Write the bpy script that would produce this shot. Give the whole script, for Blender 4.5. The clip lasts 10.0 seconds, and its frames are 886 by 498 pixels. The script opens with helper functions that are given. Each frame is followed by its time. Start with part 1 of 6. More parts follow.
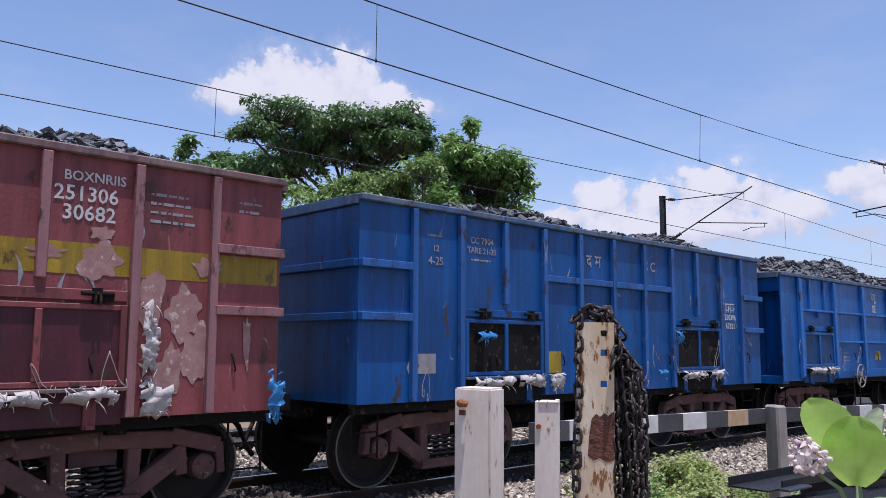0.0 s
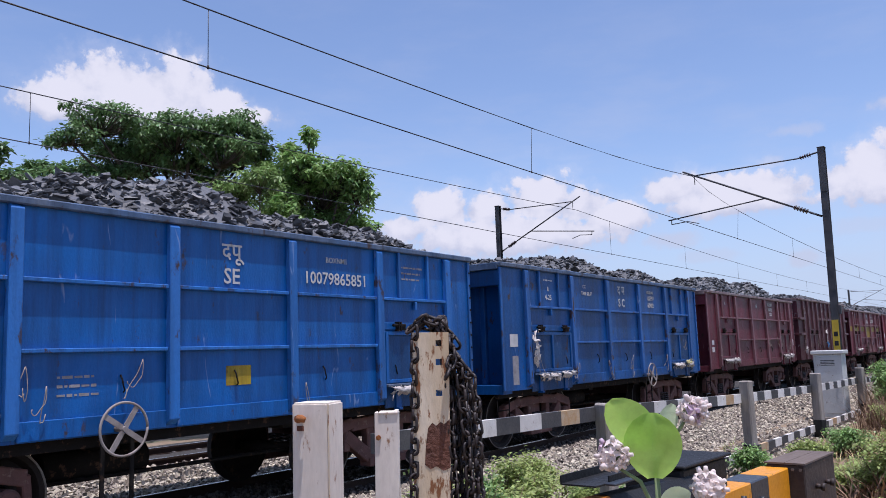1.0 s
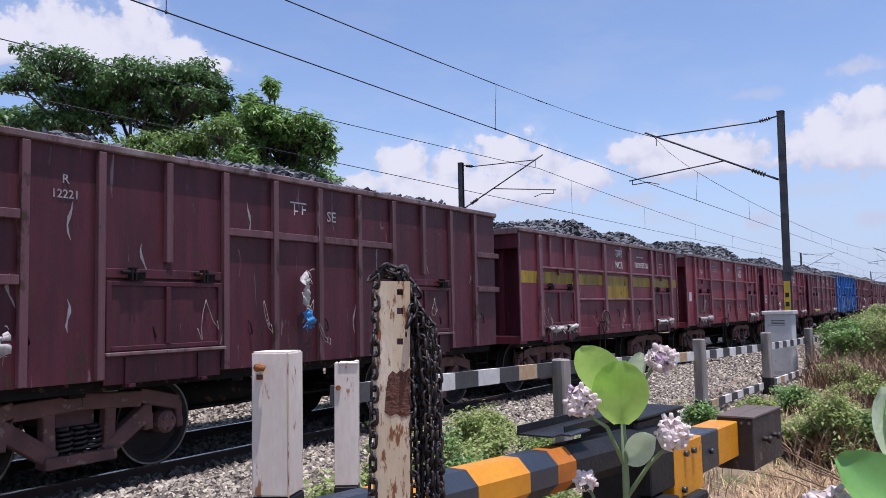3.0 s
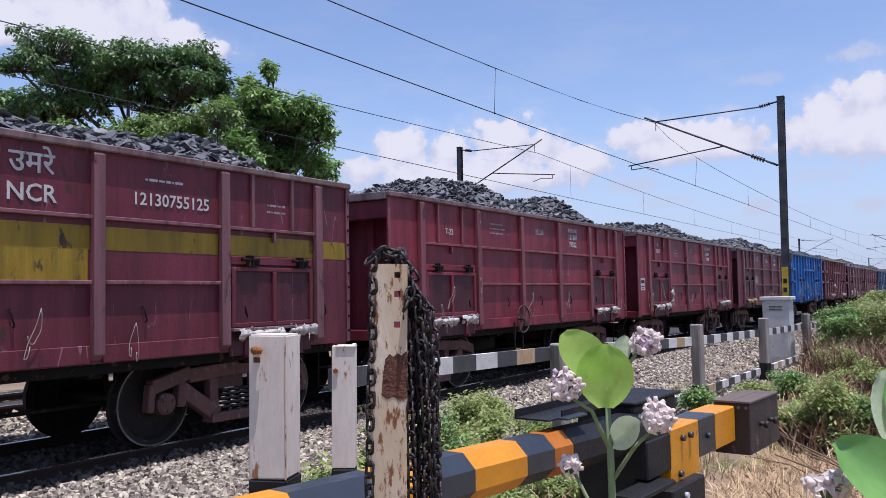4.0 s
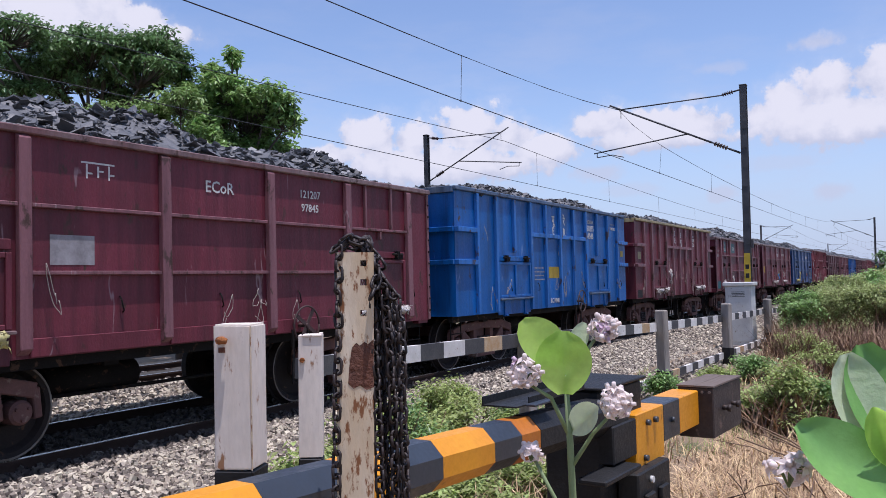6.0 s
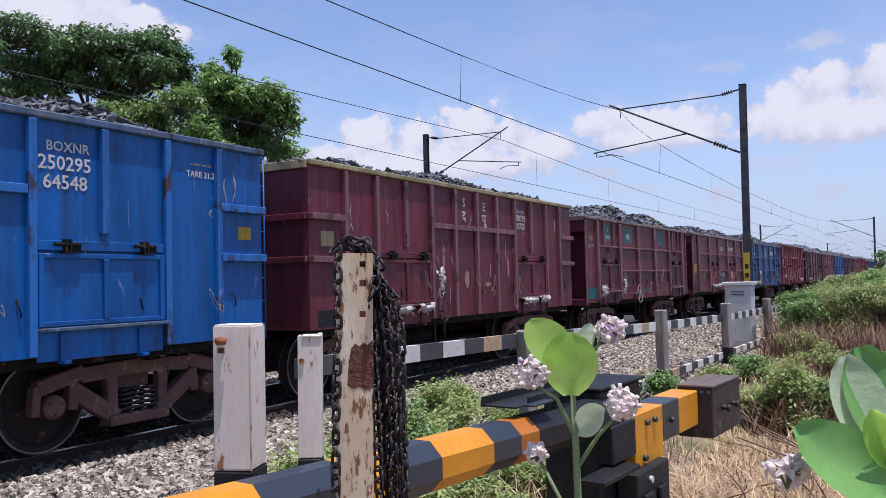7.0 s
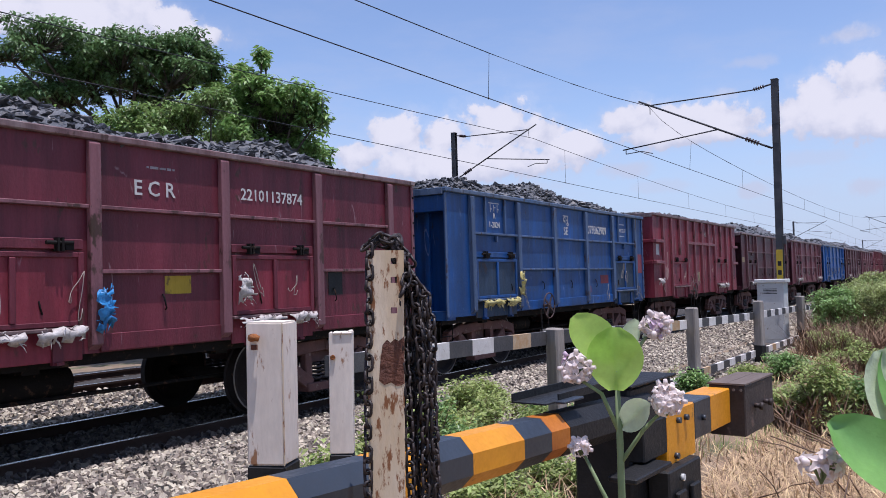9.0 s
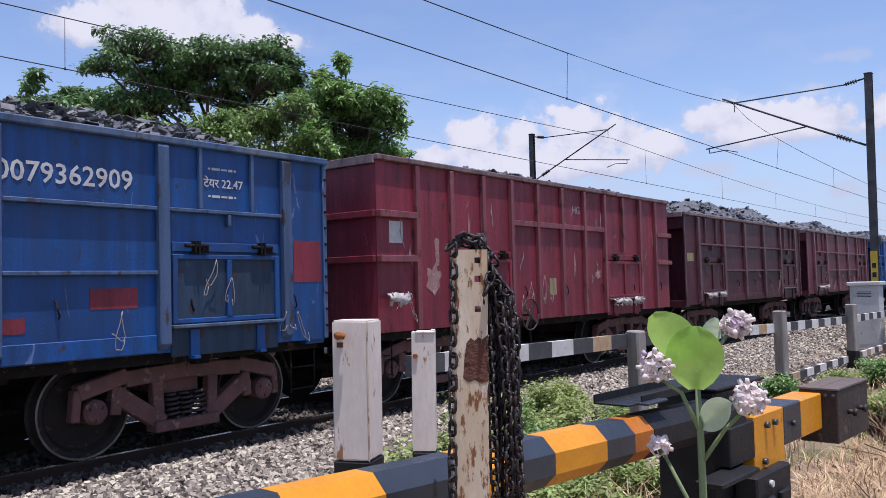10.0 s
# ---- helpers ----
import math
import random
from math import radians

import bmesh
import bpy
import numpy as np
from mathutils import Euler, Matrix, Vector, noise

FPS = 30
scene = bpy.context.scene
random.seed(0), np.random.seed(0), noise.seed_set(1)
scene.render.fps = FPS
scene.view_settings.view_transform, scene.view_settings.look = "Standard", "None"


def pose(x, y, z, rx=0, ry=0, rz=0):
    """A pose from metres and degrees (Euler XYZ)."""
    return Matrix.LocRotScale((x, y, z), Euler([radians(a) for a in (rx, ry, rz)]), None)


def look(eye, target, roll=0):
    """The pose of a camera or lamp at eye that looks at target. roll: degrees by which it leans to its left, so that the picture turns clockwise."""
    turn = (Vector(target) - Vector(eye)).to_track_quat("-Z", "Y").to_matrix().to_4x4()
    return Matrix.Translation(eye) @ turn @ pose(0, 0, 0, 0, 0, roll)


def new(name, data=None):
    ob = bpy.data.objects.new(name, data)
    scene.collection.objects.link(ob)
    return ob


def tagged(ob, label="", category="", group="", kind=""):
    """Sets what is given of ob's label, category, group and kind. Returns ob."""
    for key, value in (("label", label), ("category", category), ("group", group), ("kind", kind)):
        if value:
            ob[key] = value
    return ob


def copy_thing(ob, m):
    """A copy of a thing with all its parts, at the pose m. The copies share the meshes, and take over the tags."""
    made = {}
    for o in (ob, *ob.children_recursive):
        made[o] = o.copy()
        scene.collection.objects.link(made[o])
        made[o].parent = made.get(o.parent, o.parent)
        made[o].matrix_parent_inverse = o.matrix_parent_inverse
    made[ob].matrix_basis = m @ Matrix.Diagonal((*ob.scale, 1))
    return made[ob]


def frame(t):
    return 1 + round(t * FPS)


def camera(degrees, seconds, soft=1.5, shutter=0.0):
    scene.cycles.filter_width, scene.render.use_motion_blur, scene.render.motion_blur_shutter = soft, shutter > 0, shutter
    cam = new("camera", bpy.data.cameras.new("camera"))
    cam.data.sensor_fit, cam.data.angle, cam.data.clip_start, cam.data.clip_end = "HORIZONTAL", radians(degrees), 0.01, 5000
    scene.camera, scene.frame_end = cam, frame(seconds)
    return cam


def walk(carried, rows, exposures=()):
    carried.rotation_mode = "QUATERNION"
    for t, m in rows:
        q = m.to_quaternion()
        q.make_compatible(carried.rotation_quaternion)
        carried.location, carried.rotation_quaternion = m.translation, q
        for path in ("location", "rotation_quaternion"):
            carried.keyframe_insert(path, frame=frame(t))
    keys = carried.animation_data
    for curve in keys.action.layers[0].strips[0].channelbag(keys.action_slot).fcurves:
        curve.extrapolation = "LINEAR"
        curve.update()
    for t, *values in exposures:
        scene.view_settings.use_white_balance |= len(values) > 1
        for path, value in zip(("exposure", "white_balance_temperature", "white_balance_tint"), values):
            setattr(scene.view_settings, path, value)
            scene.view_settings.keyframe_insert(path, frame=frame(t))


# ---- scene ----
cam = camera(57.0, 10.0, 0.6)

# ---- the walk: hand-held pan, x across the tracks, y along them, z = 0 at rail top ----
PATH = [
    (0.0, pose(-0.002, -0.020, 1.700, 96.86, -0.33, 46.80)),
    (0.5, pose(0.011, -0.022, 1.703, 97.19, 0.77, 41.12)),
    (1.0, pose(0.008, -0.008, 1.705, 97.42, 1.95, 35.87)),
    (1.5, pose(0.010, -0.007, 1.703, 96.39, 2.06, 34.21)),
    (2.0, pose(0.009, -0.011, 1.701, 96.03, 1.86, 33.69)),
    (2.5, pose(0.005, -0.008, 1.694, 95.02, 1.43, 33.15)),
    (4.0, pose(-0.004, 0.008, 1.685, 93.22, 0.97, 32.97)),
    (4.5, pose(-0.004, 0.012, 1.686, 92.44, 1.02, 31.76)),
    (5.0, pose(-0.004, 0.017, 1.686, 92.38, 1.42, 31.06)),
    (5.5, pose(-0.007, 0.016, 1.684, 92.36, 1.41, 30.74)),
    (7.0, pose(-0.005, 0.016, 1.688, 92.30, 1.40, 30.66)),
    (7.5, pose(-0.005, 0.019, 1.689, 92.26, 1.57, 30.65)),
    (8.0, pose(-0.006, 0.020, 1.684, 92.19, 1.51, 30.62)),
    (8.5, pose(-0.004, 0.011, 1.682, 92.17, 1.34, 30.83)),
    (9.0, pose(-0.003, 0.003, 1.684, 92.23, 1.54, 32.66)),
    (9.5, pose(-0.004, -0.017, 1.681, 92.33, 1.48, 35.91)),
    (10.0, pose(-0.001, -0.026, 1.677, 92.51, 1.40, 38.09)),
]
walk(cam, PATH, [(0.0, 0.0, 5950, 22), (10.0, 0.0, 5950, 22)])

# ---- light ----
SUN_EL, SUN_AZ = 79.0, 110.0          # height, and bearing from +y towards +x
el, azi = radians(SUN_EL), radians(SUN_AZ)
SUN_DIR = Vector((math.cos(el) * math.sin(azi), math.cos(el) * math.cos(azi), math.sin(el)))
sun = new("sun", bpy.data.lights.new("sun", "SUN"))
sun.data.energy, sun.data.angle, sun.data.color = 5.0, radians(0.5), (1.0, 0.96, 0.9)
sun.matrix_world = look((0, 0, 60), Vector((0, 0, 60)) - SUN_DIR)


def build_world():
    """Blue sky with a belt of fair-weather cumulus."""
    world = bpy.data.worlds.new("world")
    scene.world = world
    world.use_nodes = True
    nt = world.node_tree
    N, L = nt.nodes, nt.links
    bg = N["Background"]

    def op(kind, *ins):
        n = N.new("ShaderNodeMath")
        n.operation = kind
        for i, v in enumerate(ins):
            if isinstance(v, (int, float)):
                n.inputs[i].default_value = v
            else:
                L.new(v, n.inputs[i])
        return n.outputs[0]

    def vop(kind, *ins):
        n = N.new("ShaderNodeVectorMath")
        n.operation = kind
        for i, v in enumerate(ins):
            if isinstance(v, (tuple, Vector)):
                n.inputs[i].default_value = v
            else:
                L.new(v, n.inputs[i])
        return n

    def ramp(v, a, b, lo=0.0, hi=1.0):
        n = N.new("ShaderNodeMapRange")
        n.interpolation_type = "SMOOTHSTEP"
        L.new(v, n.inputs[0])
        for i, q in enumerate((a, b, lo, hi)):
            n.inputs[i + 1].default_value = q
        return n.outputs[0]

    def fbm(vec, scale, detail, rough=0.55):
        n = N.new("ShaderNodeTexNoise")
        n.inputs["Scale"].default_value, n.inputs["Detail"].default_value, n.inputs["Roughness"].default_value = scale, detail, rough
        L.new(vec, n.inputs["Vector"])
        return n.outputs["Fac"]

    sky = N.new("ShaderNodeTexSky")
    sky.sky_type, sky.sun_disc = "NISHITA", False
    sky.sun_elevation, sky.sun_rotation = radians(SUN_EL), radians(SUN_AZ)
    sky.air_density, sky.dust_density, sky.ozone_density = 1.0, 0.9, 1.5
    d = vop("NORMALIZE", N.new("ShaderNodeTexCoord").outputs["Generated"]).outputs[0]
    up = N.new("ShaderNodeSeparateXYZ")
    L.new(d, up.inputs[0])
    z = up.outputs[2]
    # cumulus puffs: bearing to the left of +y, height, half width, half height, in degrees
    heaps = [(58.4, 18.3, 2.6, 1.9), (53.9, 18.3, 2.8, 2.1), (61.2, 17.0, 2.6, 1.4), (51.2, 17.3, 1.9, 1.2), (56.2, 16.8, 5.6, 1.7), (49.5, 16.6, 3.2, 0.8),
             (35.7, 10.1, 2.3, 1.6), (32.4, 9.9, 2.1, 1.3), (28.5, 10.5, 2.6, 1.8), (26.0, 10.0, 2.1, 1.4), (23.4, 8.9, 2.2, 1.1), (38.2, 8.9, 1.9, 1.0), (31.0, 8.3, 8.0, 1.5),
             (19.3, 10.6, 1.9, 1.2), (16.4, 10.3, 2.5, 1.2), (13.2, 10.1, 2.6, 1.2), (15.6, 9.4, 5.0, 0.9),
             (9.0, 10.4, 1.3, 1.0), (7.3, 11.0, 1.9, 1.4), (4.9, 11.8, 2.2, 1.7), (1.9, 12.0, 2.6, 1.9), (-1.6, 12.3, 3.0, 2.2), (3.8, 9.7, 5.2, 1.7), (-4.5, 11.0, 3.4, 2.2)]
    # thin small clouds: the same, and how dense
    thin = [(5.4, 14.5, 2.5, 0.8, 0.75), (11.5, 13.6, 2.1, 0.6, 0.45), (20.0, 7.2, 2.3, 0.8, 0.7), (11.5, 5.4, 1.5, 0.7, 0.7), (4.8, 5.2, 1.8, 0.8, 0.7), (13.0, 11.8, 1.3, 0.7, 0.5), (17.5, 6.0, 3.0, 0.6, 0.4), (8.5, 7.2, 4.0, 0.8, 0.4), (27.0, 6.4, 4.5, 0.7, 0.4)]
    puff = fbm(d, 26.0, 8.0, 0.55)
    fine = fbm(d, 85.0, 5.0, 0.6)
    warp = op("ADD", op("MULTIPLY", op("SUBTRACT", puff, 0.5), 1.7), op("MULTIPLY", op("SUBTRACT", fine, 0.5), 0.7))

    def mound(a, e, w, h):
        """1 at the middle of an ellipse in the sky, 0 on its rim; and the height in it."""
        a, e = radians(a), radians(e)
        c = Vector((-math.sin(a) * math.cos(e), math.cos(a) * math.cos(e), math.sin(e)))
        right = Vector((math.cos(a), math.sin(a), 0))
        over = right.cross(c)
        if over.z < 0:
            over = -over
        u = op("DIVIDE", vop("DOT_PRODUCT", d, right).outputs["Value"], math.sin(radians(w)))
        v = op("DIVIDE", vop("DOT_PRODUCT", d, over).outputs["Value"], math.sin(radians(h)))
        ahead = ramp(vop("DOT_PRODUCT", d, c).outputs["Value"], 0.8, 0.9)
        r = op("SQRT", op("ADD", op("MULTIPLY", u, u), op("MULTIPLY", v, v)))
        return op("SUBTRACT", op("SUBTRACT", 1.0, r), op("MULTIPLY", op("SUBTRACT", 1.0, ahead), 20.0)), v

    field, rise = None, None
    for a, e, w, h in heaps:
        one, v = mound(a, e, w * 1.12, h * 1.15)
        lit = op("ADD", one, op("MULTIPLY", v, 0.45))
        field = one if field is None else op("MAXIMUM", field, one)
        rise = lit if rise is None else op("MAXIMUM", rise, lit)
    # the rest of the sky carries loose clouds of the same kind
    loose = op("MULTIPLY", op("SUBTRACT", fbm(vop("MULTIPLY", d, (1, 1, 2.4)).outputs[0], 3.1, 6.0, 0.55), 0.62), 5.0)
    away = ramp(vop("DOT_PRODUCT", d, Vector((-0.5, 0.83, 0.2)).normalized()).outputs["Value"], 0.2, 0.72, 1.0, 0.0)
    loose = op("SUBTRACT", loose, op("MULTIPLY", op("SUBTRACT", 1.0, away), 6.0))
    body = op("MAXIMUM", op("ADD", field, warp), loose)
    cover = op("MAXIMUM", ramp(body, 0.0, 0.34), op("MULTIPLY", ramp(body, -0.45, 0.25), 0.22))
    for a, e, w, h, k in thin:
        one, v = mound(a, e, w, h)
        cover = op("MAXIMUM", cover, op("MULTIPLY", ramp(op("ADD", one, warp), 0.0, 0.8), k))
    wisps = op("MULTIPLY", ramp(fbm(vop("MULTIPLY", d, (1, 1, 3.5)).outputs[0], 5.0, 8.0, 0.6), 0.42, 0.72), ramp(z, 0.10, 0.42, 0.30, 0.10))
    cover = op("MAXIMUM", cover, wisps)
    shade = ramp(op("ADD", rise, op("MULTIPLY", op("SUBTRACT", puff, 0.5), 2.6)), -0.1, 0.75)

    def colour_mix(f, a, b):
        n = N.new("ShaderNodeMix")
        n.data_type = "RGBA"
        L.new(f, n.inputs[0])
        for i, c in ((6, a), (7, b)):
            if isinstance(c, tuple):
                n.inputs[i].default_value = (*c, 1)
            else:
                L.new(c, n.inputs[i])
        return n

    haze = colour_mix(ramp(z, 0.0, 0.24, 0.75, 0.0), sky.outputs[0], (2.9, 3.65, 4.75))
    tone = colour_mix(shade, (3.6, 3.85, 4.35), (4.95, 5.0, 5.1))
    mix = colour_mix(cover, haze.outputs[2], tone.outputs[2])
    L.new(mix.outputs[2], bg.inputs[0])
    bg.inputs[1].default_value = 0.158


build_world()

# ---- materials ----
def material(name, base, second=None, rough=0.6, metal=0.0, scale=4.0, stretch=(1, 1, 1), bump=0.15, spots=None, spot_amount=0.0,
             spot_scale=9.0, grain=60.0, through_light=0.0, spec=0.5, island=0.0, random_tint=0.0, dust=None, dust_amount=0.3, grime=0.0, scratch=0.0):
    """A surface with broad variation, fine grain and optional patches of another colour (rust, dirt)."""
    m = bpy.data.materials.new(name)
    m.use_nodes = True
    nt = m.node_tree
    N, L = nt.nodes, nt.links
    p = N["Principled BSDF"]
    p.inputs["Roughness"].default_value, p.inputs["Metallic"].default_value = rough, metal
    p.inputs["Specular IOR Level"].default_value = spec
    tc = N.new("ShaderNodeTexCoord")
    mp = N.new("ShaderNodeMapping")
    mp.inputs["Scale"].default_value = stretch
    L.new(tc.outputs["Object"], mp.inputs[0])
    oi = N.new("ShaderNodeObjectInfo")
    shift = N.new("ShaderNodeVectorMath")
    shift.operation = "MULTIPLY_ADD"
    L.new(oi.outputs["Random"], shift.inputs[0])
    shift.inputs[1].default_value = (37, 19, 53)
    L.new(mp.outputs[0], shift.inputs[2])

    def fbm(sc, detail, rough_=0.6):
        n = N.new("ShaderNodeTexNoise")
        n.inputs["Scale"].default_value, n.inputs["Detail"].default_value, n.inputs["Roughness"].default_value = sc, detail, rough_
        L.new(shift.outputs[0], n.inputs["Vector"])
        return n.outputs["Fac"]

    def rng(v, a, b, lo=0.0, hi=1.0):
        n = N.new("ShaderNodeMapRange")
        L.new(v, n.inputs[0])
        for i, q in enumerate((a, b, lo, hi)):
            n.inputs[i + 1].default_value = q
        return n.outputs[0]

    def blend(f, a, b):
        n = N.new("ShaderNodeMix")
        n.data_type = "RGBA"
        L.new(f, n.inputs[0])
        for i, c in ((6, a), (7, b)):
            if isinstance(c, tuple):
                n.inputs[i].default_value = (*c, 1)
            else:
                L.new(c, n.inputs[i])
        return n.outputs[2]

    second = second or tuple(c * 0.72 for c in base)
    broad = fbm(scale, 5)
    col = blend(rng(broad, 0.32, 0.68), second, base)
    fine = fbm(grain, 4)
    col = blend(rng(fine, 0.3, 0.75, 0.0, 0.35), col, tuple(c * 0.55 for c in base))
    if spots:
        patch = fbm(spot_scale, 7, 0.65)
        edge = 0.645 - 0.2 * spot_amount
        col = blend(rng(patch, edge, edge + 0.06), col, spots)
    if dust:
        n = N.new("ShaderNodeTexNoise")
        streak = N.new("ShaderNodeMapping")
        streak.inputs["Scale"].default_value = (1, 1, 0.35)
        L.new(shift.outputs[0], streak.inputs[0])
        L.new(streak.outputs[0], n.inputs["Vector"])
        n.inputs["Scale"].default_value, n.inputs["Detail"].default_value, n.inputs["Roughness"].default_value = 4.5, 9, 0.68
        col = blend(rng(n.outputs["Fac"], 0.46, 0.72, 0.0, dust_amount), col, dust)
    if grime:
        # soot washed down the sheet in uneven runs
        run = N.new("ShaderNodeMapping")
        run.inputs["Scale"].default_value = (1, 1, 0.13)
        L.new(shift.outputs[0], run.inputs[0])
        n = N.new("ShaderNodeTexNoise")
        n.inputs["Scale"].default_value, n.inputs["Detail"].default_value, n.inputs["Roughness"].default_value = 5.5, 6, 0.62
        L.new(run.outputs[0], n.inputs["Vector"])
        col = blend(rng(n.outputs["Fac"], 0.44, 0.70, 0.0, grime), col, tuple(0.30 * c + 0.004 for c in base))
    if scratch:
        # thin pale scrapes: contour lines of a smooth field, broken up by a second one
        sk = N.new("ShaderNodeMapping")
        sk.inputs["Scale"].default_value = (1, 1, 0.38)
        L.new(shift.outputs[0], sk.inputs[0])
        n = N.new("ShaderNodeTexNoise")
        n.inputs["Scale"].default_value, n.inputs["Detail"].default_value, n.inputs["Roughness"].default_value = 2.6, 2.5, 0.45
        L.new(sk.outputs[0], n.inputs["Vector"])
        off = N.new("ShaderNodeMath")
        off.operation = "SUBTRACT"
        L.new(n.outputs["Fac"], off.inputs[0])
        off.inputs[1].default_value = 0.52
        ab = N.new("ShaderNodeMath")
        ab.operation = "ABSOLUTE"
        L.new(off.outputs[0], ab.inputs[0])
        line = rng(ab.outputs[0], 0.002, 0.008, 1.0, 0.0)
        keep = rng(fbm(3.1, 5), 0.56, 0.62, 0.0, scratch)
        both = N.new("ShaderNodeMath")
        both.operation = "MULTIPLY"
        L.new(line, both.inputs[0])
        L.new(keep, both.inputs[1])
        col = blend(both.outputs[0], col, tuple(0.6 * c + 0.16 for c in base))
    if island or random_tint:
        src = oi.outputs["Random"]
        if island:
            src = N.new("ShaderNodeNewGeometry").outputs["Random Per Island"]
        hsv = N.new("ShaderNodeHueSaturation")
        L.new(col, hsv.inputs["Color"])
        k = island or random_tint
        L.new(rng(src, 0, 1, 1 - k, 1 + k), hsv.inputs["Value"])
        L.new(rng(src, 0, 1, 0.5 - 0.03 * k, 0.5 + 0.03 * k), hsv.inputs["Hue"])
        col = hsv.outputs[0]
    L.new(col, p.inputs["Base Color"])
    L.new(rng(fine, 0.2, 0.8, max(0.05, rough - 0.12), min(1, rough + 0.15)), p.inputs["Roughness"])
    if bump:
        b = N.new("ShaderNodeBump")
        b.inputs["Strength"].default_value, b.inputs["Distance"].default_value = bump, 0.02
        s = N.new("ShaderNodeMath")
        L.new(broad, s.inputs[0])
        L.new(fine, s.inputs[1])
        L.new(s.outputs[0], b.inputs["Height"])
        L.new(b.outputs[0], p.inputs["Normal"])
    if through_light:
        t = N.new("ShaderNodeBsdfTranslucent")
        L.new(col, t.inputs["Color"])
        mx = N.new("ShaderNodeMixShader")
        mx.inputs[0].default_value = through_light
        L.new(p.outputs[0], mx.inputs[1])
        L.new(t.outputs[0], mx.inputs[2])
        L.new(mx.outputs[0], N["Material Output"].inputs["Surface"])
    return m


def paint(name, base, rust=0.12, rough=0.5, second=None):
    """Old wagon paint: uneven coat, rust spots, pale dusty streaks."""
    return material(name, base, second or tuple(0.5 * c for c in base), rough=rough, scale=1.3, stretch=(1, 1, 0.5), bump=0.25, spots=(0.05, 0.026, 0.016), spot_amount=rust + 0.08,
                    spot_scale=5, grain=45, spec=0.36, dust=tuple(0.95 * c + 0.016 for c in base), dust_amount=0.45, grime=0.75, scratch=0.75)


MAROON = paint("maroon_paint", (0.175, 0.027, 0.043), 0.1)
MAROON_RED = paint("red_maroon_paint", (0.285, 0.034, 0.054), 0.08)
MAROON_BROWN = paint("brown_maroon_paint", (0.285, 0.07, 0.072), 0.16)
MAROON_DARK = paint("dark_maroon_paint", (0.10, 0.018, 0.028), 0.15)
BLUE = paint("blue_paint", (0.002, 0.125, 0.44), 0.04, 0.4)
BLUE_DULL = paint("dull_blue_paint", (0.004, 0.062, 0.20), 0.18, 0.5)
BLUE_DEEP = paint("deep_blue_paint", (0.002, 0.092, 0.325), 0.08, 0.42)
BLUE_DUSTY = material("dusty_blue_paint", (0.002, 0.092, 0.34), (0.002, 0.035, 0.13), rough=0.5, scale=1.1, stretch=(1, 1, 0.6), bump=0.25, spots=(0.05, 0.026, 0.016), spot_amount=0.1,
                      dust=(0.03, 0.045, 0.085), dust_amount=0.55, grime=0.85, scratch=0.7)
WHEEL_PALE = material("grimy_pale_paint", (0.34, 0.31, 0.29), (0.16, 0.12, 0.10), rough=0.7, scale=6)
WHEEL_RUST = material("grimy_rusted_paint", (0.07, 0.035, 0.03), (0.03, 0.018, 0.016), rough=0.75, scale=6)
BLUE_GREY = paint("greyed_blue_paint", (0.028, 0.058, 0.105), 0.3, 0.6)
# the same coats rubbed pale on ribs and rails
WORN = {m: paint("worn_" + m.name, tuple(1.05 * c + a for c, a in zip(base, (0.012, 0.011, 0.012))), 0.3, 0.5, second=tuple(0.9 * c + a for c, a in zip(base, (0.032, 0.028, 0.03))))
        for m, base in ((MAROON, (0.20, 0.075, 0.085)), (MAROON_RED, (0.22, 0.05, 0.06)), (MAROON_BROWN, (0.27, 0.12, 0.12)), (MAROON_DARK, (0.12, 0.045, 0.05)),
                        (BLUE, (0.004, 0.14, 0.46)), (BLUE_DULL, (0.005, 0.07, 0.22)), (BLUE_DEEP, (0.003, 0.10, 0.34)), (BLUE_DUSTY, (0.05, 0.10, 0.2)))}
PEEL = material("peeled_pale_undercoat", (0.40, 0.235, 0.205), (0.26, 0.12, 0.11), rough=0.8, scale=8, bump=0.1, spots=(0.48, 0.38, 0.33), spot_amount=0.3)
CREAM = paint("cream_paint", (0.42, 0.34, 0.17), 0.15)
COPING = paint("worn_coping_paint", (0.16, 0.07, 0.07), 0.25, second=(0.26, 0.22, 0.21))
COPING_BLUE = paint("worn_blue_coping", (0.05, 0.11, 0.22), 0.25, second=(0.14, 0.16, 0.19))
YELLOW_BAND = paint("faded_yellow_band", (0.40, 0.26, 0.015), 0.2)
TEAL = paint("teal_patch_paint", (0.02, 0.13, 0.15), 0.1)
LABEL_YELLOW = paint("yellow_label_paint", (0.5, 0.34, 0.02), 0.1)
LETTER = material("white_lettering", (0.62, 0.61, 0.58), (0.42, 0.41, 0.4), rough=0.7, bump=0, scale=9, grain=90)
LETTER_FAINT = material("faded_lettering", (0.34, 0.325, 0.33), (0.19, 0.175, 0.18), rough=0.8, bump=0, scale=9, grain=90)
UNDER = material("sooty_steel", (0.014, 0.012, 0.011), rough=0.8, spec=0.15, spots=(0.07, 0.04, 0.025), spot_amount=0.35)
BOGIE = material("dusty_bogie_steel", (0.17, 0.082, 0.07), (0.085, 0.045, 0.04), rough=0.75, spec=0.3, spots=(0.2, 0.14, 0.11), spot_amount=0.3, scale=3)
WHEEL = material("wheel_steel", (0.028, 0.022, 0.020), rough=0.7, spec=0.2, spots=(0.09, 0.05, 0.03), spot_amount=0.2)
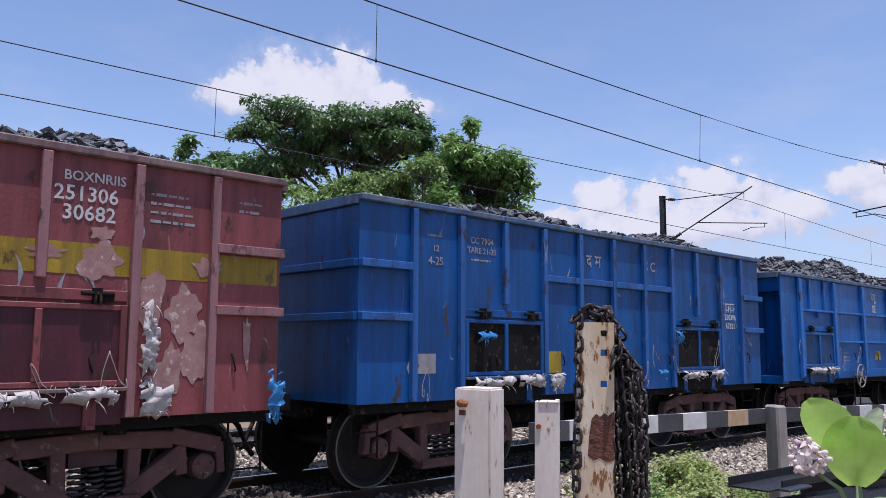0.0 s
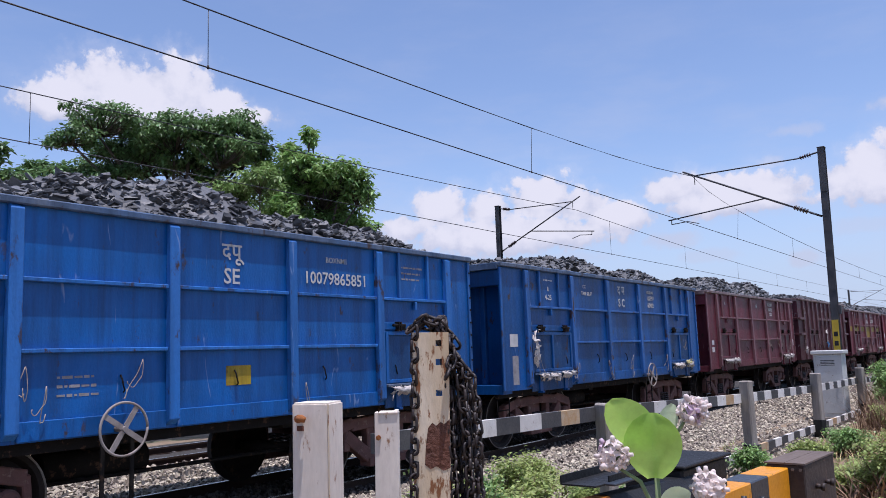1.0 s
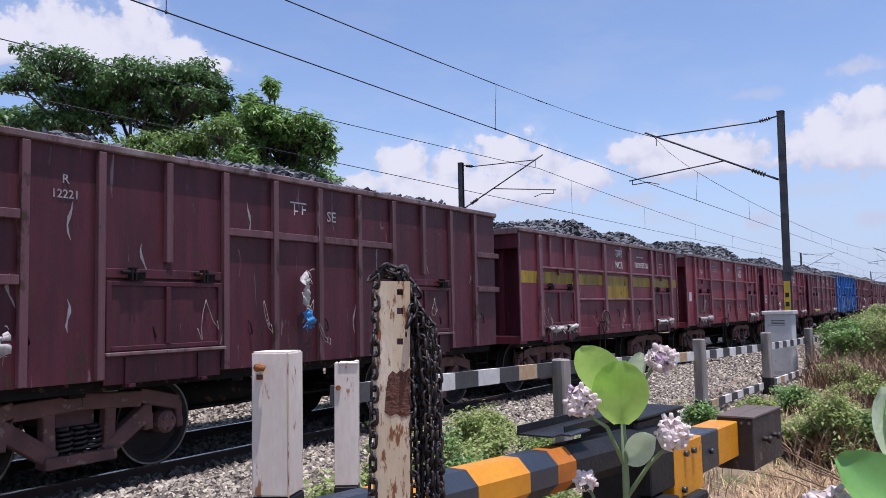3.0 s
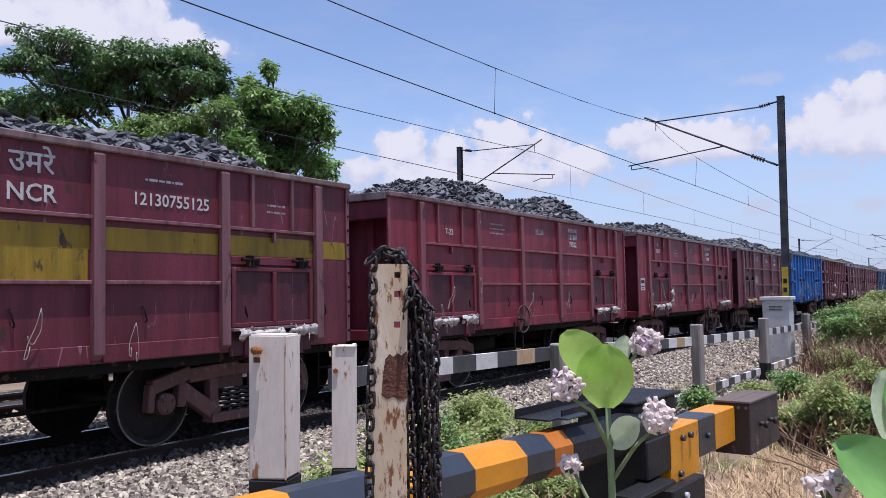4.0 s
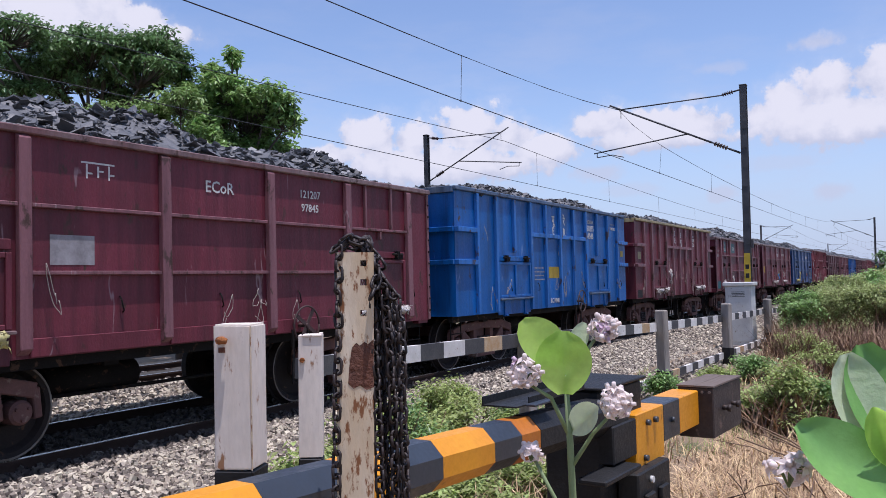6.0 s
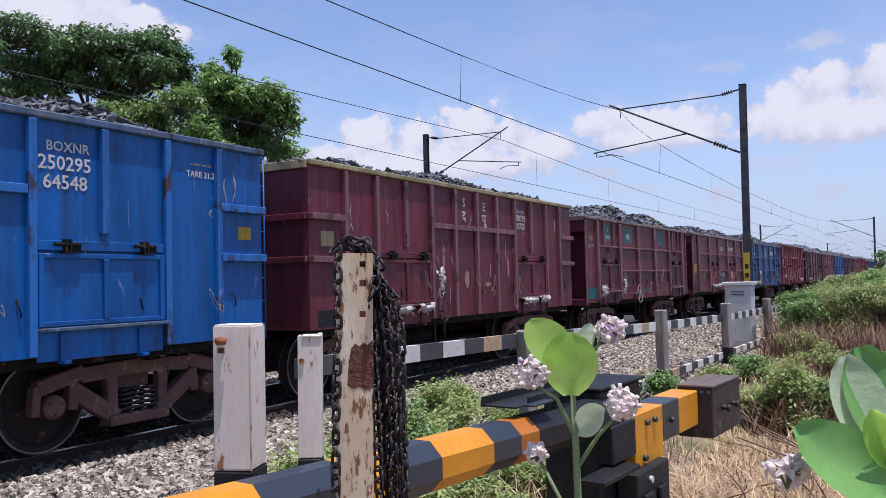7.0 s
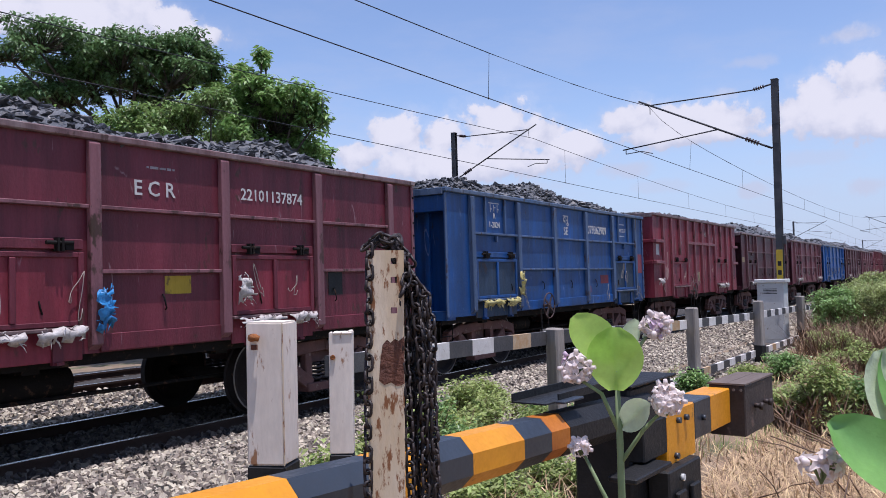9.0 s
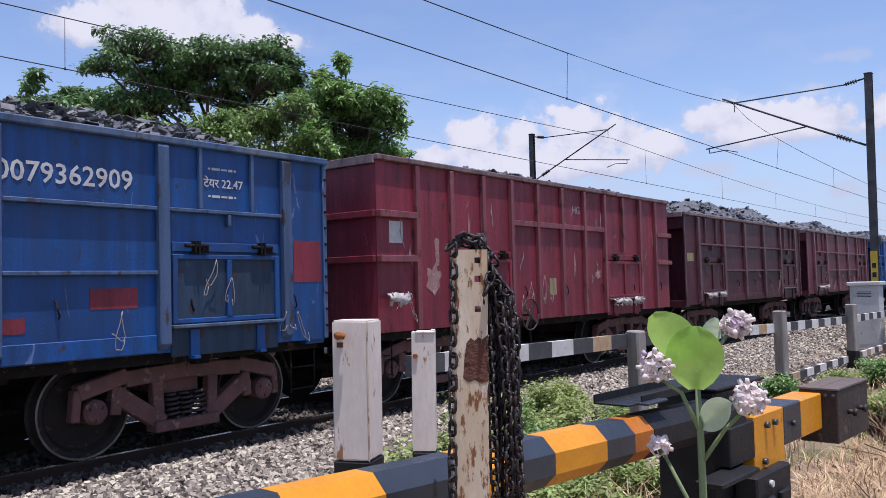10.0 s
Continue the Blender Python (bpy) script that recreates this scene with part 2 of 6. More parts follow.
TREAD = material("bright_tread", (0.26, 0.24, 0.22), (0.10, 0.085, 0.075), rough=0.4, metal=0.6, scale=4)
SPRING = material("spring_steel", (0.06, 0.05, 0.05), rough=0.5, metal=0.4)
COAL = material("coal", (0.058, 0.060, 0.064), (0.13, 0.133, 0.138), rough=0.5, scale=3, bump=0.3, island=0.65, spec=0.5)
RAG_WHITE = material("dirty_white_sacking", (0.62, 0.58, 0.54), (0.36, 0.32, 0.3), rough=0.85, scale=14, bump=0.5, grain=140)
RAG_YELLOW = material("yellow_sacking", (0.55, 0.47, 0.14), (0.34, 0.33, 0.2), rough=0.85, scale=14, bump=0.5)
RAG_BLUE = material("blue_plastic_sheet", (0.03, 0.24, 0.55), rough=0.35, scale=14, bump=0.5)
ROPE = material("frayed_cord", (0.38, 0.33, 0.28), (0.24, 0.2, 0.17), rough=0.9, bump=0, scale=9)
RAIL = material("rusty_rail", (0.05, 0.03, 0.022), rough=0.8, spec=0.2)
RAIL_TOP = material("polished_rail_head", (0.5, 0.48, 0.46), rough=0.25, metal=0.95)
SLEEPER = material("concrete_sleeper", (0.22, 0.20, 0.18), rough=0.9, spots=(0.08, 0.06, 0.05), spot_amount=0.3)
STONE = material("ballast_stone", (0.42, 0.36, 0.285), (0.23, 0.192, 0.148), rough=0.9, scale=5, island=0.75, grain=120)
# oil stain and the train's shade together in one dark brown
STONE_OILY_SHADED = material("oily_shaded_ballast_stone", (0.105, 0.082, 0.064), (0.055, 0.044, 0.036), rough=0.8, scale=5, island=0.7, grain=120)
# near-black: the shade in the gaps between stones is put into this colour
BED_GAP_SHADE = material("ballast_bed", (0.06, 0.054, 0.048), (0.025, 0.022, 0.02), rough=0.95, scale=16, bump=0.9, grain=50)
SOIL = material("dry_soil", (0.27, 0.195, 0.12), (0.16, 0.115, 0.07), rough=1.0, scale=0.9, bump=0.8, spots=(0.085, 0.09, 0.035), spot_amount=0.45, spot_scale=0.6, grain=18)
WHITE_POST = material("chipped_white_paint", (0.80, 0.73, 0.63), (0.66, 0.57, 0.47), rough=0.7, scale=5, stretch=(1, 1, 0.3), spots=(0.30, 0.15, 0.07), spot_amount=0.22, spot_scale=24, bump=0.06)
RUST_WHITE = material("rust_streaked_white_paint", (0.76, 0.65, 0.49), (0.55, 0.40, 0.23), rough=0.75, scale=8, stretch=(1, 1, 0.3), spots=(0.22, 0.085, 0.028), spot_amount=0.55, spot_scale=40, bump=0.12)
RUST = material("bare_rust", (0.15, 0.055, 0.03), (0.075, 0.03, 0.02), rough=0.9, scale=16, bump=0.6)
RUST_ORANGE = material("orange_rust", (0.34, 0.12, 0.03), rough=0.9, scale=20, bump=0.5)
CHAIN = material("black_chain_steel", (0.016, 0.012, 0.012), (0.035, 0.022, 0.018), rough=0.5, spec=0.4, scale=20, random_tint=0.4)
BLACK = material("black_paint", (0.009, 0.0095, 0.010), (0.02, 0.02, 0.02), rough=0.55, scale=6, spec=0.3)
BOOM_DARK = material("faded_black_boom_paint", (0.036, 0.046, 0.060), (0.024, 0.030, 0.038), rough=0.36, scale=4, bump=0.03)
BOOM_YELLOW = material("yellow_boom_paint", (0.72, 0.30, 0.008), (0.62, 0.24, 0.008), rough=0.38, scale=4, bump=0.03, spots=(0.25, 0.10, 0.02), spot_amount=0.05)
BOOM_ORANGE = material("orange_boom_paint", (0.52, 0.17, 0.008), (0.3, 0.08, 0.008), rough=0.5, scale=5, bump=0.05)
BOX_WOOD = material("weathered_lid", (0.17, 0.13, 0.105), (0.10, 0.075, 0.062), rough=0.85, scale=5, stretch=(1, 0.15, 1))
BOX_SIDE = material("brown_black_box_paint", (0.022, 0.014, 0.012), (0.045, 0.03, 0.025), rough=0.6, scale=6, spots=(0.11, 0.07, 0.055), spot_amount=0.2)
BAND_WHITE = material("white_fence_paint", (0.74, 0.72, 0.68), (0.58, 0.55, 0.5), rough=0.75, scale=6, spots=(0.2, 0.09, 0.03), spot_amount=0.12, random_tint=0.12)
BAND_BLACK = material("grey_black_fence_paint", (0.045, 0.045, 0.048), (0.075, 0.073, 0.07), rough=0.75, scale=6, random_tint=0.3)
BAND_RUST = material("rusted_fence_paint", (0.42, 0.24, 0.09), (0.5, 0.42, 0.3), rough=0.8, scale=9)
POST_GREY = material("weathered_post", (0.40, 0.365, 0.32), (0.2, 0.175, 0.15), rough=0.95, scale=5, stretch=(1, 1, 0.2), bump=0.6)
CABINET = material("grey_cabinet_paint", (0.62, 0.62, 0.59), (0.5, 0.5, 0.47), rough=0.6, scale=3, spots=(0.2, 0.16, 0.12), spot_amount=0.15)
MAST = material("dark_galvanised_mast", (0.045, 0.047, 0.052), (0.09, 0.09, 0.095), rough=0.6, metal=0.3, scale=3)
MAST_YELLOW = material("yellow_mast_band", (0.6, 0.42, 0.03), rough=0.7)
WIRE = material("copper_wire", (0.05, 0.05, 0.055), rough=0.5, metal=0.5, bump=0)
INSUL = material("brown_insulator", (0.04, 0.022, 0.018), rough=0.25)
BARK = material("bark", (0.10, 0.075, 0.055), rough=0.95, scale=6, stretch=(1, 1, 0.3), bump=0.8)
LEAF = material("tree_leaf", (0.18, 0.29, 0.115), (0.12, 0.21, 0.08), rough=0.42, bump=0, island=0.55, through_light=0.28, scale=0.5)
LEAF_LIGHT = material("light_leaf", (0.26, 0.40, 0.125), (0.18, 0.31, 0.09), rough=0.42, bump=0, island=0.45, through_light=0.35, scale=0.6)
LEAF_YOUNG = material("young_leaf", (0.25, 0.36, 0.115), (0.17, 0.27, 0.08), rough=0.45, bump=0, island=0.5, through_light=0.34, scale=0.6)
LEAF_BUSH = material("bush_leaf", (0.37, 0.42, 0.16), (0.25, 0.31, 0.10), rough=0.6, bump=0, island=0.5, through_light=0.35, scale=0.7)
LEAF_WEED = material("weed_leaf", (0.38, 0.45, 0.15), (0.27, 0.34, 0.10), rough=0.6, bump=0, island=0.45, through_light=0.4, scale=3)
STRAW = material("dry_straw", (0.60, 0.43, 0.25), (0.36, 0.23, 0.125), rough=0.9, bump=0, island=0.5, scale=3)
STALK = material("brown_stalk", (0.26, 0.165, 0.10), (0.17, 0.10, 0.065), rough=0.95, bump=0, island=0.5, scale=3)
STICK = material("dry_twig", (0.2, 0.13, 0.08), (0.12, 0.075, 0.05), rough=0.95, bump=0, island=0.4)
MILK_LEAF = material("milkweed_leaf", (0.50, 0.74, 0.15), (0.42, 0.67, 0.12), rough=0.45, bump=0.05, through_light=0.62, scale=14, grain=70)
# darker copy of the leaf green, with shade put into the colour
MILK_SHADED = material("milkweed_leaf_shaded_green", (0.20, 0.42, 0.11), (0.14, 0.33, 0.08), rough=0.45, bump=0.05, through_light=0.25, scale=14, grain=70)
MILK_VEIN = material("milkweed_vein", (0.55, 0.76, 0.26), (0.48, 0.70, 0.2), rough=0.5, bump=0, through_light=0.5)
MILK_PALE = material("milkweed_leaf_underside", (0.64, 0.74, 0.5), (0.55, 0.66, 0.4), rough=0.6, bump=0.15, through_light=0.35, scale=14)
MILK_STEM = material("milkweed_stem", (0.22, 0.30, 0.13), (0.17, 0.22, 0.10), rough=0.7, bump=0.1)
PETAL = material("pale_lilac_petal", (0.92, 0.83, 0.76), (0.88, 0.76, 0.74), rough=0.6, bump=0, through_light=0.35, scale=30, random_tint=0.1)
PETAL_TIP = material("violet_petal", (0.74, 0.56, 0.68), rough=0.6, bump=0, through_light=0.3)


# ---- mesh helpers ----
CACHE = {}


def mesh_of(name, bm):
    me = bpy.data.meshes.new(name)
    bm.normal_update()
    bm.to_mesh(me)
    bm.free()
    return me


def put(name, me, mat, parent=None, m=None, label=""):
    """An object on a mesh that may be shared; its material sits on the object."""
    ob = new(name, me)
    if not me.materials:
        me.materials.append(None)
    ob.material_slots[0].link = "OBJECT"
    ob.material_slots[0].material = mat
    if m is not None:
        ob.matrix_basis = m
    ob.parent = parent
    if label:
        ob["label"] = label
    return ob


def part(name, bm, mat, parent=None, label="", m=None):
    return put(name, mesh_of(name, bm), mat, parent, m, label)


def thing(name, label, category, group="", kind="", m=None):
    ob = tagged(new(name), label, category, group, kind)
    ob.empty_display_size = 0.2
    if m is not None:
        ob.matrix_basis = m
    return ob


def add_box(bm, x0, x1, y0, y1, z0, z1, m=None):
    vs = [bm.verts.new((x, y, z)) for x in (x0, x1) for y in (y0, y1) for z in (z0, z1)]
    for f in ((0, 1, 3, 2), (4, 6, 7, 5), (0, 4, 5, 1), (2, 3, 7, 6), (0, 2, 6, 4), (1, 5, 7, 3)):
        bm.faces.new([vs[i] for i in f])
    if m is not None:
        bmesh.ops.transform(bm, matrix=m, verts=vs)
    return vs


def box_mesh(sx, sy, sz, bevel=0.006):
    key = ("box", round(sx, 4), round(sy, 4), round(sz, 4), bevel)
    if key not in CACHE:
        bm = bmesh.new()
        add_box(bm, -sx / 2, sx / 2, -sy / 2, sy / 2, -sz / 2, sz / 2)
        if bevel:
            bmesh.ops.bevel(bm, geom=bm.edges[:], offset=min(bevel, 0.3 * min(sx, sy, sz)), segments=1, affect="EDGES")
        CACHE[key] = mesh_of("block", bm)
    return CACHE[key]


def bar(name, mat, parent, x0, x1, y0, y1, z0, z1, label="", bevel=0.006):
    me = box_mesh(x1 - x0, y1 - y0, z1 - z0, bevel)
    return put(name, me, mat, parent, pose((x0 + x1) / 2, (y0 + y1) / 2, (z0 + z1) / 2), label)


def add_rod(bm, a, b, r0, r1=None, n=8, caps=True):
    a, b = Vector(a), Vector(b)
    r1 = r0 if r1 is None else r1
    q = (b - a).to_track_quat("Z", "Y")
    rings = []
    for p, r in ((a, r0), (b, r1)):
        rings.append([bm.verts.new(p + q @ Vector((r * math.cos(2 * math.pi * i / n), r * math.sin(2 * math.pi * i / n), 0))) for i in range(n)])
    for i in range(n):
        f = bm.faces.new((rings[0][i], rings[0][(i + 1) % n], rings[1][(i + 1) % n], rings[1][i]))
        f.smooth = True
    if caps:
        bm.faces.new(rings[0][::-1])
        bm.faces.new(rings[1])


def add_tube(bm, pts, r, n=6):
    """A tube along points; r is a radius or a list of radii."""
    pts = [Vector(p) for p in pts]
    rs = r if isinstance(r, (list, tuple)) else [r] * len(pts)
    rings = []
    for i, p in enumerate(pts):
        t = (pts[min(i + 1, len(pts) - 1)] - pts[max(i - 1, 0)]).normalized()
        q = t.to_track_quat("Z", "Y")
        rings.append([bm.verts.new(p + q @ Vector((rs[i] * math.cos(2 * math.pi * k / n), rs[i] * math.sin(2 * math.pi * k / n), 0))) for k in range(n)])
    for a, b in zip(rings, rings[1:]):
        off = min(range(n), key=lambda o: (a[0].co - b[o].co).length)
        for k in range(n):
            f = bm.faces.new((a[k], a[(k + 1) % n], b[(k + 1 + off) % n], b[(k + off) % n]))
            f.smooth = True
    bm.faces.new(rings[0][::-1])
    bm.faces.new(rings[-1])


def add_lathe(bm, profile, n=28, axis="x", closed=False):
    """Turns (radius, height) pairs round an axis; closed joins the last pair to the first."""
    rings = []
    for r, h in profile:
        ring = []
        for i in range(n):
            a = 2 * math.pi * i / n
            c, s = r * math.cos(a), r * math.sin(a)
            ring.append(bm.verts.new((h, c, s) if axis == "x" else (c, s, h)))
        rings.append(ring)
    for a, b in zip(rings, rings[1:] + (rings[:1] if closed else [])):
        for i in range(n):
            bm.faces.new((a[i], a[(i + 1) % n], b[(i + 1) % n], b[i]))
    if not closed:
        bm.faces.new(rings[0][::-1])
        bm.faces.new(rings[-1])
    bmesh.ops.recalc_face_normals(bm, faces=bm.faces[:])


def quads_mesh(name, verts, quads, smooth=False):
    """A mesh from numpy arrays of corners and four-sided faces."""
    me = bpy.data.meshes.new(name)
    me.vertices.add(len(verts))
    me.vertices.foreach_set("co", np.ascontiguousarray(verts, dtype=np.float32).ravel())
    me.loops.add(quads.size)
    me.loops.foreach_set("vertex_index", np.ascontiguousarray(quads, dtype=np.int32).ravel())
    me.polygons.add(len(quads))
    me.polygons.foreach_set("loop_start", np.arange(0, quads.size, 4, dtype=np.int32))
    me.update(calc_edges=True)
    me.validate()
    me.polygons.foreach_set("use_smooth", np.full(len(me.polygons), smooth, dtype=bool))
    return me


def turns(rng, n, tilt=math.pi):
    """n random rotations."""
    a, b, c = rng.uniform(0, 2 * np.pi, n), rng.uniform(-tilt, tilt, n), rng.uniform(-tilt, tilt, n)
    ca, sa, cb, sb, cc, sc = np.cos(a), np.sin(a), np.cos(b), np.sin(b), np.cos(c), np.sin(c)
    z, o = np.zeros(n), np.ones(n)
    rz = np.stack([np.stack([ca, -sa, z], -1), np.stack([sa, ca, z], -1), np.stack([z, z, o], -1)], -2)
    ry = np.stack([np.stack([cb, z, sb], -1), np.stack([z, o, z], -1), np.stack([-sb, z, cb], -1)], -2)
    rx = np.stack([np.stack([o, z, z], -1), np.stack([z, cc, -sc], -1), np.stack([z, sc, cc], -1)], -2)
    return rz @ ry @ rx


CUBE = np.array([(x, y, z) for x in (-1, 1) for y in (-1, 1) for z in (-1, 1)], dtype=float)
CUBE_F = np.array([(0, 1, 3, 2), (4, 6, 7, 5), (0, 4, 5, 1), (2, 3, 7, 6), (0, 2, 6, 4), (1, 5, 7, 3)])


def rocks_mesh(name, places, sizes, rng, flat=0.6, tilt=math.pi):
    """Angular stones at the given places, joined."""
    n = len(places)
    v = CUBE[None] * (1 + rng.uniform(-0.42, 0.1, (n, 8, 3)))
    v = v * 0.5 * sizes[:, None, None] * np.stack([rng.uniform(0.7, 1.25, n), rng.uniform(0.7, 1.25, n), rng.uniform(flat * 0.7, flat * 1.2, n)], -1)[:, None]
    v = np.einsum("nij,nkj->nki", turns(rng, n, tilt), v) + places[:, None]
    f = CUBE_F[None] + 8 * np.arange(n)[:, None, None]
    return quads_mesh(name, v.reshape(-1, 3), f.reshape(-1, 4))


def blades_mesh(name, places, heights, rng, width=0.006, lean=0.5):
    """Grass blades: two bent strips each."""
    n = len(places)
    a = rng.uniform(0, 2 * np.pi, n)
    d = np.stack([np.cos(a), np.sin(a), np.zeros(n)], -1)
    s = np.stack([-np.sin(a), np.cos(a), np.zeros(n)], -1) * width
    k = rng.uniform(0.1, lean, n)[:, None] * heights[:, None]
    up = np.array([0, 0, 1.0])[None] * heights[:, None]
    p0, p1, p2 = places, places + up * 0.55 + d * k * 0.35, places + up * 0.95 + d * k
    v = np.stack([p0 - s, p0 + s, p1 - s * 0.8, p1 + s * 0.8, p2 - s * 0.15, p2 + s * 0.15], 1)
    f = np.array([(0, 1, 3, 2), (2, 3, 5, 4)])[None] + 6 * np.arange(n)[:, None, None]
    return quads_mesh(name, v.reshape(-1, 3), f.reshape(-1, 4))


def words(text, size):
    """Lettering as a flat mesh, centred, cached."""
    key = ("text", text, size)
    if key not in CACHE:
        cu = bpy.data.curves.new("lettering", "FONT")
        cu.body, cu.size, cu.align_x, cu.align_y, cu.extrude, cu.resolution_u = text, size, "CENTER", "CENTER", 0.0015, 2
        cu.offset = 0.012 * size
        cu.space_line = 0.95
        ob = new("lettering", cu)
        dg = bpy.context.evaluated_depsgraph_get()
        me = bpy.data.meshes.new_from_object(ob.evaluated_get(dg))
        me.materials.clear()
        bpy.data.objects.remove(ob)
        bpy.data.curves.remove(cu)
        CACHE[key] = me
    return CACHE[key]


SIDE = Matrix(((0, 0, 1, 0), (1, 0, 0, 0), (0, 1, 0, 0), (0, 0, 0, 1)))     # lettering on a face that looks to +x


# ---- the ground and the tracks ----
TRACK, TRACK_B = -8.89, -14.2          # centre lines


def ground_z(x, y):
    """Height of the earth: level with the sleepers by the road, lower along the line."""
    r2 = x * x + y * y
    z = -0.34 + 0.30 * math.exp(-r2 / 30.0)
    if x < -5.6:
        z = min(z, -0.34) - 0.05
    if abs(x) < 60 and -20 < y < 120:
        z += 0.05 * noise.noise((x * 0.5, y * 0.5, 0)) * min(1, max(0, (x + 5.5)))
    return z


def build_ground():
    xs = sorted({*np.round(np.arange(-24, 24.01, 0.6), 2), *np.round(np.linspace(-900, -24, 14), 1), *np.round(np.linspace(24, 900, 14), 1)})
    ys = sorted({*np.round(np.arange(-12, 60.01, 0.8), 2), *np.round(np.linspace(-700, -12, 12), 1), *np.round(np.linspace(60, 2600, 24), 1)})
    v = np.array([(x, y, ground_z(x, y)) for y in ys for x in xs])
    w = len(xs)
    q = np.array([(j * w + i, j * w + i + 1, (j + 1) * w + i + 1, (j + 1) * w + i) for j in range(len(ys) - 1) for i in range(w - 1)])
    tagged(put("ground", quads_mesh("ground", v, q, True), SOIL), "dry brown earth with patches of green", "ground", kind="structure")


def bed_z(x):
    """Profile across both tracks of the crushed-stone bed."""
    pts = [(-19.0, -0.5), (-17.2, -0.2), (-16.4, -0.14), (-12.4, -0.14), (-11.5, -0.2), (-10.8, -0.14), (-7.1, -0.13), (-6.5, -0.2), (-5.2, -0.42)]
    return float(np.interp(x, [p[0] for p in pts], [p[1] for p in pts]))


def build_track_bed():
    xs = np.linspace(-19, -5.2, 70)
    ys = np.concatenate([np.linspace(-80, -4, 30), np.arange(-3, 45, 0.25), np.linspace(46, 700, 120)])
    v = np.array([(x, y, bed_z(x) + 0.03 * noise.noise((x * 6, y * 6, 0))) for y in ys for x in xs])
    w = len(xs)
    q = np.array([(j * w + i, j * w + i + 1, (j + 1) * w + i + 1, (j + 1) * w + i) for j in range(len(ys) - 1) for i in range(w - 1)])
    tagged(put("ballast_bed", quads_mesh("ballast_bed", v, q), BED_GAP_SHADE), "bed of crushed stone under the tracks, coloured dark for the shade between stones", "track bed", kind="structure")
    rng = np.random.default_rng(5)
    # browned by oil and brake dust beside the rails; train's shade painted in too
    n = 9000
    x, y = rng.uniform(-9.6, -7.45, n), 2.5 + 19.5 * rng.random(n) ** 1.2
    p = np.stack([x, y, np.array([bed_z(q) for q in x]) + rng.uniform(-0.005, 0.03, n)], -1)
    tagged(put("oily_stones", rocks_mesh("oily_stones", p, 0.056 * rng.uniform(0.55, 1.35, n), rng, 0.7), STONE_OILY_SHADED), "crushed stones beside the rails, browned by oil and painted darker for the train's shade", "ballast", kind="stuff")
    spans = [(-7.5, -5.1, 2.5, 12, 21000, 0.056), (-7.5, -5.2, 12, 26, 17000, 0.062), (-7.6, -5.2, 26, 60, 9000, 0.085), (-13.2, -9.8, 2.5, 17, 9000, 0.065), (-5.2, -3.4, 6.0, 16, 5200, 0.062), (-5.2, -3.9, 16, 32, 3000, 0.075), (-5.2, -3.0, 2.5, 6.0, 2500, 0.06)]
    places, sizes = [], []
    for x0, x1, y0, y1, n, s in spans:
        x, y = rng.uniform(x0, x1, n), rng.uniform(y0, y1, n)
        z = np.array([bed_z(q) if q < -5.2 else ground_z(q, w) for q, w in zip(x, y)])
        places.append(np.stack([x, y, z + rng.uniform(-0.01, 0.03, n)], -1))
        sizes.append(s * rng.uniform(0.55, 1.35, n))
    tagged(put("ballast_stones", rocks_mesh("ballast_stones", np.concatenate(places), np.concatenate(sizes), rng, 0.7), STONE),
           "loose grey and brownish crushed stones along the track", "ballast", kind="stuff")


def build_track(x, name):
    t = thing(name, "railway track with rusty rails on concrete sleepers", "track", kind="structure", m=pose(x, 0, 0))
    for s in (-1, 1):
        bm = bmesh.new()
        add_box(bm, -0.012, 0.012, -80, 700, -0.13, -0.04)
        add_box(bm, -0.07, 0.07, -80, 700, -0.165, -0.13)
        add_box(bm, -0.036, 0.036, -80, 700, -0.04, -0.004)
        part("rail", bm, RAIL, t, "rusty steel rail", pose(s * 0.874, 0, 0))
        bar("rail_head", RAIL_TOP, t, s * 0.874 - 0.03, s * 0.874 + 0.03, -80, 700, -0.004, 0.0, "polished running surface", 0)
    bm = bmesh.new()
    add_box(bm, -1.375, 1.375, -0.12, 0.12, -0.37, -0.165)
    for v in bm.verts:
        if v.co.z > -0.2:
            v.co.y *= 0.75
    for s in (-1, 1):
        for e in (-1, 1):
            add_box(bm, s * 0.874 + e * 0.10 - 0.035, s * 0.874 + e * 0.10 + 0.035, -0.05, 0.05, -0.165, -0.12)
    me = mesh_of("sleeper", bm)
    for i in range(110):
        put("sleeper", me, SLEEPER, t, pose(0, -6 + 0.65 * i, 0))


build_ground()
build_track_bed()
build_track(TRACK, "track_1")
build_track(TRACK_B, "track_2")


